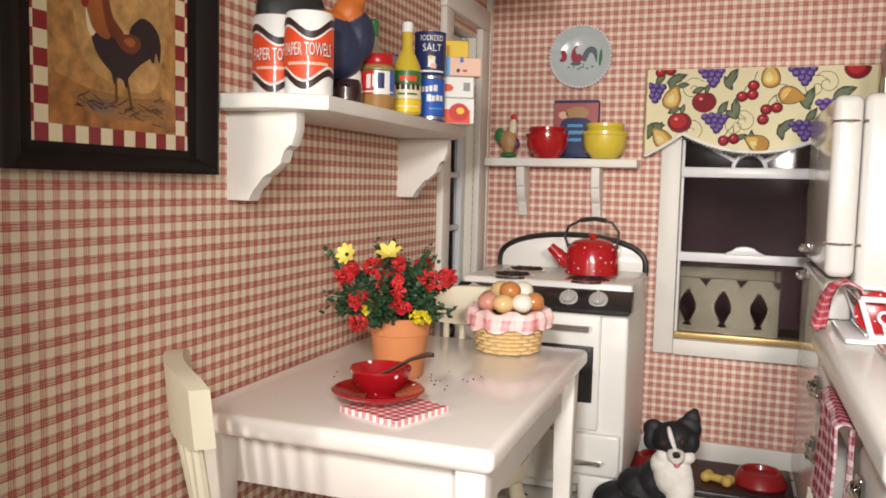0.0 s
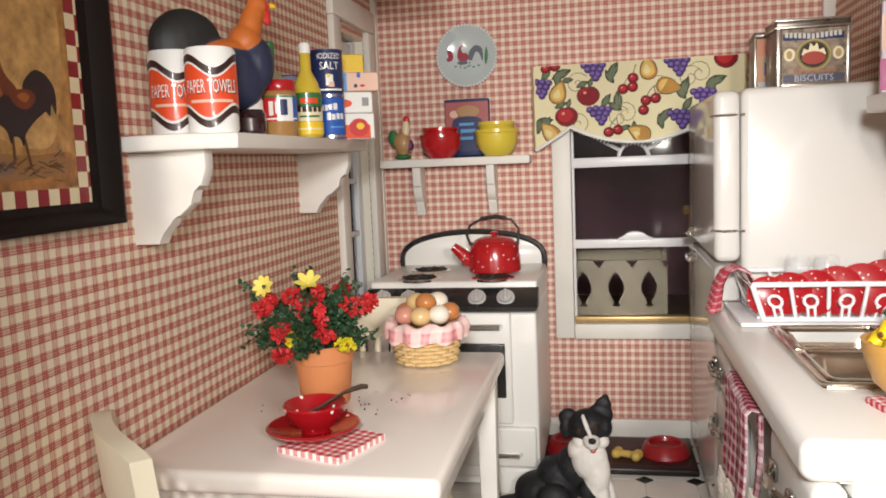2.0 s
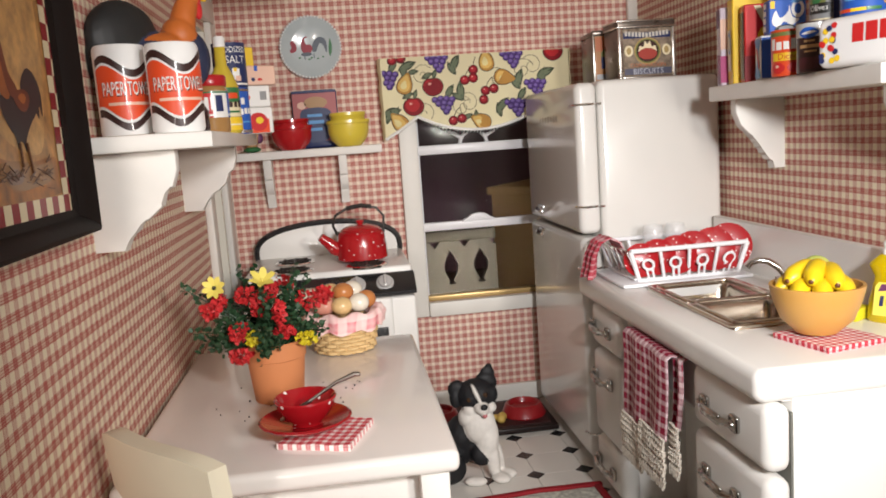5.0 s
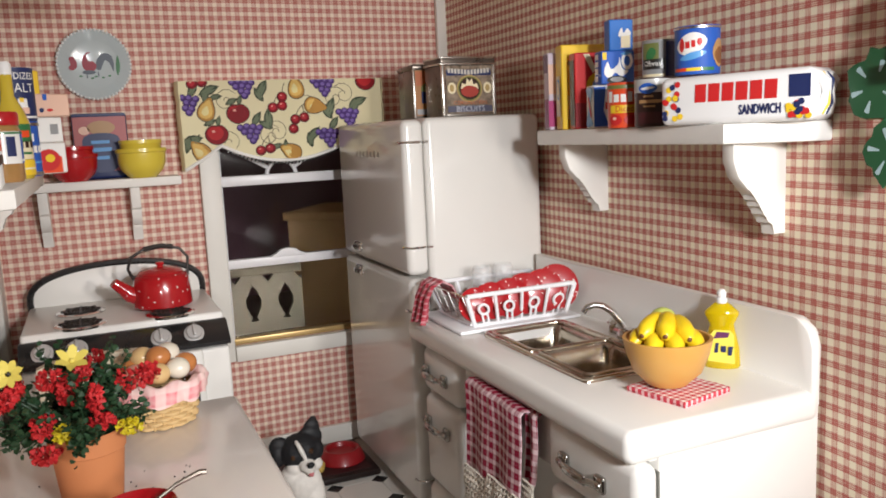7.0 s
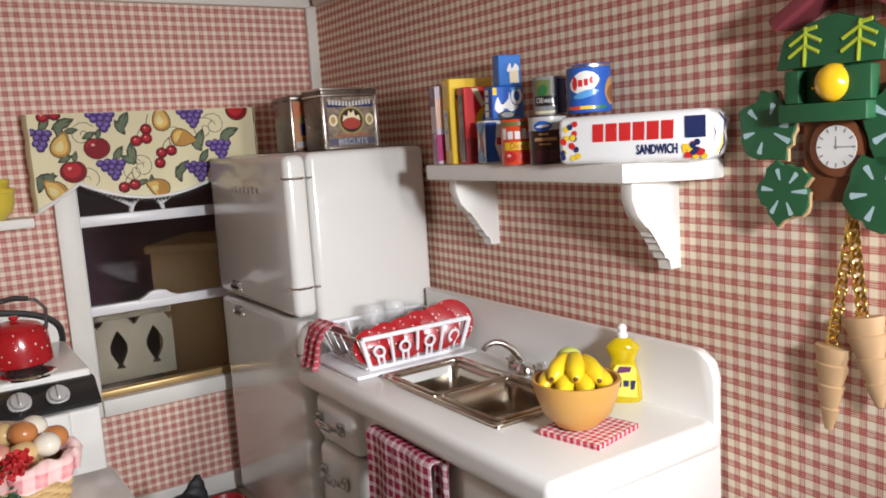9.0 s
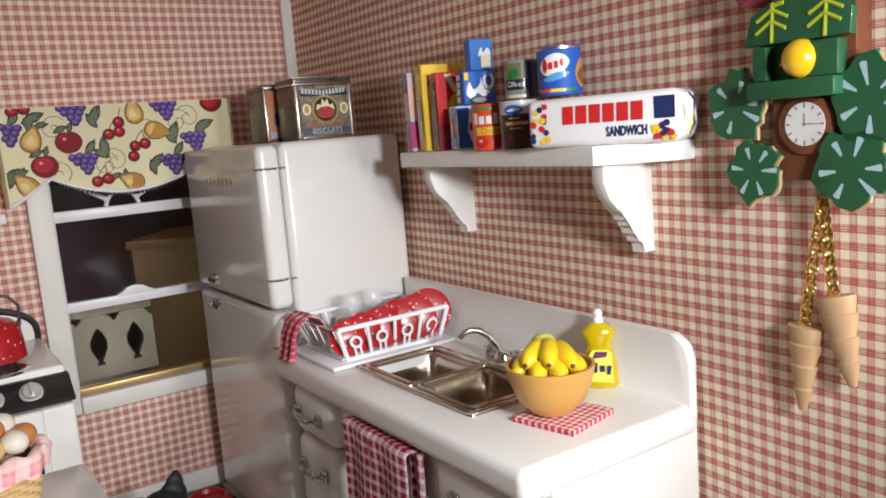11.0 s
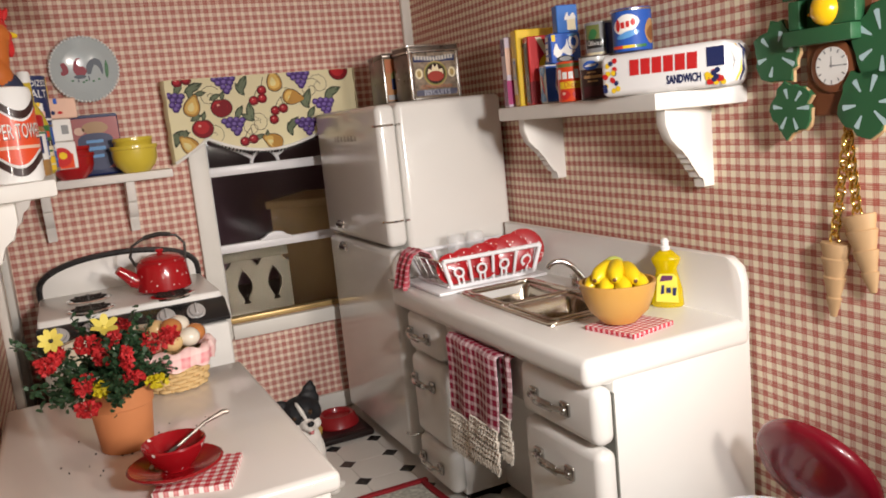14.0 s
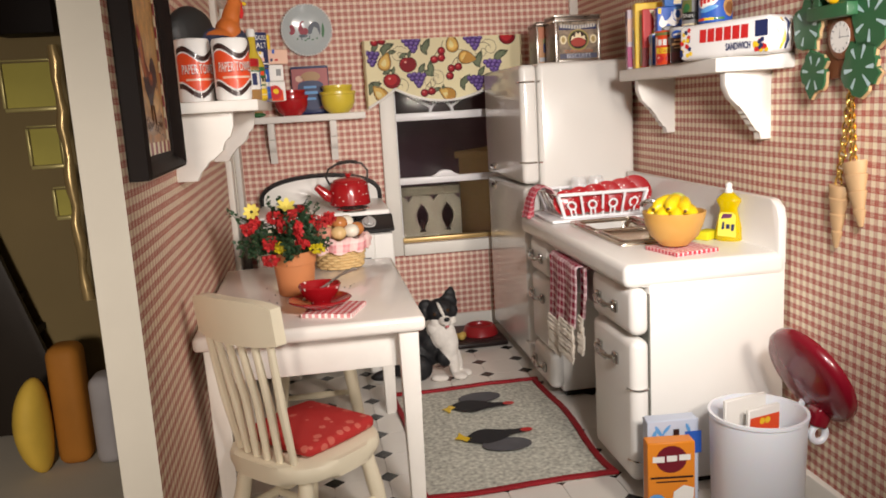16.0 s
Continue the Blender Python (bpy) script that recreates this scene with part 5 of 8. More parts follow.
for nm, o, mm in (("top_field", rect(-0.93, 0.3, 0.93, 2.36), flat("bag_rose", (0.40, 0.10, 0.10))), ("print_oval", ellipse(0.05, 1.95, 0.5, 0.26, 18), P_TAN), ("print_oval", ellipse(-0.55, 1.85, 0.2, 0.16, 12), P_PINK), ("emblem", smooth_outline([(-0.6, 1.6), (0.0, 1.75), (0.62, 1.6), (0.66, 1.0), (0.5, 0.4), (0.0, 0.25), (-0.5, 0.4), (-0.64, 1.0)]), P_NAVY), ("print_bar", rect(-0.35, 1.35, 0.3, 1.47), P_SKY), ("print_bar", rect(-0.3, 1.05, 0.35, 1.2), P_SKY), ("print_bar", rect(-0.4, 0.75, 0.25, 0.88), P_SKY), ("seam", rect(-0.95, 2.4, 0.95, 2.48), P_NAVY)):
    bm = bmnew()
    patch(bm, o, face_to((0, -0.15, 0), "-y"), 0, {"top_field": 0.008, "emblem": 0.016, "print_oval": 0.012}.get(nm, 0.022))
    part(nm, bm, mm, pouch, smooth=False)
fig = merged("small_rooster_figurine", [((0, 0, 0.12), (0.38, 0.3, 0.12), (0, 0, 0), 1), ((0, 0, 0.7), (0.36, 0.26, 0.5), (0, 0, 0), 0), ((-0.4, 0, 0.95), (0.24, 0.14, 0.34), (0, 0, 0), 2), ((0.18, 0, 1.3), (0.18, 0.16, 0.36), (0, 0, 0), 3),
              ((0.2, 0, 1.72), (0.16, 0.08, 0.16), (0, 0, 0), 4), ((0.34, 0, 0.6), (0.16, 0.16, 0.24), (0, 0, 0), 5)], [P_TAN, P_GREEN, P_GREEN, P_CREAM, P_RED, P_PURPLE], 0.05, None, 2)
fig.matrix_basis = pose(-9.2 * C, 33.55 * C, BSH * C)
tagged(fig, "tiny painted rooster figurine on the small shelf", "figurine")

plate = thing("wall_plate", "pale blue scalloped wall plate with a painted rooster", "plate", (-6.4, BACK, 16.72))
PLATE = mat("pale_blue_china", (0.50, 0.56, 0.57), 0.2, coat=0.4, var=0.05)
bm = bmnew()
seg = 64
rings = []
for r, d in ((0.0, 0.14), (0.85, 0.14), (0.92, 0.17), (1.2, 0.26), (1.3, 0.3), (1.3, 0.26), (0.9, 0.08), (0.8, 0.0)):
    if r == 0:
        rings.append([bm.verts.new((0, -d, 0))])
        continue
    rr = [r * (1 + (0.022 if r > 1.1 else 0) * math.cos(24 * 2 * math.pi * k / seg)) for k in range(seg)]
    rings.append([bm.verts.new((rr[k] * math.cos(2 * math.pi * k / seg), -d, rr[k] * math.sin(2 * math.pi * k / seg))) for k in range(seg)])
for a, b in zip(rings, rings[1:]):
    for k in range(seg):
        if len(a) == 1:
            bm.faces.new((a[0], b[k], b[(k + 1) % seg]))
        else:
            bm.faces.new((a[k], a[(k + 1) % seg], b[(k + 1) % seg], b[k]))
part("china", bm, PLATE, plate)
P_SLATE, P_CRIMSON = flat("plate_slate", (0.09, 0.11, 0.14)), flat("plate_crimson", (0.30, 0.02, 0.04))
for k, (nm, o, mm) in enumerate((("art_tail", smooth_outline([(0.05, -0.12), (0.12, 0.2), (0.36, 0.42), (0.62, 0.34), (0.7, 0.05), (0.66, -0.25), (0.55, 0.05), (0.4, 0.16), (0.28, -0.05), (0.2, -0.2)]), P_SLATE),
                                 ("art_body", smooth_outline([(-0.42, 0.0), (-0.3, -0.22), (-0.05, -0.24), (0.08, -0.05), (-0.02, 0.12), (-0.18, 0.14), (-0.24, 0.36), (-0.1, 0.44), (-0.22, 0.46), (-0.36, 0.3)]), P_CRIMSON),
                                 ("art_head", smooth_outline([(-0.95, -0.12), (-0.82, 0.0), (-0.86, 0.24), (-0.72, 0.3), (-0.6, 0.1), (-0.62, -0.1), (-0.78, -0.2)]), P_CRIMSON), ("art_shade", ellipse(-0.2, -0.28, 0.24, 0.08, 12), P_SLATE),
                                 ("art_leaf", smooth_outline([(0.82, -0.4), (0.98, 0.0), (0.92, 0.5), (0.8, 0.2), (0.76, -0.2)]), P_GREEN), ("art_foot", rect(-0.3, -0.5, -0.26, -0.28), P_SLATE), ("art_foot", rect(0.1, -0.46, 0.14, -0.26), P_SLATE))):
    bm = bmnew()
    patch(bm, o, face_to((0, -0.14, 0), "-y"), 0, 0.012 + 0.004 * k)
    part(nm, bm, mm, plate, smooth=False)
for x, z in ((-0.5, -0.42), (-0.1, -0.5), (0.02, -0.44), (0.28, -0.48), (0.5, -0.42)):
    bm = bmnew()
    patch(bm, ellipse(x, z, 0.06, 0.035, 8), face_to((0, -0.14, 0), "-y"), 0, 0.012)
    part("art_tuft", bm, P_GREEN, plate, smooth=False)

bm = bmnew()
for k in range(56):
    a = 2 * math.pi * k / 56
    ball(bm, (1.29 * math.cos(a), -0.3, 1.29 * math.sin(a)), 0.055, 6, 4)
part("beaded_rim", bm, WHITE, plate, "white beaded china rim")

# ================= hanging lamp over the table =================
pendant = thing("pendant_lamp", "red enamel pendant lamp hanging over the table, unlit", "lamp", (-6.5, 22.7, 17.75))
bm = bmnew()
lathe(bm, [(1.32, 0), (1.34, 0.04), (1.2, 0.35), (0.75, 1.15), (0.4, 1.35), (0.25, 1.42), (0, 1.43), (0, 1.37), (0.24, 1.36), (0.7, 1.08), (1.15, 0.3), (1.28, 0)], 40)
part("shade", bm, RED, pendant, "red enamel cone shade")
bm = bmnew()
tube(bm, [(0, 0, 1.4), (0, 0, 2.72)], 0.05, 8)
part("cord", bm, BLACK, pendant, "dark cord")
bm = bmnew()
lathe(bm, [(0, 2.58), (0.35, 2.6), (0.4, 2.76), (0, 2.76)], 20)
part("canopy", bm, RED, pendant)
bm = bmnew()
ball(bm, (0, 0, 0.75), 0.35, 16, 10)
part("bulb", bm, WHITE, pendant, "white frosted bulb")

# ================= kettle =================
kettle = thing("kettle", "red spotted enamel kettle with a dark wire bail", "kettle", (-5.0, 30.8, 7.9), 0)
bm = bmnew()
lathe(bm, [(0, 0), (0.98, 0), (1.03, 0.05), (1.0, 0.5), (0.95, 0.98), (0.88, 1.12), (0.76, 1.18), (0, 1.18)], 36)
part("kettle_body", bm, RED_SPOT, kettle)
bm = bmnew()
lathe(bm, [(0.78, 1.16), (0.79, 1.2), (0.7, 1.27), (0.4, 1.36), (0.12, 1.39), (0.1, 1.43), (0.16, 1.48), (0.13, 1.56), (0, 1.58)], 28)
part("lid", bm, RED, kettle)
bm = bmnew()
tube(bm, [(-0.75, -0.05, 0.42), (-1.1, -0.1, 0.52), (-1.34, -0.14, 0.78), (-1.6, -0.2, 1.02)], [0.36, 0.29, 0.22, 0.17], 14)
part("spout", bm, RED_SPOT, kettle)
bm = bmnew()
tube(bm, [(-0.92, 0.0, 1.0), (-1.08, 0, 1.4), (-0.95, 0, 1.8), (-0.5, 0, 2.05), (0.1, 0, 2.12), (0.7, 0, 2.0), (0.97, 0, 1.65), (0.92, 0, 1.0)], 0.055, 8)
tube(bm, [(-0.5, 0, 2.05), (-0.2, 0, 2.1), (0.1, 0, 2.13), (0.5, 0, 2.06)], 0.09, 8)
part("bail", bm, IRON, kettle, "dark wire handle")
for x in (-0.87, 0.87):
    bm = bmnew()
    box(bm, (x, 0, 1.0), (0.12, 0.2, 0.3), 0.03)
    part("bail_lug", bm, IRON, kettle)

# ================= valance =================
CLOTH = mat("cream_print_cloth", (0.82, 0.69, 0.44), 0.85, var=0.36, scale=11, bump=0.3, bscale=500)
valance = thing("valance", "cream cloth window valance printed with fruit", "curtain")
VX0, VX1, VTOP, VY = -3.5, 4.8, 16.0, 33.75


def v_bottom(x):
    """Height of the valance's scalloped hem."""
    u = abs((x - 0.62) / 4.2)
    if u < 0.64:
        return 12.72 + 0.72 * (u / 0.64) ** 2
    return 13.44 - 0.95 * ((u - 0.64) / 0.36) ** 0.9


def v_at(x, z, lift=0.0):
    return Vector((x, VY - 0.05 * math.sin(x * 2.1 + 1) - 0.03 * math.sin(x * 5.3) * (16 - z) / 3 - lift, z))


bm = bmnew()
n, mrow = 60, 10
grid = [[bm.verts.new(v_at(VX0 + (VX1 - VX0) * k / n, VTOP + (v_bottom(VX0 + (VX1 - VX0) * k / n) - VTOP) * j / mrow)) for j in range(mrow + 1)] for k in range(n + 1)]
for a, b in zip(grid, grid[1:]):
    for j in range(mrow):
        bm.faces.new((a[j], b[j], b[j + 1], a[j + 1]))
thicken(bm, 0.04)
part("cloth", bm, CLOTH, valance, angle=60)
for x, way in ((VX0, -1), (VX1, 1)):
    bm = bmnew()
    rows = [[bm.verts.new(Vector((x + way * 0.12 * math.sin(math.pi * q / 5) + way * 0.03 * math.sin(2.3 * j), VY - 0.05 + 0.8 * q / 5, VTOP + (v_bottom(x) - VTOP) * j / 8))) for j in range(9)] for q in range(6)]
    for a, b in zip(rows, rows[1:]):
        for j in range(8):
            bm.faces.new((a[j], b[j], b[j + 1], a[j + 1]))
    thicken(bm, 0.04)
    part("side_return", bm, CLOTH, valance, "cloth folded back to the wall", angle=60)
bm = bmnew()
box(bm, ((VX0 + VX1) / 2, 34.2, 15.9), (VX1 - VX0 - 0.1, 0.7, 0.12))
part("board", bm, WHITE_SHELF, valance, smooth=False)
bm = bmnew()
tube(bm, [v_at(VX0 + (VX1 - VX0) * k / 80, v_bottom(VX0 + (VX1 - VX0) * k / 80) + 0.02, 0.03) for k in range(81)], 0.075, 6)
part("hem_cord", bm, P_WHITE, valance, "cream hem cord")
FRUIT = [("c", -2.8, 15.9, 1), ("l", -2.4, 15.6, 0.4), ("p", -2.5, 14.9, -0.35), ("a", -1.3, 14.7, 0), ("a", -2.2, 13.9, 0), ("l", -3.2, 13.7, 0.2), ("p", -2.9, 13.3, 0.7),
         ("g", -3.2, 15.2, 0), ("g", -1.0, 15.8, 0), ("l", -0.3, 15.6, 1.1), ("c", 0.5, 15.3, 0), ("c", 0.3, 14.9, 1), ("p", 1.1, 15.7, 0.1), ("g", 2.3, 15.8, 0),
         ("p", 1.9, 14.9, -1.8), ("l", 2.5, 14.8, 1.2), ("g", -0.8, 14.0, 0), ("l", -0.1, 14.4, 1.6), ("c", 1.2, 14.4, 1), ("c", 0.9, 14.0, 0), ("c", -0.3, 13.2, 1),
         ("p", 0.7, 13.1, 1.1), ("l", 1.7, 13.7, 0.8), ("l", 3.7, 15.0, 0.4), ("g", 3.3, 14.5, 0), ("a", 4.1, 15.9, 0), ("g", 2.4, 13.7, 0)]
PRINTS = {"outline": ("print_outline", (0.045, 0.03, 0.022)), "apple": ("apple_print", (0.22, 0.010, 0.016)), "apple_mid": ("apple_light_print", (0.44, 0.022, 0.026)), "shine": ("shine_print", (0.72, 0.32, 0.26)),
          "pear": ("pear_print", (0.46, 0.24, 0.055)), "pear_mid": ("pear_light_print", (0.70, 0.46, 0.13)), "pear_top": ("pear_shine_print", (0.80, 0.64, 0.30)), "grape": ("grape_print", (0.075, 0.035, 0.17)), "grape_mid": ("grape_light_print", (0.19, 0.12, 0.38)),
          "leaf": ("leaf_print", (0.055, 0.075, 0.045)), "leaf_mid": ("leaf_light_print", (0.15, 0.18, 0.11)), "cherry": ("cherry_print", (0.19, 0.007, 0.014)), "cherry_mid": ("cherry_light_print", (0.42, 0.022, 0.032)), "line": ("tendril_print", (0.16, 0.13, 0.085))}
prints = {k: bmnew() for k in PRINTS}
LIFT = {k: 0.046 + 0.004 * i for i, k in enumerate(("line", "outline", "leaf", "leaf_mid", "pear", "pear_mid", "pear_top", "apple", "apple_mid", "grape", "grape_mid", "cherry", "cherry_mid", "shine"))}


def blot(key, outline, rim=0.0):
    """A printed shape laid on the cloth, with a thin dark outline if rim is set; what runs over the edge is cut off there."""
    n = len(outline)
    cx, cz = sum(p[0] for p in outline) / n, sum(p[1] for p in outline) / n
    if not (VX0 + 0.05 < cx < VX1 - 0.05 and v_bottom(cx) + 0.1 < cz < VTOP + 0.1):
        return
    for kk, grow in ((("outline", rim),) if rim else ()) + ((key, 0.0),):
        vs = []
        for x, z in outline:
            d = math.hypot(x - cx, z - cz) or 1
            x, z = x + (x - cx) / d * grow, z + (z - cz) / d * grow
            x, z = min(max(x, VX0 + 0.04), VX1 - 0.04), min(z, VTOP - 0.02)
            vs.append(prints[kk].verts.new(v_at(x, max(z, v_bottom(x) + 0.06), LIFT[kk])))
        prints[kk].faces.new(vs)


def stroke(pts, w=0.018):
    """A thin printed line along pts."""
    for (x0, z0), (x1, z1) in zip(pts, pts[1:]):
        d = math.hypot(x1 - x0, z1 - z0) or 1
        nx, nz = -(z1 - z0) / d * w, (x1 - x0) / d * w
        if VX0 < min(x0, x1) and max(x0, x1) < VX1 and max(z0, z1) < VTOP - 0.05 and min(z0, z1) > v_bottom(x0) + 0.08:
            prints["line"].faces.new([prints["line"].verts.new(v_at(x, z, LIFT["line"])) for x, z in ((x0 + nx, z0 + nz), (x0 - nx, z0 - nz), (x1 - nx, z1 - nz), (x1 + nx, z1 + nz))])


def turned(x, z, a, o, k=1.0):
    ca, sa = math.cos(a), math.sin(a)
    return [(x + k * (u * ca - v * sa), z + k * (u * sa + v * ca)) for u, v in o]


LEAF_O = [(-0.40, 0), (-0.25, 0.11), (-0.05, 0.18), (0.15, 0.17), (0.3, 0.1), (0.46, 0), (0.3, -0.08), (0.1, -0.15), (-0.1, -0.14), (-0.28, -0.09)]
PEAR_O = [((0.30 - 0.13 * math.sin(q)) * math.cos(q) * (1 if math.sin(q) < 0.3 else 0.9), 0.47 * math.sin(q)) for q in [2 * math.pi * j / 24 for j in range(24)]]


def leaf_print(x, z, a, k=1.0):
    blot("leaf", turned(x, z, a, LEAF_O, k), 0.02)
    blot("leaf_mid", turned(x, z, a, [(u * 0.75, v * 0.42 + 0.05) for u, v in LEAF_O], k))
    blot("leaf_mid", turned(x, z, a, [(u * 0.7, v * 0.3 - 0.06) for u, v in LEAF_O], k))


for k, x, z, a in FRUIT:
    if k == "a":
        leaf_print(x - 0.24, z + 0.46, 0.4, 0.62)
        leaf_print(x + 0.1, z + 0.5, 1.3, 0.5)
        apple = [(0.42 * math.cos(q) * (1 + 0.05 * math.cos(2 * q)), 0.39 * math.sin(q) - 0.07 * math.exp(-8 * (q - math.pi / 2) ** 2)) for q in [2 * math.pi * j / 24 for j in range(24)]]
        blot("apple", turned(x, z, 0, apple), 0.03)
        blot("apple_mid", turned(x - 0.05, z + 0.05, 0, apple, 0.72))
        blot("shine", ellipse(x - 0.13, z + 0.12, 0.07, 0.055, 10))
    elif k == "p":
        leaf_print(x - 0.42 * math.sin(a) + 0.2, z + 0.48 * math.cos(a), a + 0.5, 0.6)
        leaf_print(x - 0.42 * math.sin(a) - 0.2, z + 0.5 * math.cos(a), a + 2.4, 0.6)
        blot("pear", turned(x, z, a, PEAR_O), 0.035)
        blot("pear_mid", turned(x - 0.02, z, a, PEAR_O, 0.8))
        blot("pear_top", turned(x - 0.06, z - 0.06, a, PEAR_O, 0.42))
    elif k == "l":
        leaf_print(x, z, a)
        leaf_print(x - 0.12, z - 0.2, a + 1.0, 0.75)
    elif k == "c":
        for dx, dz in ((-0.2, -0.02), (0.18, 0.05)) if a else ((0, 0),):
            stroke([(x + dx, z + dz + 0.1), (x + dx * 0.6 + 0.05, z + 0.35), (x + 0.12, z + 0.55)])
            blot("cherry", ellipse(x + dx, z + dz, 0.2, 0.19, 14), 0.022)
            blot("cherry_mid", ellipse(x + dx - 0.02, z + dz + 0.02, 0.13, 0.12, 12))
            blot("shine", ellipse(x + dx - 0.05, z + dz + 0.06, 0.04, 0.03, 8))
    else:
        for dx, dz in ((-0.45, 0.12), (-0.2, 0.16), (0.05, 0.14), (0.3, 0.1), (-0.3, -0.06), (-0.05, -0.04), (0.2, -0.08), (-0.1, -0.24), (0.12, -0.28), (0.02, -0.42)):
            blot("grape", ellipse(x + dx, z + dz, 0.14, 0.13, 12), 0.012)
            blot("grape_mid", ellipse(x + dx - 0.02, z + dz + 0.03, 0.085, 0.075, 10))
        leaf_print(x + 0.2, z + 0.42, 1.0, 0.8)
for x, z, turn_way in ((3.1, 15.35, 1), (-0.1, 13.75, -1), (2.7, 15.2, -1), (0.2, 13.9, 1), (1.55, 14.9, 1), (-1.75, 15.2, -1), (-1.7, 13.55, 1)):
    stroke([(x + turn_way * (0.05 + 0.028 * j) * math.cos(0.55 * j), z + (0.05 + 0.028 * j) * math.sin(0.55 * j)) for j in range(17)], 0.013)
for k, (nm, col) in PRINTS.items():
    tagged(part(nm, prints[k], mat(nm + "_ink", col, 0.8, var=0.4, scale=70), valance), kind="stuff")
for k in range(34):
    x = VX0 + 1.7 + 0.15 * k
    bm = bmnew()
    p = v_at(x, v_bottom(x) - 0.1, 0.03)
    box(bm, p, (0.075, 0.05, 0.13), 0.02, 1, Euler((0, radians(20 + 15 * (k % 3)), 0)).to_matrix())
    part("trim_bead", bm, P_BLACK, valance, "black bead of the hem trim")

# ================= porch outside the window =================
rail = thing("porch_railing", "cream porch railing with sawn pointed cut-outs", "railing", (-0.34, 40.0, -0.4))
# cream with the porch's dim light worked into the colour
RAILING = mat("porch_dimmed_cream", (0.19, 0.16, 0.105), 0.6, var=0.12)
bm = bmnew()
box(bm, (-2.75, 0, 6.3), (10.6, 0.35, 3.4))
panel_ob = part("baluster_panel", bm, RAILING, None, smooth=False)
bm = bmnew()
for k in range(-4, 2):
    x = 0.1 + 1.59 * k
    prism(bm, [(x, 5.15), (x + 0.22, 5.2), (x + 0.1, 5.35), (x + 0.36, 5.9), (x + 0.38, 6.25), (x + 0.2, 6.65), (x, 6.95), (x - 0.2, 6.65), (x - 0.38, 6.25), (x - 0.36, 5.9), (x - 0.1, 5.35), (x - 0.22, 5.2)], 2, face_to((0, 1, 0), "-y"))
    prism(bm, [(x + 0.5, 7.45), (x + 0.78, 7.1), (x + 1.05, 7.45)], 2, face_to((0, 1, 0), "-y"))
cut(panel_ob, bm)
panel_ob.parent = rail
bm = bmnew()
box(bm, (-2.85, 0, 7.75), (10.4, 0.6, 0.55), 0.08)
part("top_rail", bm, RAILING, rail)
# added block: its tan faces imitate reflections in the window panes
crate = thing("pane_reflection_block", "tan crate-shaped block standing for a reflection in the window", "crate", (10.0, 52, 0.0), -38)
REFLECTION_TAN = mat("tan_reflection", (0.80, 0.48, 0.20), 0.7, var=0.25, scale=12)
for c, s in (((0, -3, 4.2), (9, 0.5, 8.4)), ((0, 3, 4.2), (9, 0.5, 8.4)), ((-4.3, 0, 4.2), (0.5, 5.5, 8.4)), ((4.3, 0, 4.2), (0.5, 5.5, 8.4)), ((0, 0, 8.6), (9.4, 7.0, 0.5)), ((0, 0, 0.3), (8, 5.5, 0.5))):
    bm = bmnew()
    box(bm, c, s, 0.05)
    part("reflection_board", bm, REFLECTION_TAN, crate)

# ================= tins on the refrigerator =================
FT = 14.12
GILT = flat("tin_print_gilt", (0.42, 0.30, 0.12))
TINP = flat("tin_print_pale", (0.55, 0.52, 0.46))
ORNATE = mat("tin_ornament", (0.30, 0.24, 0.18), 0.3, metal=0.35, var=1.0, scale=420, coat=0.4)
TIN_DARK = mat("dark_lithographed_tin", (0.15, 0.125, 0.105), 0.3, metal=0.7, var=0.6, scale=160)
biscuit = thing("biscuit_tin", "square lithographed biscuit tin with hinged lid", "tin", (5.65, 27.9, FT), 3)
bm = bmnew()
box(bm, (0, -0.31, 0.9), (2.15, 1.38, 1.8), 0.06)
part("tin_body", bm, TIN_DARK, biscuit)
bm = bmnew()
box(bm, (0, -0.31, 1.93), (2.2, 1.43, 0.26), 0.06)
lid = part("lid", bm, TIN_DARK, biscuit, "dark hinged tin lid")
bm = bmnew()
for c, s_ in (((0, -1.03, 1.82), (2.24, 0.07, 0.07)), ((0, -1.03, 2.04), (2.24, 0.07, 0.07)), ((-1.1, -0.31, 1.82), (0.07, 1.38, 0.07)), ((-1.1, -0.31, 2.04), (0.07, 1.38, 0.07))):
    box(bm, c, s_, 0.02)
part("lid_rim", bm, TINPLATE, lid, "bright tin rim")
m = face_to((0, -1.0, 0), "-y")
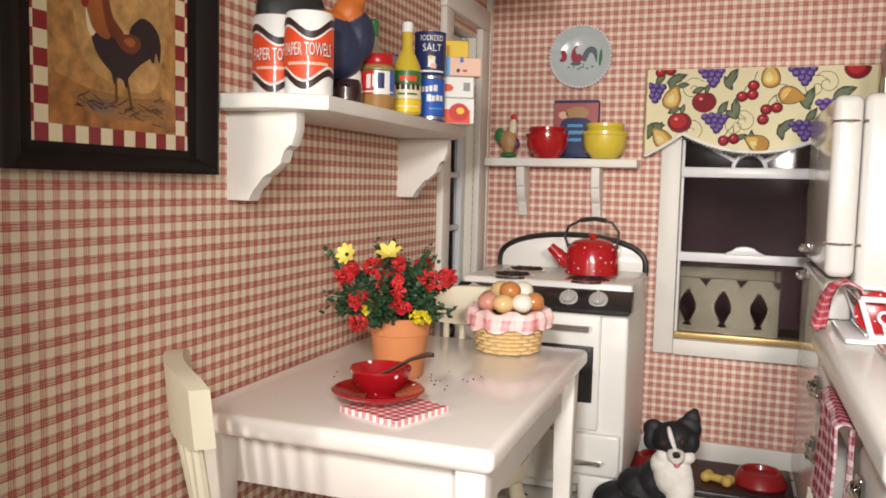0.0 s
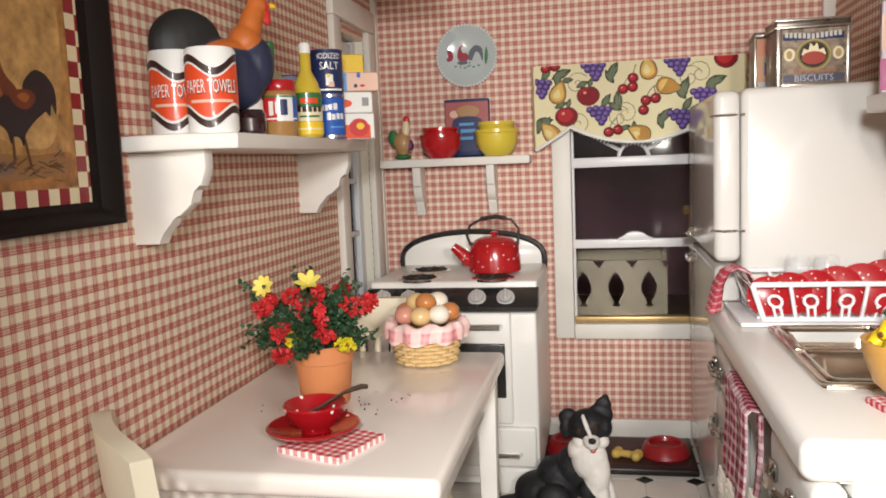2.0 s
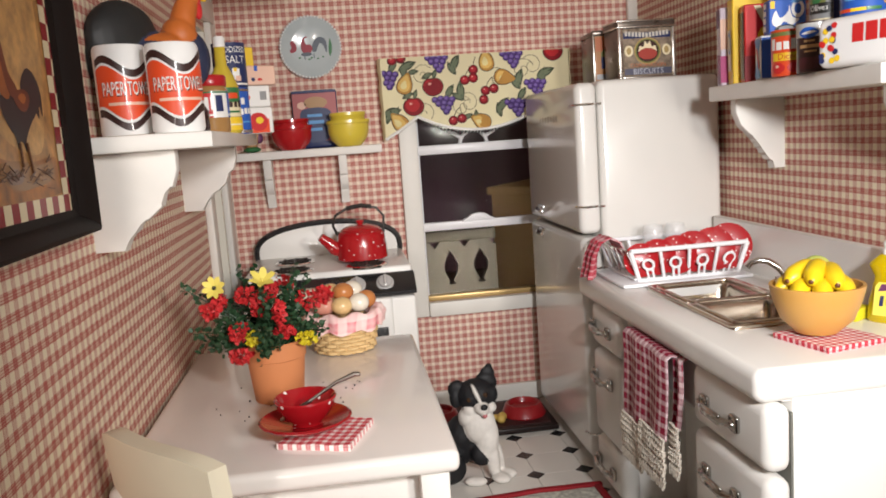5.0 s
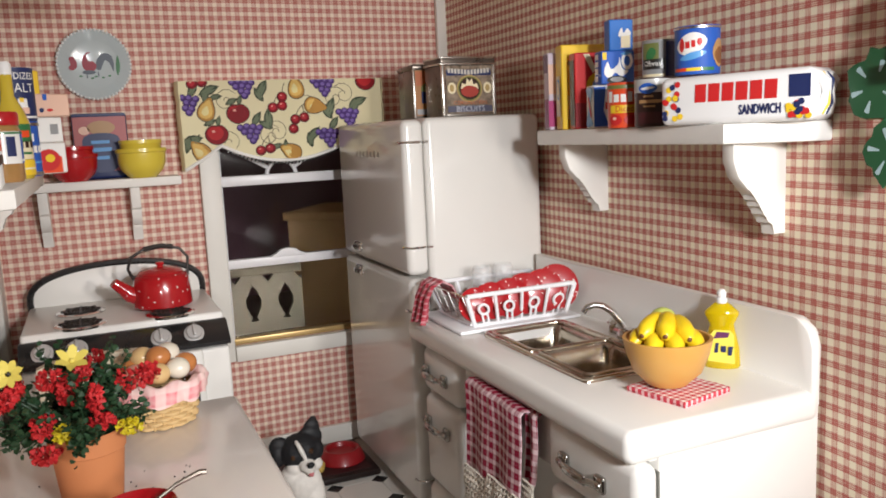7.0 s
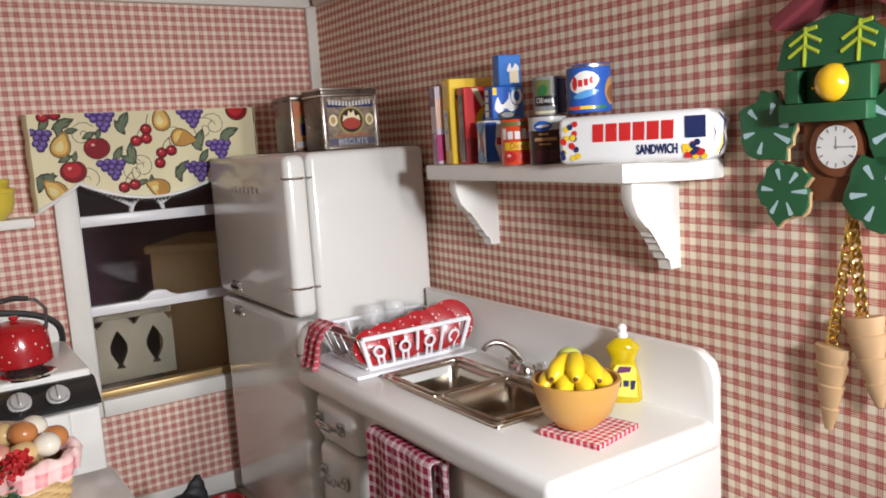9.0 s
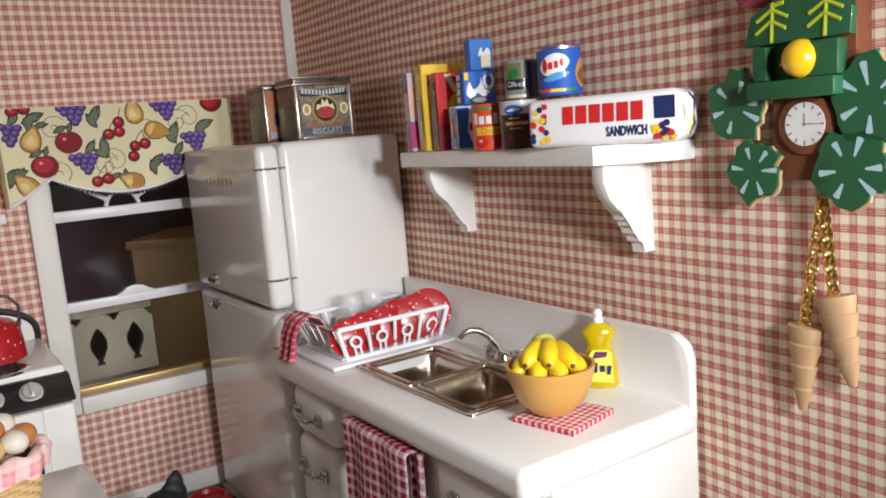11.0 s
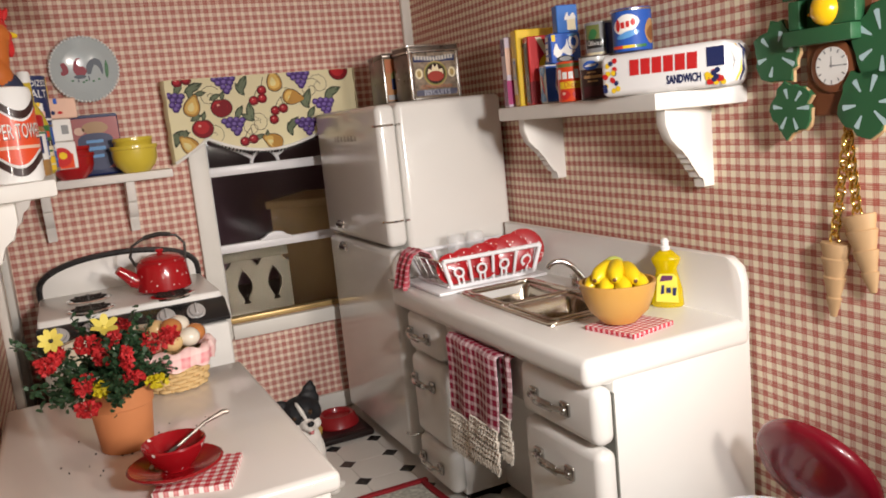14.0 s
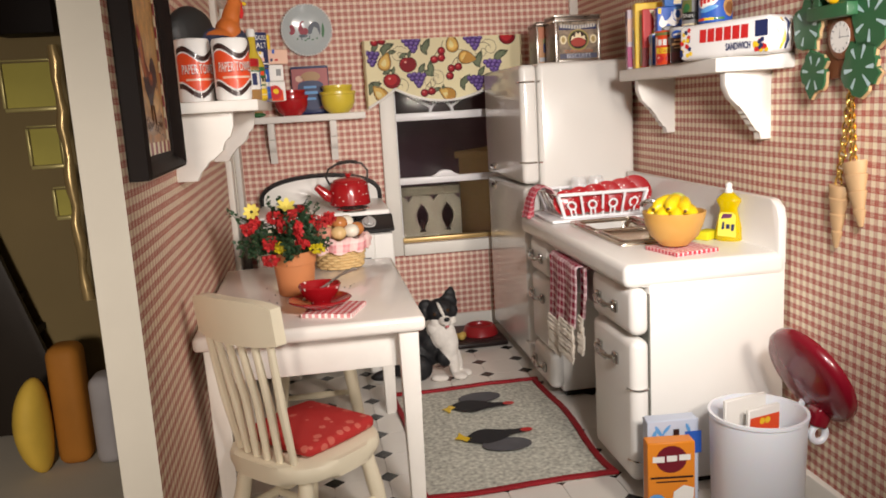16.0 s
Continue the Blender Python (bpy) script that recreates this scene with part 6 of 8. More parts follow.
for k, (nm, o, mm) in enumerate((("print_field", rect(-0.98, 0.1, 0.98, 1.76), ORNATE), ("print_band", rect(-0.9, 1.42, 0.9, 1.62), P_NAVY), *(("print_bar", rect(-0.84 + 0.13 * q, 1.44 + 0.012 * abs(q - 6), -0.75 + 0.13 * q, 1.6 + 0.012 * abs(q - 6)), TINP) for q in range(13)), ("medallion", ellipse(0, 0.96, 0.52, 0.48, 24), GILT), ("medallion", ellipse(0, 0.96, 0.47, 0.43, 24), P_OLIVE), ("medallion", ellipse(0, 0.96, 0.42, 0.39, 24), P_BROWN),
                                 ("print_crown", [(-0.36, 0.95), (-0.3, 1.15), (-0.16, 1.1), (-0.1, 1.32), (0, 1.2), (0.1, 1.32), (0.16, 1.1), (0.3, 1.15), (0.36, 0.95)], P_CREAM), ("print_cushion", ellipse(0, 0.86, 0.36, 0.2, 16), flat("tin_print_red", (0.36, 0.05, 0.035))),
                                 ("coin", ellipse(-0.72, 0.98, 0.17, 0.2, 14), P_CREAM), ("coin", ellipse(0.72, 0.98, 0.17, 0.2, 14), P_CREAM), ("coin_head", ellipse(-0.72, 0.98, 0.09, 0.13, 10), GILT), ("coin_head", ellipse(0.72, 0.98, 0.09, 0.13, 10), GILT), ("print_band", rect(-0.9, 0.14, 0.9, 0.36), flat("tin_print_slate", (0.09, 0.09, 0.13))))):
    bm = bmnew()
    patch(bm, o, m, 0, 0.008 + 0.002 * k)
    part(nm, bm, mm, biscuit, smooth=False)
bm = bmnew()
words(bm, "CORONATION", 0.19, m @ Matrix.Translation((0, 0.46, 0)), 0, 0.07, None, 1.05)
part("lettering", bm, flat("tin_letter_orange", (0.55, 0.20, 0.10)), biscuit, "orange printed word", smooth=False)
bm = bmnew()
words(bm, "BISCUITS", 0.28, m @ Matrix.Translation((0, 0.24, 0)), 0, 0.07, None, 1.05)
part("lettering", bm, flat("tin_letter_pale", (0.46, 0.47, 0.52)), biscuit, "pale blue printed word", smooth=False)
for c, s_ in (((-1.01, -0.98, 0.92), (0.15, 0.15, 1.8)), ((1.03, -1.0, 0.92), (0.12, 0.12, 1.8)), ((0, -1.0, 0.05), (2.0, 0.09, 0.09))):
    bm = bmnew()
    box(bm, c, s_, 0.03)
    part("rolled_edge", bm, TINPLATE, biscuit, "bright rolled tin edge")
tin2 = thing("cocoa_tin", "dark tin with orange and blue printed panel", "tin", (5.0, 29.6, FT), -4)
bm = bmnew()
box(bm, (0, 0, 0.9), (1.3, 1.9, 1.8), 0.06)
part("tin_body", bm, TIN_DARK, tin2)
bm = bmnew()
box(bm, (0, 0, 1.88), (1.36, 1.96, 0.2), 0.06)
part("lid", bm, TIN_DARK, tin2, "dark tin lid")
m = face_to((0, -0.95, 0), "-y")
for k, (nm, o, mm) in enumerate((("print_field", rect(-0.58, 0.1, 0.58, 1.76), flat("tin_print_ochre", (0.36, 0.15, 0.04))), ("print_sky", rect(-0.55, 1.2, 0.55, 1.72), flat("tin_print_orange", (0.42, 0.11, 0.03))), ("print_shape", ellipse(-0.1, 1.05, 0.26, 0.26, 14), P_OLIVE), ("print_panel", rect(-0.35, 0.55, 0.55, 0.98), P_NAVY), ("print_shape", rect(-0.05, 0.72, 0.45, 0.86), P_SKY), ("print_band", rect(-0.55, 0.14, 0.55, 0.34), P_GREY))):
    bm = bmnew()
    patch(bm, o, m, 0, 0.01 + 0.004 * k)
    part(nm, bm, mm, tin2, smooth=False)
for c, s_ in (((-0.62, -0.95, 0.92), (0.07, 0.07, 1.8)), ((0.62, -0.95, 0.92), (0.07, 0.07, 1.8))):
    bm = bmnew()
    box(bm, c, s_, 0.02)
    part("rolled_edge", bm, TINPLATE, tin2, "bright rolled tin edge")

# ================= shelf over the sink =================
Z = RSH
carton("cereal_box", "mauve and white cereal box standing edge-on", (6.89, 22.5, Z), (1.2, 0.45, 2.35), -12, flat("print_mauve_white", (0.62, 0.52, 0.60)), (("field", rect(-0.6, 1.1, -0.1, 2.0), P_PINK), ("field", rect(-0.62, 0.1, 0.2, 0.9), flat("print_magenta", (0.42, 0.03, 0.16))), ("side_field", rect(-0.18, 0.06, 0.18, 0.95), flat("print_mulberry", (0.25, 0.03, 0.12))), ("side_field", rect(-0.18, 1.75, 0.18, 2.3), P_PURPLE)))
carton("cracker_box", "bright yellow cracker box on the shelf", (6.98, 21.73, Z), (1.4, 0.55, 2.5), -12, P_YELLOW, (("field", rect(-0.5, 0.3, 0.3, 1.0), P_CREAM), ("mark", ellipse(-0.1, 1.0, 0.3, 0.26), P_WHITE), ("print_bar", rect(-0.5, 1.9, 0.1, 2.05), P_NAVY), ("bear", ellipse(-0.2, 1.1, 0.22, 0.36), P_SKY), ("bear", ellipse(-0.2, 1.1, 0.16, 0.28), P_TAN), ("side_mark", rect(-0.18, 0.4, 0.15, 1.6), P_CREAM), ("side_mark", ellipse(0, 1.2, 0.14, 0.32), P_SKY), ("side_mark", ellipse(0, 1.2, 0.1, 0.24), P_CREAM)))
carton("cookie_box", "red cookie box with a yellow and blue disc", (6.84, 21.04, Z), (1.1, 0.5, 2.2), -12, P_RED, (("field", rect(-0.56, 0.05, 0.56, 0.75), flat("print_crimson", (0.25, 0.01, 0.015))), ("disc", ellipse(0.15, 1.2, 0.36, 0.42), P_YELLOW), ("disc", ellipse(0.2, 1.2, 0.22, 0.3), P_SKY), ("stripe", [(-0.3, 2.15), (-0.1, 2.15), (0.1, 1.7), (0.0, 1.6)], P_CREAM), ("side_field", rect(-0.15, 0.1, 0.2, 2.0), P_BROWN)))
carton("snack_cake_box", "small white and blue snack cake box", (6.56, 20.06, Z), (0.68, 0.55, 1.2), -12, P_WHITE, (("field", [(-0.34, 0.05), (0.1, 0.05), (-0.05, 0.5), (0.02, 1.15), (-0.34, 1.15)], P_BLUE), ("mark", rect(0.0, 0.52, 0.3, 0.72), P_RED), ("mark", rect(0.14, 0.08, 0.3, 0.3), P_CREAM), ("side_field", smooth_outline([(-0.24, 0.1), (0.24, 0.1), (0.1, 0.3), (0.05, 0.7), (0.24, 1.1), (-0.24, 1.1), (-0.05, 0.7)]), P_SKY), ("side_mark", [(-0.12, 0.85), (-0.02, 0.9), (0.16, 0.35), (0.06, 0.3)], P_RED)))
def lens(z, h, tilt=0.0):
    """Lower and upper edge of a rounded badge on a tin."""
    return (lambda q: z - h * math.sin(math.pi * q) ** 0.6 + tilt * (q - 0.5)), (lambda q: z + h * math.sin(math.pi * q) ** 0.6 + tilt * (q - 0.5))


t = can("tomato_tin", "red and yellow tin of tomatoes", (6.12, 18.4, Z), 0.43, 1.16, P_ORANGE, (("top_band", -85, 85, 1.0, 1.1, P_OLIVE), ("brand_shape", -60, -42, 0.66, 0.94, P_WHITE), ("brand_shape", -36, -16, 0.66, 0.86, P_WHITE), ("brand_shape", -10, 8, 0.66, 0.86, P_WHITE), ("brand_shape", 14, 30, 0.66, 0.92, P_WHITE), ("brand_shape", 36, 54, 0.66, 0.86, P_WHITE),
         ("band", -50, 55, 0.38, 0.58, P_YELLOW), ("fruit", -55, -5, *lens(0.2, 0.14), P_RED), ("fruit", 0, 50, *lens(0.2, 0.13), P_RED), ("shine", -40, -25, *lens(0.24, 0.04), P_PINK)), -38)
bm = bmnew()
words(bm, "Diced", 0.22, None, 0, 0.028, (0.43, 0.05, 0.48), 0.9)
part("lettering", bm, P_RED, t, "red printed word", smooth=False)
can("bean_tin", "dark brown drink carton with a blue oval badge", (6.2, 17.3, Z), 0.47, 1.2, P_BROWN, (("top_band", -80, 80, 0.84, 1.17, flat("print_silver_grey", (0.45, 0.45, 0.43))), ("badge", -48, 12, *lens(0.94, 0.13), P_BLUE), ("brand_shape", -40, 4, *lens(0.94, 0.035, 0.03), P_WHITE), ("print_bar", -30, 0, 0.72, 0.77, P_TAN), ("print_bar", -45, 25, 0.58, 0.66, P_TAN), ("print_bar", -30, 5, 0.48, 0.52, P_TAN), ("fruit", -50, 30, 0.08, 0.36, flat("print_deep_maroon", (0.06, 0.012, 0.015)))), -38)
carton("cookie_carton", "blue cookie box stacked on the small goods", (6.78, 19.72, Z + 1.205), (0.98, 0.5, 0.9), -12, P_BLUE, (("corner", [(-0.46, 0.66), (-0.34, 0.66), (-0.34, 0.86), (-0.46, 0.86)], P_YELLOW), ("splash", smooth_outline([(-0.42, 0.3), (-0.32, 0.6), (-0.2, 0.4), (0.0, 0.55), (0.04, 0.72), (0.12, 0.42), (0.3, 0.34), (0.1, 0.2), (-0.1, 0.3), (-0.25, 0.15)]), P_WHITE), ("cookie", ellipse(0.26, 0.62, 0.17, 0.24), P_WHITE), ("cookie", ellipse(0.26, 0.62, 0.09, 0.14), P_BLUE), ("cookie", ellipse(-0.05, 0.1, 0.3, 0.12), P_BLACK), ("cookie", ellipse(-0.05, 0.12, 0.2, 0.07), P_GREY), ("flag", [(0.05, 0.8), (0.25, 0.76), (0.42, 0.84), (0.2, 0.87)], P_SKY),
        ("side_letter", rect(-0.12, 0.68, 0.1, 0.82), P_WHITE), ("side_letter", rect(-0.12, 0.48, 0.1, 0.62), P_WHITE), ("side_letter", rect(-0.12, 0.28, 0.1, 0.44), P_WHITE), ("side_letter", rect(-0.12, 0.08, 0.1, 0.22), P_WHITE)))
carton("salt_box", "small bright blue box on top of the stack", (6.95, 19.75, Z + 2.11), (0.7, 0.4, 0.85), -12, flat("print_mid_blue", (0.03, 0.16, 0.52)), (("mark", rect(-0.02, 0.08, 0.26, 0.42), P_CREAM), ("mark", smooth_outline([(-0.1, 0.4), (0.0, 0.62), (0.06, 0.48), (0.18, 0.6), (0.28, 0.44), (0.1, 0.4)]), P_WHITE)))
t = can("olive_tin", "grey-green olive tin on the stack", (6.9, 17.95, Z + 1.21), 0.42, 0.98, P_GREY, (("leafy", -70, 0, 0.5, 0.9, P_OLIVE), ("leafy", -50, -10, *lens(0.62, 0.16, 0.1), P_GREEN), ("label_field", -70, 20, 0.24, 0.5, P_BLACK), ("bar", 24, 85, 0.05, 0.92, P_NAVY), ("bar", -70, 20, 0.05, 0.12, P_CREAM)), -38)
bm = bmnew()
words(bm, "Olives", 0.2, None, 0, 0.02, (0.42, -0.42, 0.38), 0.9)
part("lettering", bm, P_WHITE, t, "white printed word", smooth=False)
can("shortening_tin", "blue and white shortening tin on the bread", (6.95, 16.55, Z + 1.2), 0.54, 1.15, P_BLUE, (("white_badge", -62, 22, *lens(0.72, 0.26, 0.12), P_WHITE), ("brand_shape", -52, -36, *lens(0.7, 0.17), P_RED), ("brand_shape", -34, -22, 0.62, 0.78, P_RED), ("brand_shape", -18, -8, 0.64, 0.8, P_RED), ("brand_shape", -4, 10, *lens(0.76, 0.09), P_RED), ("blue_ribbon", -50, 20, *lens(0.44, 0.09, 0.14), P_SKY), ("pie", 36, 85, *lens(0.5, 0.34), P_TAN), ("pie", 42, 85, *lens(0.44, 0.2), flat("pie_brown", (0.22, 0.09, 0.03))), ("band", -70, -20, 0.08, 0.16, P_ORANGE), ("band", -30, 5, 0.08, 0.16, P_YELLOW), ("band", 5, 40, 0.08, 0.16, P_GREEN), ("rim", -90, 90, 1.08, 1.13, TINPLATE)), -38)
loaf = thing("bread_loaf", "white wrapped sandwich bread loaf with coloured dots", "bread", (6.6, 14.48, Z), -70)
LOAF = mat("bread_wrapper", (0.80, 0.79, 0.78), 0.25, coat=0.3, var=0.03, bump=0.3, bscale=300)
LL, LW, LH = 3.55, 1.15, 1.1
bm = bmnew()
box(bm, (-0.135, 0, LH / 2), (LL, LW, LH), 0.18, 4)
for v in bm.verts:
    v.co.z += 0.015 * noise.noise(v.co * 2.5)
part("wrapped_loaf", bm, LOAF, loaf)
m = face_to((0, -LW / 2, 0), "-y")
for k in range(6):
    bm = bmnew()
    x0 = -1.0 + 0.322 * k
    patch(bm, [(x0, 0.5), (x0 + 0.27, 0.5), (x0 + 0.285, 0.9), (x0 + 0.015, 0.9)], m, 0, 0.012)
    part("brand_shape", bm, P_RED, loaf, smooth=False)
bm = bmnew()
for dx, dz in ((0, 0), (0.018, 0), (0.009, 0.012), (0.009, -0.012)):
    words(bm, "SANDWICH", 0.29, m @ Matrix.Translation((0.5 + dx, 0.28 + dz, 0)), 0, 0.014 + 0.02 * dx, None, 0.6)
part("lettering", bm, P_NAVY, loaf, "blue printed word", smooth=False)
bm = bmnew()
patch(bm, rect(1.13, 0.5, 1.58, 0.96), m, 0, 0.012)
part("blue_field", bm, P_NAVY, loaf, smooth=False)
rnd = random.Random(7)
for k in range(34):
    end = k % 2
    x = rnd.uniform(-1.78, -1.35) if end else rnd.uniform(1.12, 1.55)
    z = rnd.uniform(0.1, 0.98) if end else rnd.uniform(0.1, 0.42)
    bm = bmnew()
    patch(bm, ellipse(x, z, 0.072, 0.07, 10), m, 0, 0.012 + 0.0005 * k)
    part("wrapper_dot", bm, (P_RED, P_YELLOW, P_NAVY)[k % 3], loaf, smooth=False)
for k in range(9):
    bm = bmnew()
    y0 = -0.42 + 0.105 * k
    xe = LL / 2 - 0.155
    tube(bm, [(xe, y0, 0.12), (xe + 0.07 + 0.03 * (k % 2), y0 * 0.75, 0.35), (xe + 0.09, y0 * 0.5, 0.58), (xe + 0.06 + 0.03 * (k % 3), y0 * 0.8, 0.82), (xe, y0, 0.98)], [0.03, 0.06, 0.05, 0.06, 0.03], 6)
    part("wrapper_fold", bm, (LOAF, P_WHITE, LOAF, P_YELLOW, LOAF, P_NAVY)[k % 6], loaf, "crinkled printed end fold")

# ================= cuckoo clock =================
LEAFP = mat("leaf_green_paint", (0.022, 0.105, 0.042), 0.45, var=0.15, coat=0.15, bump=0.2)
STROKE = flat("pale_blue_stroke", (0.42, 0.58, 0.60))
CARVED = mat("brown_stained_wood", (0.17, 0.055, 0.022), 0.5, var=0.3, scale=40, bump=0.3)
RAWWOOD = mat("raw_pale_wood", (0.52, 0.33, 0.17), 0.65, var=0.15, scale=60, bump=0.3)
ROOF = mat("roof_rose_paint", (0.20, 0.035, 0.045), 0.6, var=0.2)
BRASS = mat("gold_chain", (0.95, 0.66, 0.18), 0.22, metal=1.0, var=0.1)
clock = thing("cuckoo_clock", "green-leaved wooden cuckoo clock with a yellow bird", "clock", (east(10.28), 10.28, 13.7), -90 - SKEW)
clock.matrix_basis = clock.matrix_basis @ Matrix.Diagonal((1, 0.62, 1, 1))
# local: x to the reader's right, -y out from the wall, z up, from the dial
for nm, c, s, mm in (("case", (0, -0.36, 0.4), (1.5, 0.7, 2.9), CARVED), ("upper_case", (0, -0.42, 1.35), (1.9, 0.8, 1.7), CARVED), ("ledge", (-0.1, -1.1, 0.66), (1.75, 0.75, 0.34), LEAFP),
                     ("nest_side", (0.42, -1.02, 1.15), (0.72, 0.5, 0.62), LEAFP), ("nest_side", (-0.78, -1.0, 1.15), (0.3, 0.5, 0.62), LEAFP), ("nest_back", (-0.1, -0.84, 1.15), (1.5, 0.06, 0.7), LEAFP)):
    bm = bmnew()
    box(bm, c, s, 0.04)
    part(nm, bm, mm, clock)
bm = bmnew()
prism(bm, [(-1.15, 1.5), (0.95, 1.5), (1.0, 1.95), (0.7, 2.2), (0.1, 2.42), (-0.5, 2.3), (-1.0, 2.05)], 0.3, face_to((0, -0.85, 0), "-y"), 0.04)
gable = part("gable", bm, LEAFP, clock)
for x0 in (-0.55, 0.5):
    bm = bmnew()
    tr = [((0, -0.3), (0.04, 0.42)), ((0.02, 0.3), (-0.3, 0.12)), ((0.02, 0.3), (0.34, 0.14)), ((0.0, 0.1), (-0.32, -0.1)), ((0.0, 0.1), (0.3, -0.06)), ((0, 0.36), (0.26, 0.4))]
    for a, b in tr:
        tube(bm, [(x0 + a[0], -1.17, 1.82 + a[1]), (x0 + b[0], -1.17, 1.82 + b[1])], 0.04, 5)
    part("painted_tree", bm, flat("tree_stroke", (0.42, 0.50, 0.03)), gable, "yellow-green painted tree")
bm = bmnew()
for s in (-1, 1):
    box(bm, (0.1 + s * 0.62, -0.7, 2.72), (1.5, 1.4, 0.25), 0.04, 2, Euler((0, radians(s * 30), 0)).to_matrix())
part("roof", bm, ROOF, clock, "dark rose painted roof")
bm = bmnew()
ball(bm, (0.05, -1.2, 1.18), (0.33, 0.5, 0.35), 20, 14)
bird = part("bird", bm, mat("yellow_gloss_paint", (0.80, 0.46, 0.01), 0.2, coat=0.5), clock, "round yellow wooden bird")
bm = bmnew()
lathe(bm, [(0.07, 0), (0, 0.14)], 8, (-0.17, -1.44, 1.1), Euler((radians(90), 0, radians(-30))).to_matrix().to_4x4())
part("beak", bm, mat("beak_gold", (0.62, 0.26, 0.01), 0.3), bird)
bm = bmnew()
ball(bm, (-0.09, -1.45, 1.26), 0.035, 8, 6)
part("eye", bm, P_BLACK, bird)
bm = bmnew()
lathe(bm, [(0, 0), (0.56, 0), (0.56, 0.12), (0.5, 0.16), (0, 0.16)], 30, (0, -0.72, 0), Euler((radians(90), 0, 0)).to_matrix().to_4x4())
part("dial_ring", bm, mat("ring_red_stain", (0.20, 0.065, 0.025), 0.4, var=0.3, scale=50, coat=0.2), clock)
bm = bmnew()
lathe(bm, [(0, 0), (0.4, 0), (0.4, 0.03), (0, 0.03)], 30, (0, -0.88, 0), Euler((radians(90), 0, 0)).to_matrix().to_4x4())
dial = part("dial", bm, P_WHITE, clock, "white paper clock dial")
dm = face_to((0, -0.91, 0), "-y")
for k in range(12):
    a = radians(30 * k)
    bm = bmnew()
    patch(bm, [(0.34 * math.sin(a) + u * math.cos(a) + v * math.sin(a), 0.34 * math.cos(a) - u * math.sin(a) + v * math.cos(a)) for u, v in rect(-0.016, -0.04, 0.016, 0.04)], dm, 0, 0.008)
    part("hour_mark", bm, P_GREY, dial, smooth=False)
for a, l in ((90, 0.3), (0, 0.2)):
    a = radians(a)
    bm = bmnew()
    patch(bm, [(u * math.cos(a) + v * math.sin(a), -u * math.sin(a) + v * math.cos(a)) for u, v in ((-0.015, -0.04), (0.015, -0.04), (0.008, l), (-0.008, l))], dm, 0, 0.012)
    part("pointer", bm, P_GREY, dial, smooth=False)


def ivy_leaf(x, z, size, rot, tilt):
    pts = []
    n = 28
    for k in range(n):
        a = 2 * math.pi * k / n
        r = size * (0.88 + 0.1 * math.cos(5 * a) + (0.05 if k % 2 else -0.05) + 0.16 * noise.noise(Vector((3 * math.cos(a) + x, 3 * math.sin(a), z))))
        pts.append((r * math.cos(a + radians(rot)), r * math.sin(a + radians(rot))))
    bm = bmnew()
    m = Matrix.Translation(Vector((x, -0.78, z))) @ Euler((radians(90 + tilt), 0, 0)).to_matrix().to_4x4()
    prism(bm, pts, 0.22, m, 0.02)
    lf = part("leaf", bm, LEAFP, clock, "green painted wooden ivy leaf")
    bm = bmnew()
    prism(bm, [(u + 0.03 * noise.noise(Vector((9 * u, 9 * v, x))), v + 0.04 * noise.noise(Vector((9 * v, 9 * u, z)))) for u, v in pts], 0.13, m @ Matrix.Translation((0.02, -0.03, 0)), 0.01)
    part("raw_edge", bm, RAWWOOD, lf, "bare sawn wood at the leaf's edge")
    for k in range(6):
        wob = noise.noise(Vector((k * 1.7, x, z)))
        a = radians(rot + 60 * k + 12 + 26 * wob)
        bm = bmnew()
        r0, r1, w = size * (0.34 - 0.12 * wob), size * (0.74 + 0.12 * wob), size * 0.085
        patch(bm, [(r0 * math.cos(a) - w * 0.3 * math.sin(a), r0 * math.sin(a) + w * 0.3 * math.cos(a)), (r0 * math.cos(a) + w * 0.3 * math.sin(a), r0 * math.sin(a) - w * 0.3 * math.cos(a)),
                   (r1 * math.cos(a) + w * math.sin(a), r1 * math.sin(a) - w * math.cos(a)), (r1 * 1.04 * math.cos(a), r1 * 1.04 * math.sin(a)), (r1 * math.cos(a) - w * math.sin(a), r1 * math.sin(a) + w * math.cos(a))], m, 0, 0.23)
        part("vein_stroke", bm, STROKE, lf, smooth=False)


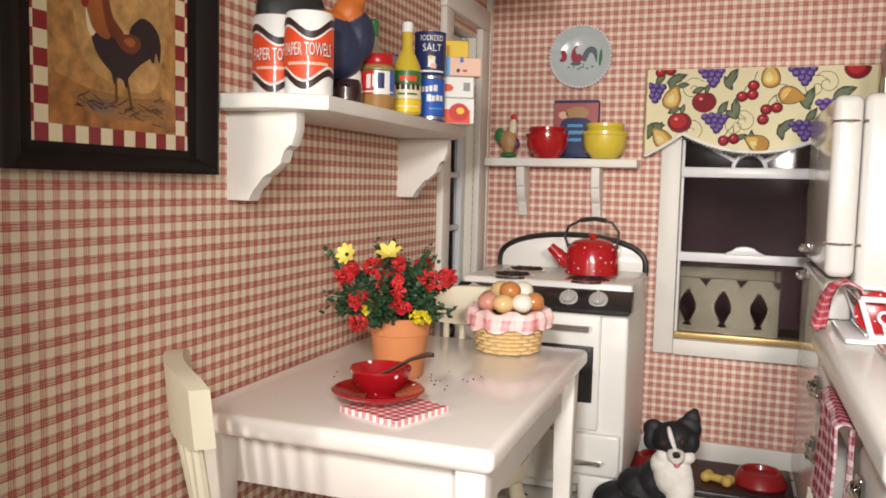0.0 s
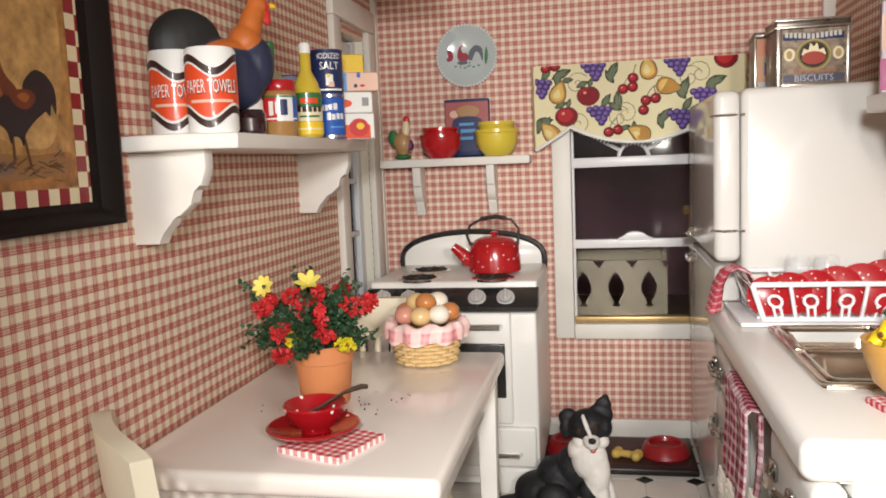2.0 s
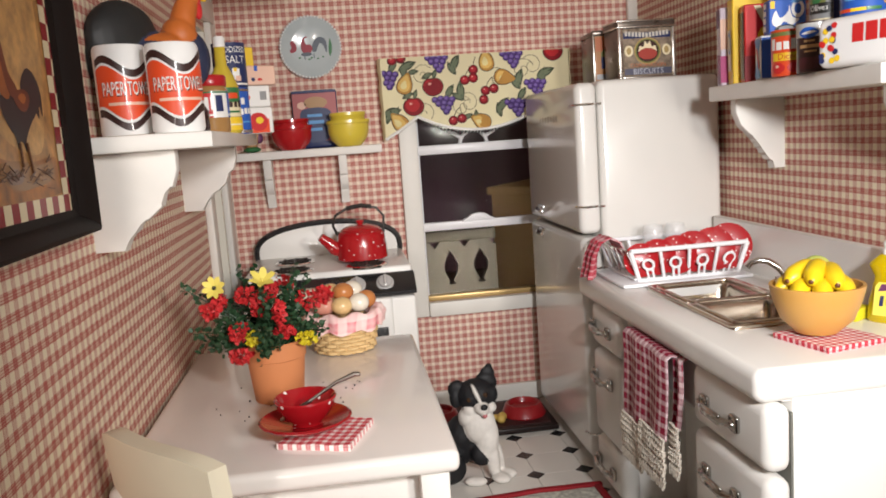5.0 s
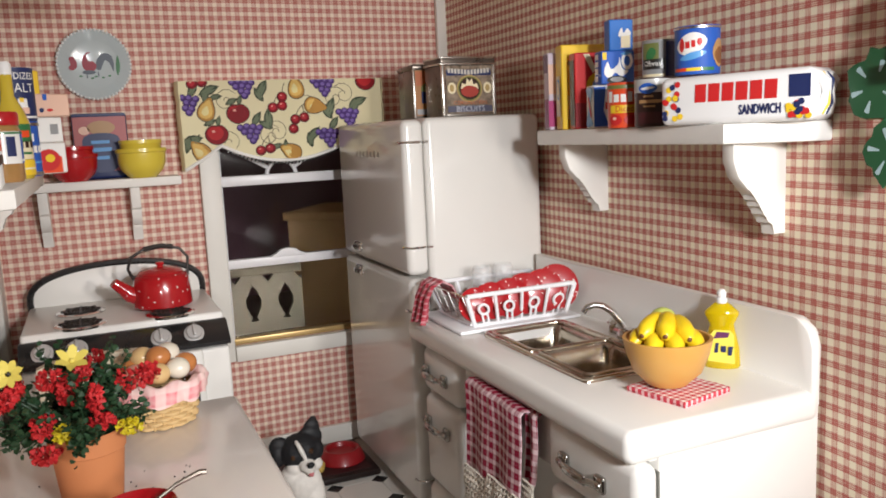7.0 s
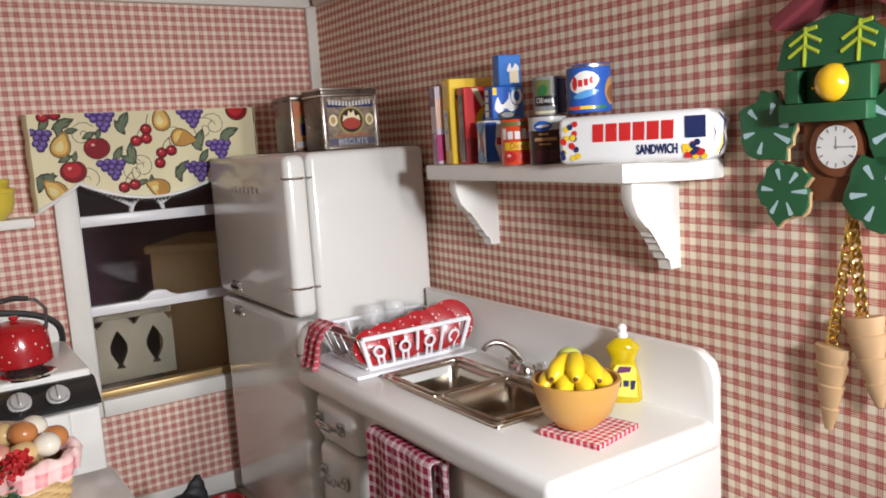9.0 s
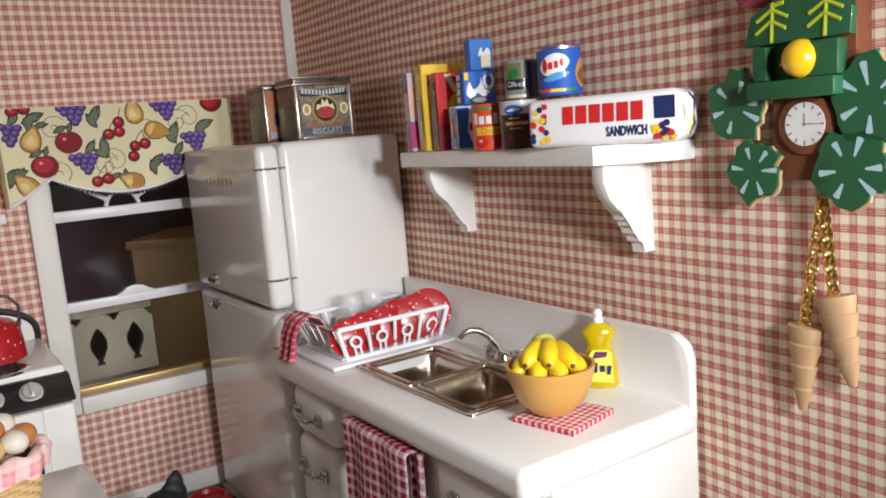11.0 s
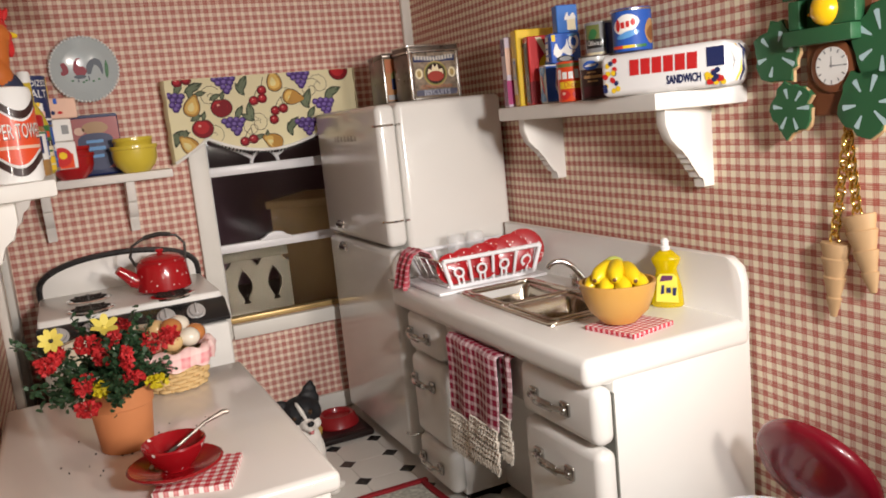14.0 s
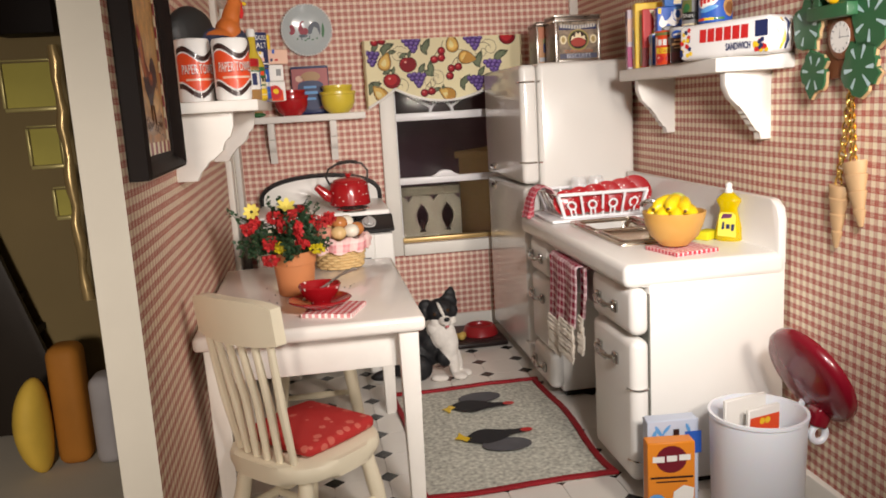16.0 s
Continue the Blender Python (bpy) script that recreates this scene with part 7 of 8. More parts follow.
ivy_leaf(-1.45, 0.4, 0.74, 10, 0)
ivy_leaf(-1.07, -0.86, 0.65, 40, 0)
ivy_leaf(1.26, 0.38, 0.8, 20, 0)
ivy_leaf(0.89, -0.83, 0.77, 55, 0)
for cx, top, bot, ctop, cr in ((-0.19, -1.4, -3.8, -3.9, 0.37), (0.4, -1.4, -3.15, -3.22, 0.41)):
    n = 14
    for k in range(n):
        s = k / (n - 1)
        p = Vector((0.2 + (cx - 0.2) * s, -0.55, top + (bot - top) * s))
        bm = bmnew()
        rot = Euler((0, 0, radians(62 * (k % 2) - 20))).to_matrix()
        tube(bm, [p + rot @ Vector((0.1 * math.cos(q), 0.03 * math.sin(2 * q), 0.14 * math.sin(q))) for q in [2 * math.pi * j / 12 for j in range(12)]], 0.036, 6, True)
        part("chain_link", bm, BRASS, clock)
    bm = bmnew()
    z = ctop
    lathe(bm, [(0, -1.75), (0.08, -1.72), (cr * 0.5, -1.34), (cr * 0.54, -1.28), (cr * 0.44, -1.25), (cr * 0.72, -0.86), (cr * 0.76, -0.8), (cr * 0.64, -0.77), (cr * 0.9, -0.42), (cr * 0.94, -0.36), (cr * 0.82, -0.33), (cr, -0.05), (cr * 0.96, 0), (0, 0.02)], 20, (cx, -0.5, z), Euler((0, radians(-12 if cx > 0 else 3), 0)).to_matrix().to_4x4())
    part("cone_weight", bm, RAWWOOD, clock, "unpainted wooden pine cone weight")

# ================= on the sink top =================
CT = 7.46
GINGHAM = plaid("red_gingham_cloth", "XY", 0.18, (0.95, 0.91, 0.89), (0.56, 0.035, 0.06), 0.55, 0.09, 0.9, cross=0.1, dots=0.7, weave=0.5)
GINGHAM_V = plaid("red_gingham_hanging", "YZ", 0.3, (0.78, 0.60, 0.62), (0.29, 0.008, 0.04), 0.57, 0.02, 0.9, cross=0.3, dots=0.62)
STRIPE_RED = plaid("red_striped_rag", "YZ", 0.2, (0.66, 0.40, 0.42), (0.42, 0.010, 0.035), 0.62, 0.03, 0.9, cross=0.2)
LACE = mat("cream_lace", (0.68, 0.61, 0.52), 0.6, var=0.2, scale=60)


def folded_cloth(name, label, at, w, d, rz, m, layers=2, th=0.09):
    t = thing(name, label, "napkin", at, rz)
    for k in range(layers):
        bm = bmnew()
        n = 12
        g = [[bm.verts.new(Vector((w * (i / n - 0.5), d * (j / n - 0.5), 0.012 + k * th + 0.02 * noise.noise(Vector((i * 0.4, j * 0.4, k * 3.0))) + 0.02))) for j in range(n + 1)] for i in range(n + 1)]
        for a, b in zip(g, g[1:]):
            for j in range(n):
                bm.faces.new((a[j], b[j], b[j + 1], a[j + 1]))
        thicken(bm, th * 0.85)
        for v in bm.verts:
            v.co.z = max(v.co.z, 0.003)
        part("cloth_fold", bm, m, t)
    return t


folded_cloth("napkin", "folded red gingham napkin under the fruit bowl", (4.9, 14.85, CT), 1.62, 1.62, 12, GINGHAM)
WAXBOWL = mat("caramel_glazed_bowl", (0.58, 0.31, 0.075), 0.4, coat=0.15, var=0.06, sss=0.1)
bm = bmnew()
lathe(bm, [(0, 0), (0.5, 0), (0.55, 0.06), (0.85, 0.35), (1.02, 0.8), (1.1, 1.15), (1.1, 1.2), (1.02, 1.2), (0.95, 0.85), (0.78, 0.42), (0.4, 0.14), (0, 0.12)], 40)
for v in bm.verts:
    v.co *= 0.91
solo("fruit_bowl", bm, WAXBOWL, "caramel coloured bowl full of bananas", "bowl", (4.72, 15.0, CT + 0.2))
BANANA = mat("banana_yellow", (0.75, 0.52, 0.01), 0.35, var=0.1, scale=40)
BTIP = flat("banana_tip_brown", (0.13, 0.045, 0.012))
rnd = random.Random(5)
# each: turn, side shift, reach, height of the back end, height of the tip, thickness
for ang, shift, reach, zb, zt, th in ((-82, -0.3, 0.5, 1.12, 1.0, 0.25), (-58, -0.34, 0.62, 1.3, 1.1, 0.25), (-42, 0.02, 0.66, 1.34, 1.14, 0.24), (-30, 0.4, 0.66, 1.26, 1.08, 0.24),
                                      (-60, -0.56, 0.62, 1.0, 0.95, 0.25), (-46, -0.22, 0.76, 0.98, 0.92, 0.25), (-38, 0.2, 0.78, 0.98, 0.92, 0.25), (-28, 0.6, 0.66, 1.0, 0.95, 0.24)):
    b = thing("banana", "ripe yellow banana in the bowl", "banana", (4.77, 15.1, CT + 0.2), ang, "bananas in the bowl")
    bm = bmnew()
    pts, rs = [], []
    for j in range(11):
        s = j / 10
        pts.append((shift * (0.55 + 0.45 * s), 0.55 - (reach + 0.5) * s, zb + (zt - zb) * s * 0.5 + 0.12 * math.sin(math.pi * s)))
        rs.append(0.9 * th * (0.5 + 0.5 * min(1, s * 3)) * (1 - 0.45 * max(0, (s - 0.82) / 0.18) ** 2))
    tube(bm, pts, rs, 12)
    ball(bm, pts[-1], (rs[-1], 0.08, rs[-1]), 12, 8)
    part("banana_skin", bm, BANANA, b)
    bm = bmnew()
    ball(bm, Vector(pts[-1]) + Vector((0, -0.07, -0.01)), (0.06, 0.035, 0.055), 10, 6)
    part("tip", bm, BTIP, b, "dark brown banana tip")
bm = bmnew()
ball(bm, (0, 0, 0), (0.34, 0.3, 0.3), 16, 10)
solo("lime", bm, mat("pale_lime", (0.50, 0.55, 0.12), 0.4), "pale green lime behind the bananas", "fruit", (5.12, 15.65, CT + 1.5))
soap = thing("soap_bottle", "yellow dish soap bottle with a white cap", "bottle", (7.06, 15.8, CT), -45)
SOAP = mat("lemon_soap", (0.78, 0.58, 0.0), 0.12, var=0.05, coat=0.5, trans=0.35)
bm = bmnew()
lathe(bm, [(0, 0), (0.42, 0), (0.47, 0.06), (0.44, 0.5), (0.33, 0.95), (0.3, 1.1), (0.42, 1.35), (0.42, 1.42), (0.2, 1.62), (0.12, 1.66), (0, 1.66)], 24)
for v in bm.verts:
    v.co.x, v.co.y = v.co.x * 0.98, v.co.y * 0.56
part("bottle_body", bm, SOAP, soap)
bm = bmnew()
lathe(bm, [(0.13, 1.64), (0.14, 1.74), (0.1, 1.78), (0.12, 1.9), (0.06, 1.98), (0, 1.98)], 16)
part("cap", bm, WHITE, soap, "white plastic cap")
m = face_to((0, -0.265, 0), "-y")
for k, (nm, o, mm) in enumerate((("label", [(-0.3, 0.2), (0.32, 0.16), (0.3, 0.9), (0.2, 1.0), (-0.16, 1.0), (-0.24, 0.9)], flat("label_lemon", (0.85, 0.75, 0.10))), ("badge", [(-0.18, 0.78), (0.16, 0.82), (0.2, 0.95), (-0.1, 0.96)], P_PURPLE), ("brand_shape", [(-0.16, 0.42), (-0.07, 0.43), (-0.05, 0.68), (-0.12, 0.68)], P_NAVY), ("brand_shape", rect(0.0, 0.45, 0.12, 0.61), P_NAVY), ("brand_shape", [(0.17, 0.38), (0.25, 0.38), (0.29, 0.61), (0.18, 0.61)], P_NAVY))):
    bm = bmnew()
    patch(bm, o, m, 0, 0.0 + 0.012 * k)
    part(nm, bm, mm, soap, smooth=False)
bm = bmnew()
box(bm, (0, 0, 0.16), (0.7, 0.5, 0.32), 0.06)
solo("sponge", bm, mat("yellow_sponge", (0.70, 0.62, 0.02), 0.9, bump=0.8), "small yellow sponge behind the fruit bowl", "sponge", (6.55, 16.35, CT), 30)

# dish rack
TUMBLER = mat("thin_clear_glass", (0.92, 0.94, 0.95), 0.05, var=0.02, coat=0.6)
TUMBLER.node_tree.nodes["Principled BSDF"].inputs["Alpha"].default_value = 0.16
rack = thing("dish_rack", "white plastic dish rack holding red spotted plates", "dish rack", (0, 0, CT))
RACKW = mat("white_rack_plastic", (0.80, 0.80, 0.82), 0.3, var=0.02)
bm = bmnew()
box(bm, (4.95, 23.75, 0.07), (4.3, 3.2, 0.12), 0.05)
part("drip_tray", bm, RACKW, rack, "pale drip tray")


def rack_side(y0, y1, s):
    """Sloping end grille: bottom edge at y0, top edge at y1."""
    bm = bmnew()
    bl, br, tl, tr = Vector((3.45, y0, 0.16)), Vector((6.72, y0, 0.16)), Vector((3.12, y1, 1.14)), Vector((6.98, y1, 1.14))
    for a, b in ((bl, br), (tl, tr), (bl, tl), (br, tr)):
        tube(bm, [a, b], 0.075, 8)
    for k in (1, 2, 3):
        u = k / 4
        tube(bm, [bl.lerp(br, u), tl.lerp(tr, u)], 0.055, 6)
    for k in range(4):
        u = (k + 0.5) / 4
        b, t2 = bl.lerp(br, u), tl.lerp(tr, u)
        w = Vector((0.09, 0, 0))
        tube(bm, [b - w, b.lerp(t2, 0.36) - w], 0.04, 6), tube(bm, [b + w, b.lerp(t2, 0.36) + w], 0.04, 6)
        c = b.lerp(t2, 0.52)
        up = (t2 - b).normalized()
        tube(bm, [c + 0.17 * math.cos(q) * Vector((1, 0, 0)) + 0.17 * math.sin(q) * up for q in [2 * math.pi * j / 14 for j in range(14)]], 0.045, 6, True)
    part("end_grille", bm, RACKW, rack)


rack_side(22.5, 22.32, 1)
rack_side(24.95, 25.15, 1)
for x, xt in ((3.45, 3.1), (6.72, 6.98)):
    bm = bmnew()
    for k in range(5):
        y = 22.6 + 0.55 * k
        tube(bm, [(x, y, 0.2), (xt, y, 1.1)], 0.025, 6)
    tube(bm, [(xt, 22.32, 1.12), (xt, 25.15, 1.12)], 0.035, 6)
    part("side_wire", bm, CHROME if x < 4 else RACKW, rack)
bm = bmnew()
for k in range(7):
    tube(bm, [(3.3 + 0.55 * k, 22.45, 0.22), (3.3 + 0.55 * k, 24.95, 0.22)], 0.04, 6)
part("floor_wire", bm, RACKW, rack)
for k in range(6):
    r = 0.54 + 0.04 * k
    p = thing("dinner_plate", "red plate with white spots standing in the rack", "plate", (3.6 + 0.6 * k, 22.75 + 0.12 * (k % 2), CT + 0.22), 0, "plates in the dish rack")
    bm = bmnew()
    lathe(bm, [(0, 0), (r * 0.6, 0), (r, 0.1), (r, 0.15), (r * 0.6, 0.06), (0, 0.05)], 28, (0, 0, r), Euler((radians(76), 0, radians(-14 - 3 * (k % 3)))).to_matrix().to_4x4())
    part("china", bm, RED_DOT, p)
for x, y in ((4.75, 24.5), (5.55, 24.55)):
    bm = bmnew()
    lathe(bm, [(0.34, 0), (0.37, 1.2), (0.3, 1.38), (0, 1.4), (0, 1.36), (0.28, 1.34), (0.345, 1.18), (0.315, 0)], 20)
    solo("drinking_glass", bm, TUMBLER, "clear drinking glass upside down in the rack", "glass", (x, y, CT + 0.26), 0, "glasses in the dish rack")


def hanging(name, y0, y1, prof, m, parent, folds=2, amp=0.08, th=0.05, label="", lace=None):
    """Cloth hung along y from y0 to y1, its section a line of (x, z) points."""
    bm = bmnew()
    n = 16
    g = []
    for i in range(n + 1):
        s = i / n
        row = []
        for j, (x, z) in enumerate(prof):
            k = j / (len(prof) - 1)
            row.append(bm.verts.new(Vector((x - amp * math.sin(folds * math.pi * s) * k, y0 + (y1 - y0) * s + 0.04 * math.sin(3 * k + y0), z + 0.05 * math.sin(5 * s) * k))))
        g.append(row)
    for a, b in zip(g, g[1:]):
        for j in range(len(prof) - 1):
            bm.faces.new((a[j], b[j], b[j + 1], a[j + 1]))
    thicken(bm, th)
    return part(name, bm, m, parent, label, angle=80)


def crochet(y0, y1, x, zt, zb, parent):
    """Openwork lace hung along y: threads round rows of small holes, with a pointed edge."""
    bm = bmnew()
    nc, nr = max(5, int((y1 - y0) / 0.16)), 7
    dy, dz = (y1 - y0) / nc, (zt - zb - 0.2) / nr
    for r in range(nr):
        for c in range(nc):
            cy, cz = y0 + dy * (c + 0.5 + 0.25 * (r % 2)), zt - dz * (r + 0.5)
            wob = 0.05 * noise.noise(Vector((cy * 2, cz * 2, x)))
            tube(bm, [(x + wob + 0.02 * math.sin(3 * q), cy + dy * 0.5 * math.cos(q), cz + dz * 0.52 * math.sin(q)) for q in [2 * math.pi * j / 8 for j in range(8)]], 0.034 + 0.010 * ((r * 7 + c * 3) % 3), 5, True)
    for c in range(nc):
        cy = y0 + dy * (c + 0.5)
        tube(bm, [(x, cy - dy * 0.5, zb + 0.22), (x - 0.02, cy - dy * 0.1, zb + 0.03 * (c % 2)), (x, cy + dy * 0.5, zb + 0.22)], 0.05, 5)
    return part("lace_end", bm, LACE, parent, "cream crochet lace end")


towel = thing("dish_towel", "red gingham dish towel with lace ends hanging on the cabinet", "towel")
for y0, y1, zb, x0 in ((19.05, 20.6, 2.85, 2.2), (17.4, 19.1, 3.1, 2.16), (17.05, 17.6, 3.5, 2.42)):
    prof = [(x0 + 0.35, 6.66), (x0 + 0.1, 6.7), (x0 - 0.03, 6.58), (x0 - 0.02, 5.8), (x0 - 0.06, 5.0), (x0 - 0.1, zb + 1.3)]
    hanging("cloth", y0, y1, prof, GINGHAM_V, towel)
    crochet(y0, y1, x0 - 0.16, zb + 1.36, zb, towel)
rag = thing("dish_cloth", "red striped cloth draped over the dish rack's end", "cloth")
hanging("cloth", 23.85, 25.0, [(3.6, 8.2), (3.35, 8.7), (3.0, 8.88), (2.7, 8.72), (2.5, 8.3), (2.42, 7.85), (2.36, 7.5)], STRIPE_RED, rag, 6, 0.17)

# ================= on the table =================
folded_cloth("napkin", "folded red and white checked napkin under the saucer", (-6.38, 15.0, TZ), 1.58, 1.58, -20, plaid("napkin_check", "XY", 0.2, (0.93, 0.86, 0.82), (0.62, 0.035, 0.055), 0.5, 0.02, 0.9, cross=0.1, dots=0.85, weave=0.3), 3, 0.045)
bm = bmnew()
lathe(bm, [(0, 0), (0.45, 0), (0.5, 0.05), (0.92, 0.2), (0.98, 0.26), (0.93, 0.29), (0.5, 0.13), (0, 0.1)], 40)
solo("saucer", bm, RED_FINE, "red enamel saucer with fine white spots", "saucer", (-6.8, 15.1, TZ + 0.16))
bm = bmnew()
lathe(bm, [(0, 0), (0.3, 0), (0.32, 0.06), (0.48, 0.18), (0.6, 0.4), (0.66, 0.56), (0.64, 0.6), (0.58, 0.55), (0.42, 0.22), (0, 0.12)], 36)
solo("soup_bowl", bm, RED_FINE, "red spotted bowl on the saucer", "bowl", (-6.77, 15.15, TZ + 0.28))
bm = bmnew()
tube(bm, [(-0.35, -0.05, 0.3), (0.1, 0, 0.55), (0.6, 0.03, 0.85), (1.0, 0.02, 1.0), (1.12, 0, 1.0)], [0.05, 0.035, 0.04, 0.06, 0.05], 8)
ball(bm, (-0.45, -0.06, 0.24), (0.2, 0.12, 0.05), 12, 8, Euler((0, radians(-25), 0)).to_matrix())
solo("spoon", bm, mat("old_silver", (0.30, 0.27, 0.24), 0.3, metal=1.0, var=0.2), "tarnished spoon resting in the red bowl", "spoon", (-6.7, 15.15, TZ + 0.25), -4)

pot = thing("potted_flowers", "red and yellow flowers in a terracotta pot", "potted plant", (-7.56, 18.0, TZ))
bm = bmnew()
lathe(bm, [(0, 0), (0.56, 0), (0.59, 0.03), (0.69, 1.0), (0.7, 1.05), (0.73, 1.07), (0.76, 1.46), (0.73, 1.49), (0.68, 1.42), (0.62, 1.2), (0, 1.2)], 36)
part("pot", bm, TERRACOTTA, pot)
bm = bmnew()
lathe(bm, [(0, 1.24), (0.66, 1.26), (0.67, 1.2)], 20)
part("soil", bm, mat("dark_soil", (0.03, 0.02, 0.013), 0.9, bump=0.8), pot)
LEAF = mat("dark_plant_green", (0.024, 0.062, 0.026), 0.5, var=0.6, scale=30)
rnd = random.Random(11)
leaves, stems = bmnew(), bmnew()


def leaflet(p, r):
    """One small cupped round leaf."""
    rot = Euler((rnd.uniform(-1.1, 1.1), rnd.uniform(-1.1, 1.1), rnd.uniform(0, 6.3))).to_matrix()
    leaves.faces.new([leaves.verts.new(p + rot @ Vector(q)) for q in ((-r, 0, 0), (-0.5 * r, 0.72 * r, 0.22 * r), (0.5 * r, 0.72 * r, 0.2 * r), (r, 0, -0.1 * r), (0.5 * r, -0.72 * r, 0.2 * r), (-0.5 * r, -0.72 * r, 0.22 * r))])


for k in range(62):
    a, el = rnd.uniform(0, 2 * math.pi), rnd.uniform(0.2, 1.5)
    L = rnd.uniform(0.85, 1.2) + 0.5 * math.sin(el) ** 2
    d = Vector((math.cos(a) * math.cos(el), math.sin(a) * math.cos(el), math.sin(el)))
    base = Vector((d.x * 0.4, d.y * 0.4, 1.3))
    tip = base + d * L + Vector((-0.12, 0, -0.1 * math.cos(el)))
    mid = base.lerp(tip, 0.5) + Vector((0, 0, 0.15))
    tube(stems, [base, mid, tip], [0.03, 0.022, 0.012], 5)
    for j in range(24):
        q = rnd.uniform(0.35, 1.05)
        p = base.lerp(mid, min(1, 2 * q)) if q < 0.5 else mid.lerp(tip, 2 * q - 1)
        leaflet(p + Vector((rnd.gauss(0, 0.09), rnd.gauss(0, 0.09), rnd.gauss(0, 0.08))), rnd.uniform(0.05, 0.1))
# loose sprigs with paired round leaves standing out of the bunch
for tip in ((-2.0, -0.1, 2.95), (-1.8, -0.5, 1.9), (-1.42, -0.5, 1.55), (-1.55, 0.3, 2.55), (-0.72, 0.1, 3.25), (-0.35, 0.3, 3.2), (0.66, 0.1, 3.15), (0.95, -0.1, 2.95), (0.9, -0.3, 1.7), (-1.1, -0.7, 1.45), (1.15, 0.4, 2.3)):
    tip = Vector(tip)
    base = Vector((tip.x * 0.2, tip.y * 0.2, 1.5))
    mid = base.lerp(tip, 0.55) + Vector((0, 0, 0.12))
    tube(stems, [base, mid, tip], [0.03, 0.02, 0.012], 5)
    for j in range(15):
        q = 0.3 + 0.7 * j / 14
        p = base.lerp(mid, q / 0.55) if q < 0.55 else mid.lerp(tip, (q - 0.55) / 0.45)
        for side in (-1, 1):
            leaflet(p + Vector((rnd.gauss(0, 0.04), rnd.gauss(0, 0.04), side * 0.09)), rnd.uniform(0.06, 0.105))
tagged(part("foliage", leaves, LEAF, pot, smooth=False), kind="stuff")
tagged(part("stem_growth", stems, LEAF, pot), kind="stuff")
BLOOM = mat("red_flower", (0.50, 0.020, 0.022), 0.6, var=0.45, scale=90)
YBLOOM = mat("yellow_flower", (0.72, 0.60, 0.12), 0.6, var=0.2, scale=60)
MUM = mat("yellow_mum", (0.62, 0.50, 0.012), 0.6, var=0.3, scale=90)


def ruffled_bloom(name, label, c, r, material, petals=90):
    """A carnation head: many small crimped petals on a lumpy ball."""
    bm = bmnew()
    for k in range(petals):
        d = Vector((rnd.gauss(0, 1), rnd.gauss(0, 1), rnd.gauss(0, 1))).normalized()
        p = Vector(c) + Vector((d.x * r[0], d.y * r[1], d.z * r[2])) * rnd.uniform(0.6, 1.0)
        q = rnd.uniform(0.045, 0.085)
        rot = d.to_track_quat("X", "Y").to_matrix() @ Euler((rnd.uniform(0, 6), rnd.uniform(-0.6, 0.6), rnd.uniform(-0.6, 0.6))).to_matrix()
        bm.faces.new([bm.verts.new(p + rot @ Vector(v)) for v in ((-q, -q * 0.4, 0), (q * 0.7, -q * 0.9, 0.02), (q, -q * 0.2, -0.02), (q * 0.9, q * 0.5, 0.03), (-q, q * 0.4, 0))])
    part(name, bm, material, pot, label, smooth=False)


for c, r in (((0.98, -0.3, 2.44), (0.42, 0.24, 0.24)), ((1.3, -0.2, 2.5), (0.2, 0.2, 0.2)), ((-0.5, -0.5, 2.72), (0.3, 0.22, 0.2)), ((0.25, -0.75, 2.28), (0.15, 0.18, 0.3)), ((-0.72, -0.85, 1.92), (0.25, 0.2, 0.24)), ((-1.4, -0.3, 2.36), (0.25, 0.2, 0.18)),
             ((-1.15, -0.35, 2.6), (0.16, 0.15, 0.18)), ((-0.72, -0.8, 1.34), (0.27, 0.2, 0.17)), ((-0.25, -0.45, 2.4), (0.2, 0.2, 0.22)), ((0.3, -0.7, 1.8), (0.26, 0.18, 0.14)), ((0.05, -0.3, 2.75), (0.16, 0.16, 0.2)), ((0.3, 0.7, 2.7), (0.22, 0.2, 0.2))):
    ruffled_bloom("red_flower_head", "ruffled red flower head", c, r, BLOOM)
for c, r in (((-0.35, -0.95, 1.76), (0.19, 0.15, 0.2)), ((0.82, -0.7, 1.6), (0.24, 0.16, 0.15))):
    ruffled_bloom("yellow_flower_head", "ruffled yellow flower head", c, r, MUM, 70)
for c, way, n, size, eye in (((-1.2, -0.5, 2.95), (-0.1, -1, 0.35), 8, 1.15, True), ((-0.1, -0.5, 3.02), (0.1, -0.7, 0.9), 6, 1.35, False)):
    bm = bmnew()
    rot = Vector(way).normalized().to_track_quat("Z", "Y").to_matrix()
    for k in range(n):
        ra = Matrix.Rotation(2 * math.pi * k / n + 0.3, 3, "Z")
        bm.faces.new([bm.verts.new(Vector(c) + rot @ (ra @ (Vector(v) * size))) for v in ((0.02, -0.03, 0), (0.1, -0.075, 0.05), (0.2, -0.05, 0.10), (0.25, 0.0, 0.1), (0.2, 0.05, 0.12), (0.1, 0.075, 0.05), (0.02, 0.03, 0))])
    head = part("yellow_flower_head", bm, YBLOOM, pot, "open yellow flower head")
    bm = bmnew()
    ball(bm, Vector(c) + rot @ Vector((0, 0, 0.04)), 0.05, 8, 6)
    part("flower_eye", bm, P_BLACK if eye else YBLOOM, head)
bm = bmnew()
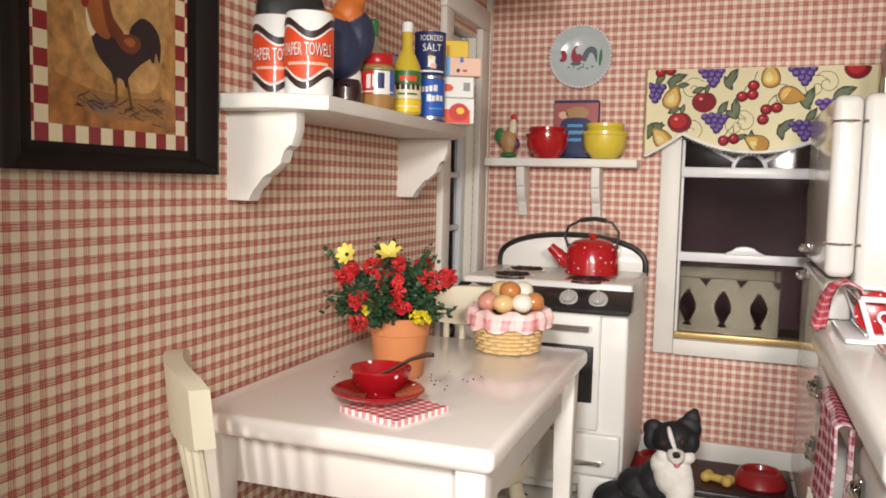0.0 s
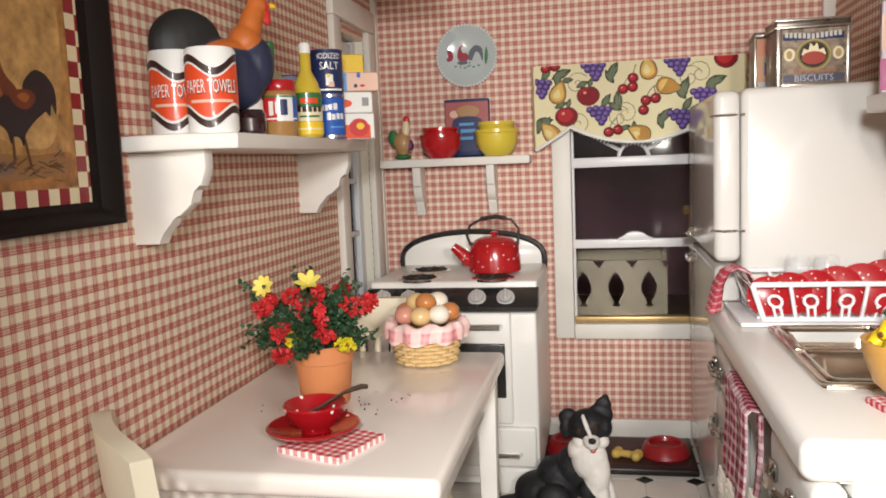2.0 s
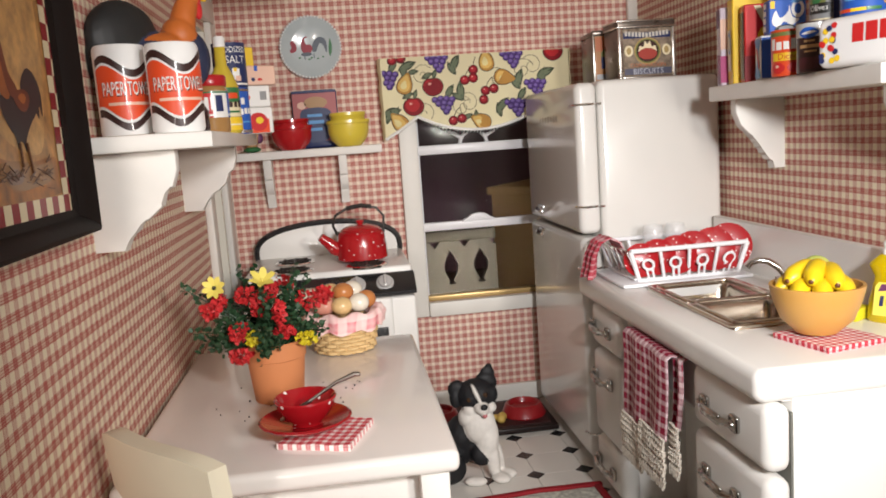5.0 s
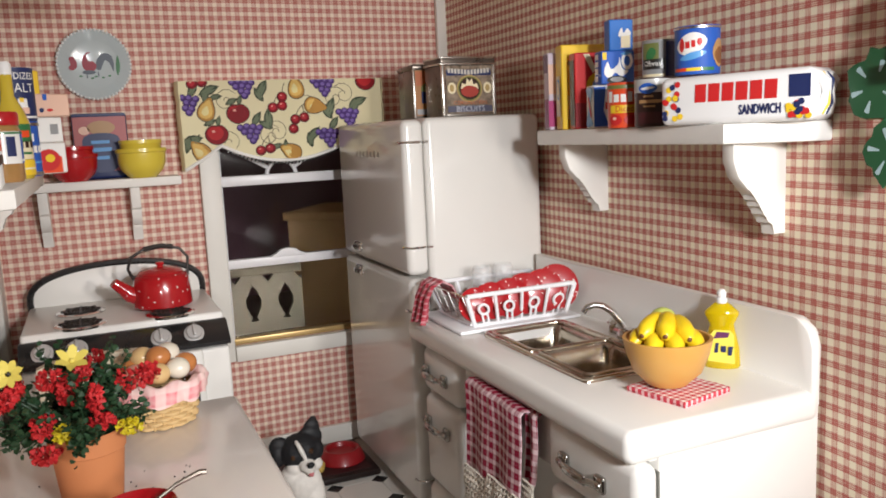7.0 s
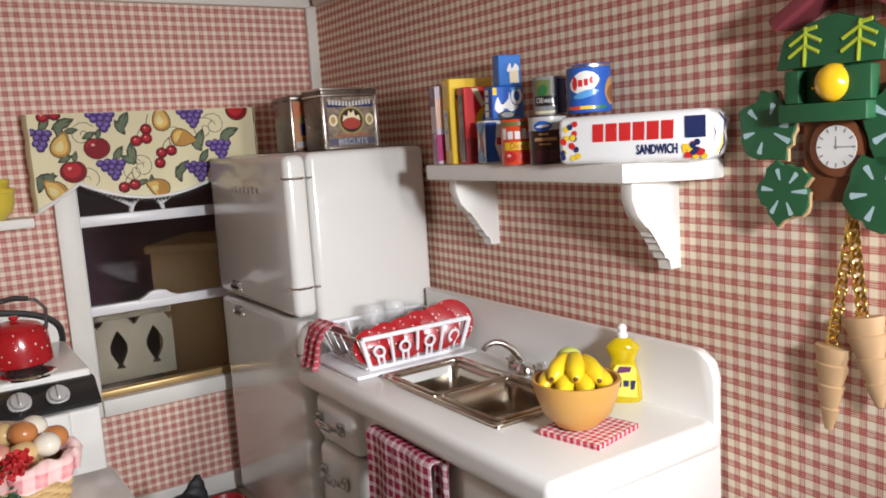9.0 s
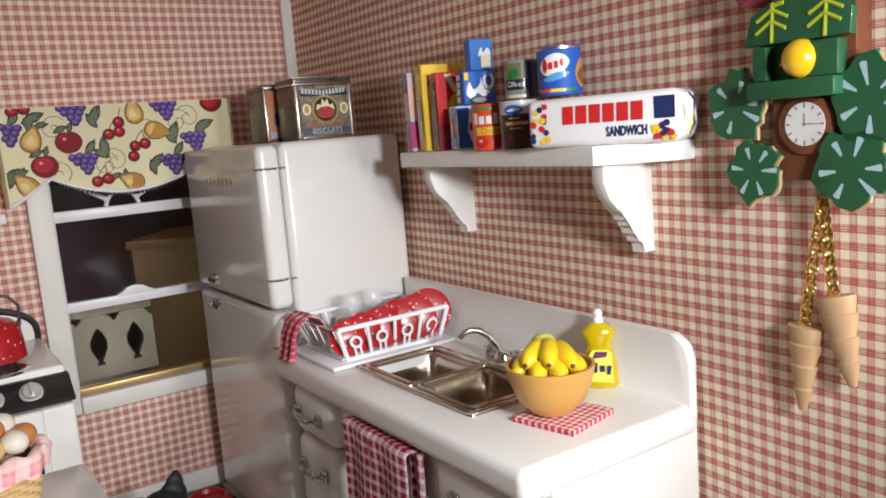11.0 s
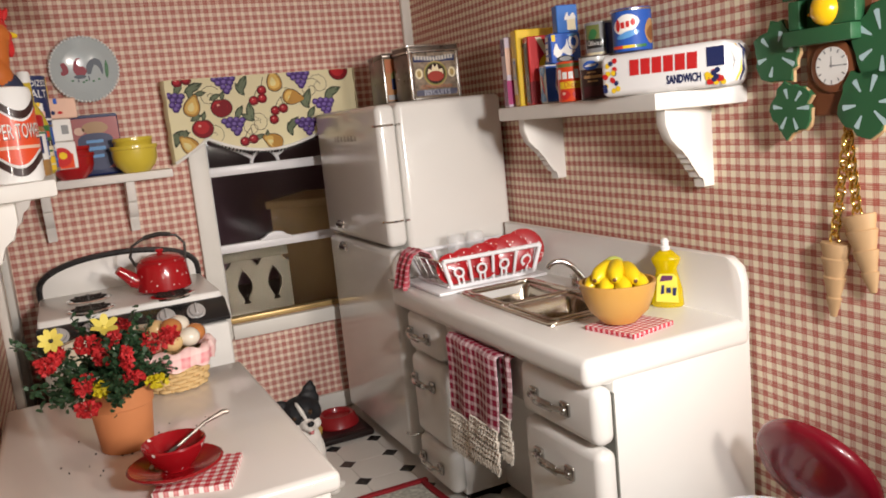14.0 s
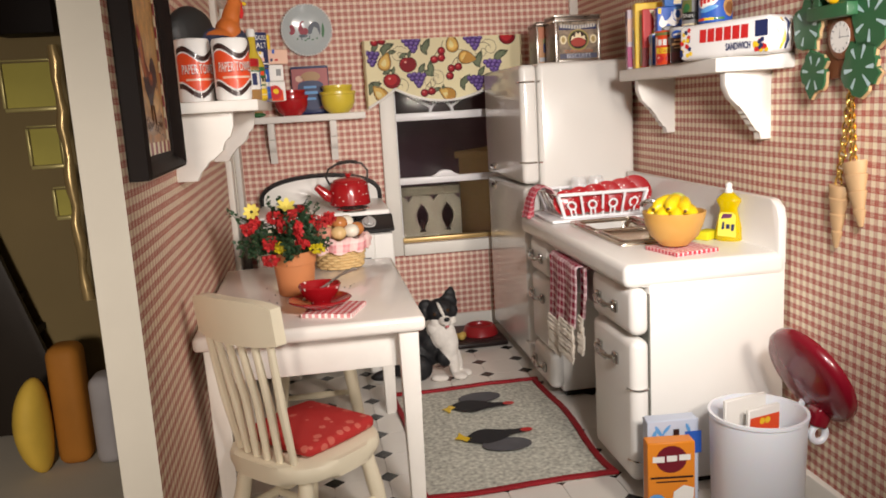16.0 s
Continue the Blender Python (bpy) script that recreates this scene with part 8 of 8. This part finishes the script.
for k in range(40):
    a, r = rnd.uniform(0, 6.28), abs(rnd.gauss(1.1, 0.5))
    ball(bm, (-7.4 + r * math.cos(a), 18.0 + r * math.sin(a) * 0.9, TZ + 0.015), rnd.uniform(0.012, 0.03), 5, 4)
tagged(part("soil_crumbs", bm, P_BLACK), "dark soil crumbs scattered on the table", "crumbs", kind="stuff")

# basket of eggs
basket = thing("egg_basket", "round woven basket lined with pink checked cloth", "basket", (-5.9, 22.1, TZ))
WICKER = mat("pale_wicker", (0.62, 0.43, 0.20), 0.55, var=0.2, scale=50)


def bk_r(z):
    return 0.82 + 0.18 * z / 1.1


for j in range(9):
    z = 0.08 + 0.115 * j
    bm = bmnew()
    n = 96
    tube(bm, [((bk_r(z) + 0.05 * math.cos(12 * 2 * math.pi * k / n + math.pi * (j % 2))) * math.cos(2 * math.pi * k / n), (bk_r(z) + 0.05 * math.cos(12 * 2 * math.pi * k / n + math.pi * (j % 2))) * math.sin(2 * math.pi * k / n), z) for k in range(n)], 0.062, 6, True)
    part("weaver", bm, WICKER, basket)
for k in range(24):
    a = 2 * math.pi * (k + 0.0) / 24
    bm = bmnew()
    tube(bm, [(0.82 * math.cos(a), 0.82 * math.sin(a), 0.02), (1.0 * math.cos(a), 1.0 * math.sin(a), 1.12)], 0.035, 5)
    part("stake", bm, WICKER, basket)
bm = bmnew()
lathe(bm, [(0, 0.02), (0.72, 0.02), (0.72, 0.08), (0, 0.08)], 24)
part("base", bm, WICKER, basket)
LINER = plaid("pink_liner_cloth", "XZ", 0.58, (0.90, 0.66, 0.62), (0.72, 0.16, 0.2), 0.5, 0.14, 0.95, cross=0.5, dots=0.25, edge=0.5, weave=0.5)
bm = bmnew()
n = 72
rows = []
for r, z in ((0.85, 1.0), (1.0, 1.2), (1.12, 1.2), (1.18, 1.02), (1.17, 0.86), (1.14, 0.72)):
    row = []
    for k in range(n):
        a = 2 * math.pi * k / n
        f = (r - 0.8) / 0.44
        rr = r + 0.05 * f * math.sin(13 * a) + 0.05 * f * math.sin(7 * a + 1) + 0.16 * f * noise.noise(Vector((4 * math.cos(a), 4 * math.sin(a), 3 * z)))
        row.append(bm.verts.new(Vector((rr * math.cos(a), rr * math.sin(a), z + (0.12 * math.sin(4 * a) if z < 0.7 else 0.06 * math.sin(9 * a) + 0.06 * noise.noise(Vector((5 * math.cos(a), 5 * math.sin(a), 7.0))))))))
    rows.append(row)
for a, b in zip(rows, rows[1:]):
    for k in range(n):
        bm.faces.new((a[k], a[(k + 1) % n], b[(k + 1) % n], b[k]))
thicken(bm, 0.03)
part("cloth_liner", bm, LINER, basket, "pink and white checked cloth liner", angle=80)
EGGS = [mat("egg_brown", (0.52, 0.20, 0.06), 0.25, coat=0.4), mat("egg_buff", (0.70, 0.48, 0.22), 0.25, coat=0.4), mat("egg_pink", (0.66, 0.30, 0.22), 0.25, coat=0.4), mat("egg_white", (0.78, 0.72, 0.60), 0.25, coat=0.4)]
EG = [(0.05, -0.15, 1.75, 0), (0.0, -0.6, 1.42, 1), (-0.5, -0.4, 1.42, 2), (0.5, -0.42, 1.45, 3), (0.72, 0.0, 1.45, 0), (-0.6, 0.2, 1.42, 0), (-0.3, 0.2, 1.7, 1), (0.32, 0.25, 1.72, 3), (0.0, 0.62, 1.5, 2), (-0.05, 0.15, 1.25, 1), (0.45, 0.65, 1.35, 0)]
for x, y, z, k in EG:
    bm = bmnew()
    ball(bm, (0, 0, 0), (0.31, 0.31, 0.27), 20, 14)
    for v in bm.verts:
        v.co.x += 0.05 * v.co.x * v.co.x / 0.3
    solo("egg", bm, EGGS[k], ("brown", "buff", "pinkish", "white")[k] + " glossy egg in the lined basket", "egg", (-5.9 + x, 22.1 + y, TZ + z), rnd.uniform(0, 360), "eggs in the basket")

# ================= on the floor =================
RUGM = mat("beige_tweed_rug", (0.70, 0.50, 0.44), 0.95, var=1.0, scale=430, bump=1.8, bscale=480)
rug = thing("rug", "beige tweed rug with red binding and hen motifs", "rug", (-0.75, 19.55, 0.02), 0)
bm = bmnew()
n = 20
RW, RL = 6.4, 9.7
g = [[bm.verts.new(Vector((RW * (i / n - 0.5), RL * (j / n - 0.5), 0.03 + 0.03 * noise.noise(Vector((i * 0.25, j * 0.25, 1)))))) for j in range(n + 1)] for i in range(n + 1)]
for a, b in zip(g, g[1:]):
    for j in range(n):
        bm.faces.new((a[j], b[j], b[j + 1], a[j + 1]))
thicken(bm, 0.04)
part("woven_field", bm, RUGM, rug)
BIND = mat("red_rug_binding", (0.28, 0.014, 0.02), 0.9, var=0.2, scale=100, bump=0.6)
for c, s in (((0, -RL / 2, 0.1), (RW + 0.2, 0.24, 0.14)), ((0, RL / 2, 0.1), (RW + 0.2, 0.24, 0.14)), ((-RW / 2, 0, 0.1), (0.24, RL - 0.2, 0.138)), ((RW / 2, 0, 0.1), (0.24, RL - 0.2, 0.138))):
    bm = bmnew()
    box(bm, c, s, 0.05)
    bmesh.ops.subdivide_edges(bm, edges=[e for e in bm.edges if e.calc_length() > 2], cuts=14)
    for v in bm.verts:
        v.co += Vector((0.10 * math.sin(0.8 * v.co.y + 1) * (abs(c[0]) > 1), 0.10 * math.sin(0.9 * v.co.x) * (abs(c[1]) > 1), 0.05 * noise.noise(v.co * 0.8)))
    part("binding", bm, BIND, rug)
HENG, HENK = mat("motif_grey", (0.10, 0.10, 0.11), 0.95, var=0.3, scale=120), mat("motif_black", (0.025, 0.025, 0.028), 0.95, var=0.3)
for oy, flip in ((2.55, 1), (-0.9, -1)):
    mm_ = Matrix.Translation((0.05, oy, 0.13)) @ Matrix.Diagonal((0.88, 1.2 * flip, 1, 1))
    for k, (nm, o, m2) in enumerate((("motif_wing", ellipse(0.25, 0.62, 1.05, 0.5, 18, 0.05), HENG), ("motif_body", smooth_outline([(-1.35, 0.05), (-1.0, -0.45), (-0.4, -0.68), (0.3, -0.5), (0.9, -0.42), (1.3, -0.4), (1.35, -0.15), (0.7, 0.0), (0.1, 0.3), (-0.6, 0.42)]), HENK),
                                     ("motif_beak", [(-1.8, -0.15), (-1.5, -0.05), (-1.35, 0.15), (-1.1, -0.1), (-1.35, -0.3), (-1.5, -0.6), (-1.6, -0.35)], P_YELLOW), ("motif_comb", ellipse(1.4, -0.25, 0.28, 0.16, 10), P_RED))):
        bm = bmnew()
        patch(bm, o if flip > 0 else o[::-1], mm_, 0, 0.006 * k)
        part(nm, bm, m2, rug, smooth=False)

petmat = thing("pet_mat", "dark brown feeding mat beside the refrigerator", "mat", (-0.6, 31.9, 0.02))
bm = bmnew()
box(bm, (0, 0, 0.13), (6.4, 3.7, 0.26), 0.08)
part("tray", bm, mat("dark_brown_mat", (0.016, 0.009, 0.008), 0.35, var=0.3), petmat)
bm = bmnew()
box(bm, (0, 0, 0.275), (5.8, 3.1, 0.03))
part("inlay", bm, mat("mat_maroon_inlay", (0.035, 0.008, 0.009), 0.5, var=0.3), petmat, "maroon inlay", smooth=False)
bm = bmnew()
lathe(bm, [(0, 0), (0.95, 0), (0.97, 0.06), (0.8, 0.46), (0.72, 0.52), (0.64, 0.5), (0.58, 0.34), (0, 0.3)], 32)
solo("pet_bowl", bm, mat("dark_red_dish", (0.30, 0.010, 0.014), 0.35, coat=0.2), "low dark red pet dish on the feeding mat", "bowl", (1.45, 31.7, 0.3))
copy_thing(bpy.data.objects["pet_bowl"], pose(-2.3 * C, 31.9 * C, 0.3 * C))
bone = merged("toy_bone", [((-0.4, 0.16, 0.2), 0.2, (0, 0, 0), 0), ((-0.4, -0.14, 0.2), 0.2, (0, 0, 0), 0), ((0.4, 0.16, 0.2), 0.2, (0, 0, 0), 0), ((0.4, -0.14, 0.2), 0.2, (0, 0, 0), 0), ((0, 0, 0.2), (0.5, 0.15, 0.15), (0, 0, 0), 0)], [mat("bone_yellow", (0.62, 0.42, 0.10), 0.5)], 0.05, None, 2)
bone.matrix_basis = pose(-0.05 * C, 31.1 * C, 0.28 * C, 0, 0, -20)
tagged(bone, "yellow toy bone on the feeding mat", "pet toy")

FURK, FURW = mat("glossy_black_fur", (0.009, 0.009, 0.011), 0.62, var=0.5, scale=260, bump=1.6, bscale=420), mat("white_fur", (0.76, 0.72, 0.67), 0.7, var=0.2, scale=260, bump=1.6, bscale=420)
dog = merged("dog_figurine", [((-1.75, 0.4, 0.68), (1.0, 0.8, 0.68), (0, 0, 0), 0), ((-1.1, 0.35, 1.15), (0.9, 0.7, 0.8), (0, 34, 0), 0), ((-0.65, 0.25, 1.62), (0.68, 0.64, 0.78), (0, 26, 0), 0), ((-0.35, 0.2, 1.35), (0.7, 0.55, 0.8), (0, 20, 0), 0), ((-0.12, -0.38, 0.98), (0.36, 0.3, 0.42), (0, -20, 0), 0),
              ((-0.08, -0.3, 2.1), (0.6, 0.42, 0.72), (0, 0, 0), 1), ((0.16, -0.34, 1.5), (0.42, 0.4, 0.85), (0, 8, 0), 1), ((-0.42, -0.16, 2.38), (0.42, 0.42, 0.4), (0, 0, 0), 1), ((-0.1, 0.0, 3.15), (0.74, 0.6, 0.6), (0, 0, 0), 0),
              ((-0.02, -0.62, 2.82), (0.28, 0.36, 0.21), (6, 0, 4), 1), ((-0.34, -0.3, 2.68), (0.34, 0.3, 0.24), (0, 0, 0), 1), ((0.28, -0.3, 2.72), (0.3, 0.3, 0.22), (0, 0, 0), 1), ((-0.16, -0.46, 3.3), (0.09, 0.24, 0.42), (-14, -22, 0), 1), ((0.02, -0.97, 2.97), (0.14, 0.09, 0.11), (0, 0, 0), 0), ((0.04, -0.84, 2.6), (0.1, 0.14, 0.09), (0, 0, 0), 2), ((0.02, -0.72, 2.66), (0.2, 0.16, 0.035), (0, 0, 0), 0),
              ((-0.8, 0.05, 3.42), (0.34, 0.2, 0.32), (0, -25, 0), 0), ((-0.86, -0.04, 3.08), (0.24, 0.18, 0.36), (0, 0, 0), 0), ((0.28, 0.08, 3.52), (0.44, 0.2, 0.42), (0, 10, 0), 0), ((0.38, 0.16, 3.82), (0.29, 0.14, 0.32), (0, 14, 0), 0), ((0.45, 0.22, 4.05), (0.14, 0.09, 0.17), (0, 20, 0), 0), ((0.42, -0.12, 3.16), (0.26, 0.32, 0.36), (0, 0, 0), 0),
              ((0.3, -0.4, 0.8), (0.26, 0.28, 0.8), (0, -4, 0), 1), ((0.52, -0.1, 0.72), (0.26, 0.28, 0.75), (0, -8, 0), 1), ((0.52, -0.7, 0.17), (0.32, 0.42, 0.17), (0, 0, 30), 1), ((0.82, -0.35, 0.17), (0.34, 0.38, 0.17), (0, 0, 40), 1),
              ((-1.3, -0.45, 0.62), (0.62, 0.4, 0.6), (0, 0, 0), 0), ((-0.42, -0.78, 0.17), (0.42, 0.26, 0.17), (0, 0, -15), 1), ((-2.8, 0.2, 0.28), (0.8, 0.3, 0.25), (0, 0, 20), 0),
              ((-0.45, -0.5, 3.13), (0.09, 0.07, 0.09), (0, 0, 0), 3), ((0.15, -0.55, 3.27), (0.09, 0.07, 0.09), (0, 0, 0), 3)],
             [FURK, FURW, flat("tongue_pink", (0.55, 0.16, 0.17)), flat("eye_amber", (0.05, 0.025, 0.012), 0.1)], 0.038, None, 5)
dog.matrix_basis = pose(-1.3 * C, 26.5 * C, 0, 0, 0, 0)
tagged(dog, "black and white sitting sheepdog figurine on the floor", "figurine")

# waste bin with its lid leaning open
bin_ = thing("waste_bin", "white pedal bin with open red lid, full of packaging", "bin", (5.35, 10.95, 0))
BINW = mat("white_bin_plastic", (0.80, 0.82, 0.88), 0.35, var=0.03, sss=0.1)
bm = bmnew()
lathe(bm, [(0, 0), (1.22, 0), (1.26, 0.08), (1.34, 3.3), (1.38, 3.32), (1.38, 3.42), (1.3, 3.42), (1.22, 0.2), (0, 0.2)], 44)
part("bucket", bm, BINW, bin_)
LIDM = mat("translucent_red_lid", (0.20, 0.006, 0.016), 0.25, coat=0.3, var=0.1)
bm = bmnew()
n0 = Vector((-0.9, -0.1, -0.44)).normalized()
rot = n0.to_track_quat("Z", "Y").to_matrix().to_4x4()
lathe(bm, [(1.4, 0), (1.5, 0), (1.52, 0.06), (1.5, 0.22), (1.4, 0.32), (0.95, 0.42), (0, 0.46), (0, 0.36), (0.94, 0.32), (1.36, 0.22)], 44, (1.5, -0.35, 4.5), rot)
lid_ob = part("lid", bm, LIDM, bin_, "dark red domed lid, open")
bm = bmnew()
box(bm, (1.62, -0.42, 3.2), (0.5, 0.55, 0.6), 0.12, 3, Euler((0, radians(20), 0)).to_matrix())
part("hinge_tab", bm, LIDM, lid_ob, "red hinge tab")
bm = bmnew()
tube(bm, [(1.3, 0.1, 3.3), (1.45, 0.15, 3.35), (1.55, 0.17, 3.5)], 0.1, 8)
part("hinge", bm, BINW, bin_)
bm = bmnew()
tube(bm, [(1.58 + 0.22 * math.cos(q), -0.5, 2.72 + 0.25 * math.sin(q)) for q in [2 * math.pi * j / 16 for j in range(16)]], 0.1, 8, True)
part("carry_ring", bm, BINW, bin_)
carton("food_carton", "crumpled white carton thrown in the bin", (5.25, 11.5, 0.9), (1.5, 0.14, 2.75), 12, P_WHITE, (("print_bar", rect(-0.5, 0.2, 0.5, 0.8), P_GREY),))
carton("food_carton", "red and white carton in the bin", (5.6, 11.1, 0.9), (1.2, 0.14, 2.55), 14, P_WHITE, (("field", rect(-0.55, 1.2, 0.55, 2.3), P_ORANGE), ("mark", ellipse(-0.1, 2.15, 0.1, 0.1), P_YELLOW), ("mark", ellipse(0.1, 2.15, 0.1, 0.1), P_YELLOW)))
carton("dog_food_box", "orange dog biscuit box beside the bin", (2.88, 11.5, 0), (1.38, 0.5, 2.62), -8, mat("box_orange", (0.75, 0.24, 0.02), 0.45, var=0.06),
                (("badge", ellipse(0, 2.1, 0.45, 0.42, 18), flat("badge_maroon", (0.16, 0.01, 0.02))), ("brand_shape", rect(-0.55, 2.02, -0.2, 2.2), P_WHITE), ("brand_shape", rect(-0.14, 2.04, 0.16, 2.22), P_WHITE), ("brand_shape", rect(0.22, 2.06, 0.55, 2.24), P_WHITE), ("print_bar", rect(-0.62, 1.52, 0.62, 1.58), P_BROWN), ("print_bar", rect(-0.45, 1.4, 0.45, 1.44), P_BROWN),
                 ("blue_mark", ellipse(-0.45, 0.75, 0.3, 0.3, 16), P_SKY), ("pale_shape", [(0.0, 0.5), (0.6, 0.5), (0.65, 1.2), (0.35, 1.3), (0.05, 1.1)], P_WHITE)))
carton("tissue_box", "pale blue patterned box behind the orange box", (3.25, 12.2, 0), (1.55, 0.5, 2.98), -5, flat("pale_blue_card", (0.50, 0.56, 0.68)),
       (("leaf_print", ellipse(-0.45, 2.66, 0.06, 0.2, 10, 0.5), P_SKY), ("leaf_print", ellipse(-0.2, 2.7, 0.05, 0.18, 10, -0.7), P_SKY), ("leaf_print", ellipse(-0.58, 2.55, 0.06, 0.16, 10, -0.4), P_SKY), ("leaf_print", ellipse(-0.34, 2.45, 0.05, 0.15, 10, -0.2), P_SKY), ("leaf_print", ellipse(0.45, 2.7, 0.05, 0.16, 10, 0.4), P_SKY), ("mark", rect(0.0, 2.25, 0.18, 2.7), P_BROWN), ("field", rect(0.35, 1.9, 0.85, 2.6), P_BLUE)))

# ================= what stands outside, beyond the left wall =================
OLIVE_W = mat("brown_olive_wallpaper", (0.26, 0.19, 0.08), 0.7, var=0.3, scale=10)
OLIVE_L = mat("lit_step_olive", (0.60, 0.54, 0.12), 0.3, var=0.4, scale=14, coat=0.3)
bm = bmnew()
box(bm, (-18.0, 27.5, 9), (13.2, 0.8, 20))
tagged(part("wall_2", bm, OLIVE_W, smooth=False), "dim brown wall of the next room", "wall", kind="structure")
bm = bmnew()
box(bm, (-18.1, 17, -0.3), (13, 20, 0.6))
tagged(part("floor_2", bm, mat("grey_carpet", (0.55, 0.51, 0.43), 0.95, bump=0.8), smooth=False), "grey carpet of the next room", "floor", kind="structure")
stairs = thing("staircase", "dark wooden staircase in the dim next room", "staircase", (-19.6, 26, 0))
for k in range(7):
    bm = bmnew()
    box(bm, (1.7 - 0.62 * k, 0, 1.2 + 1.45 * k), (0.9, 2.0, 0.3), 0.04)
    part("tread", bm, FRAME_WOOD, stairs)
bm = bmnew()
prism(bm, [(-3.5, 0.1), (2.0, 0.1), (1.9, 2.2), (-0.3, 9.6), (-1.2, 12.5), (-3.5, 12.5)], 0.3, face_to((0, -1.05, 0), "-y"), 0.03)
part("side_board", bm, mat("stair_dark_brown", (0.02, 0.013, 0.008), 0.5, var=0.3), stairs)
BR2 = mat("step_edge_highlight", (0.62, 0.54, 0.22), 0.35, metal=0.3, var=0.3)
FOIL = mat("crumpled_foil_trim", (0.66, 0.48, 0.22), 0.3, metal=0.5, var=0.4, scale=60, bump=1.0, bscale=120)
trim2 = thing("curtain_trim", "crumpled pale foil trim hanging on the dim wall", "trim", (-16.0, 24, 0))
bm = bmnew()
tube(bm, [(0.05 * math.sin(2.1 * k), 0.04 * math.sin(3.3 * k), 15.6 - 0.62 * k) for k in range(17)], [0.19 + 0.05 * math.sin(1.7 * k) for k in range(17)], 10)
part("strip", bm, FOIL, trim2)
# highlights on the stair steps, built as olive panels with pale edge bars
for x, z, w, h_ in ((-17.95, 14.3, 2.1, 2.0), (-17.65, 11.75, 1.3, 1.7), (-17.25, 9.35, 0.7, 1.3)):
    fm = thing("step_highlight", "olive panel with pale bars standing for highlights on the steps", "picture", (x, 27.0, z), 0, "gilt frames next door")
    for c, s_ in (((0, 0, -h_ / 2), (w, 0.2, 0.16)), ((0, 0, h_ / 2), (w, 0.2, 0.08)), ((-w / 2, 0, 0), (0.12, 0.2, h_ - 0.18)), ((w / 2, 0, 0), (0.08, 0.2, h_ - 0.18))):
        bm = bmnew()
        box(bm, c, s_, 0.03)
        part("highlight_bar", bm, BR2, fm)
    bm = bmnew()
    box(bm, (0, 0.02, 0), (w - 0.2, 0.05, h_ - 0.2))
    part("panel", bm, OLIVE_L, fm, smooth=False)
bm = bmnew()
box(bm, (-17.4, 26.2, 18.2), (2.3, 1.6, 4.0), 0.05)
tagged(part("wall_cabinet", bm, FRAME_WOOD), "dark wooden wall cabinet in the next room", "cabinet")
bm = bmnew()
ball(bm, (0, 0, 1.8), (0.62, 1.0, 1.82), 24, 16)
for v in bm.verts:
    v.co.x += 0.18 * (v.co.z - 1.8) ** 2 / 3
solo("cushion", bm, mat("mustard_velvet", (0.78, 0.52, 0.08), 0.9, var=0.25, bump=0.5), "mustard velvet cushion standing on edge", "cushion", (-17.6, 20.8, 0), 0, "cushions next door")
bm = bmnew()
box(bm, (0, 0, 2.3), (1.2, 1.4, 4.6), 0.4, 4)
solo("cushion", bm, mat("rust_velvet", (0.45, 0.18, 0.03), 0.9, var=0.25, bump=0.5), "rust brown cushion behind the mustard one", "cushion", (-16.4, 21.6, 0), 0, "cushions next door")
bm = bmnew()
box(bm, (0, 0, 1.7), (0.9, 1.4, 3.4), 0.35, 4)
solo("cushion", bm, mat("lilac_cloth", (0.40, 0.38, 0.39), 0.9, var=0.2, bump=0.5), "grey cushion against the kitchen's outer wall", "cushion", (-15.1, 21.3, 0), 0, "cushions next door")


# ---- floor tiles ----
PITCH, OX, OY = 1.85, 0.55, 26.0
h, c = PITCH / 2 - 0.012, 0.36


def tile_mesh(name, outline, m):
    bm = bmnew()
    prism(bm, outline, 0.05)
    return mesh_of(name, bm, m, False)


octo = tile_mesh("tile", [(h - c, -h), (h, -h + c), (h, h - c), (h - c, h), (-h + c, h), (-h, h - c), (-h, -h + c), (-h + c, -h)], TILE_W)
dia = tile_mesh("black_tile", [(c - 0.015, 0), (0, c - 0.015), (-c + 0.015, 0), (0, -c + 0.015)], TILE_B)
i0, i1 = math.ceil((LEFT - OX) / PITCH), math.floor((RIGHT - OX) / PITCH)
j0, j1 = math.ceil((FRONT - OY) / PITCH), math.floor((BACK - OY) / PITCH)
for i in range(i0 - 1, i1 + 1):
    for j in range(j0 - 1, j1 + 1):
        x, y = OX + i * PITCH, OY + j * PITCH
        if LEFT + h < x + PITCH / 2 < RIGHT - h and FRONT + h < y + PITCH / 2 < BACK - h:
            ob = new("tile", octo)
            ob.parent = floor
            ob.location = ((x + PITCH / 2) * C, (y + PITCH / 2) * C, -0.032 * C)
        if LEFT + c < x < RIGHT - c and FRONT + c < y < BACK - c:
            ob = new("black_tile", dia)
            ob.parent = floor
            ob.location = (x * C, y * C, -0.03 * C)
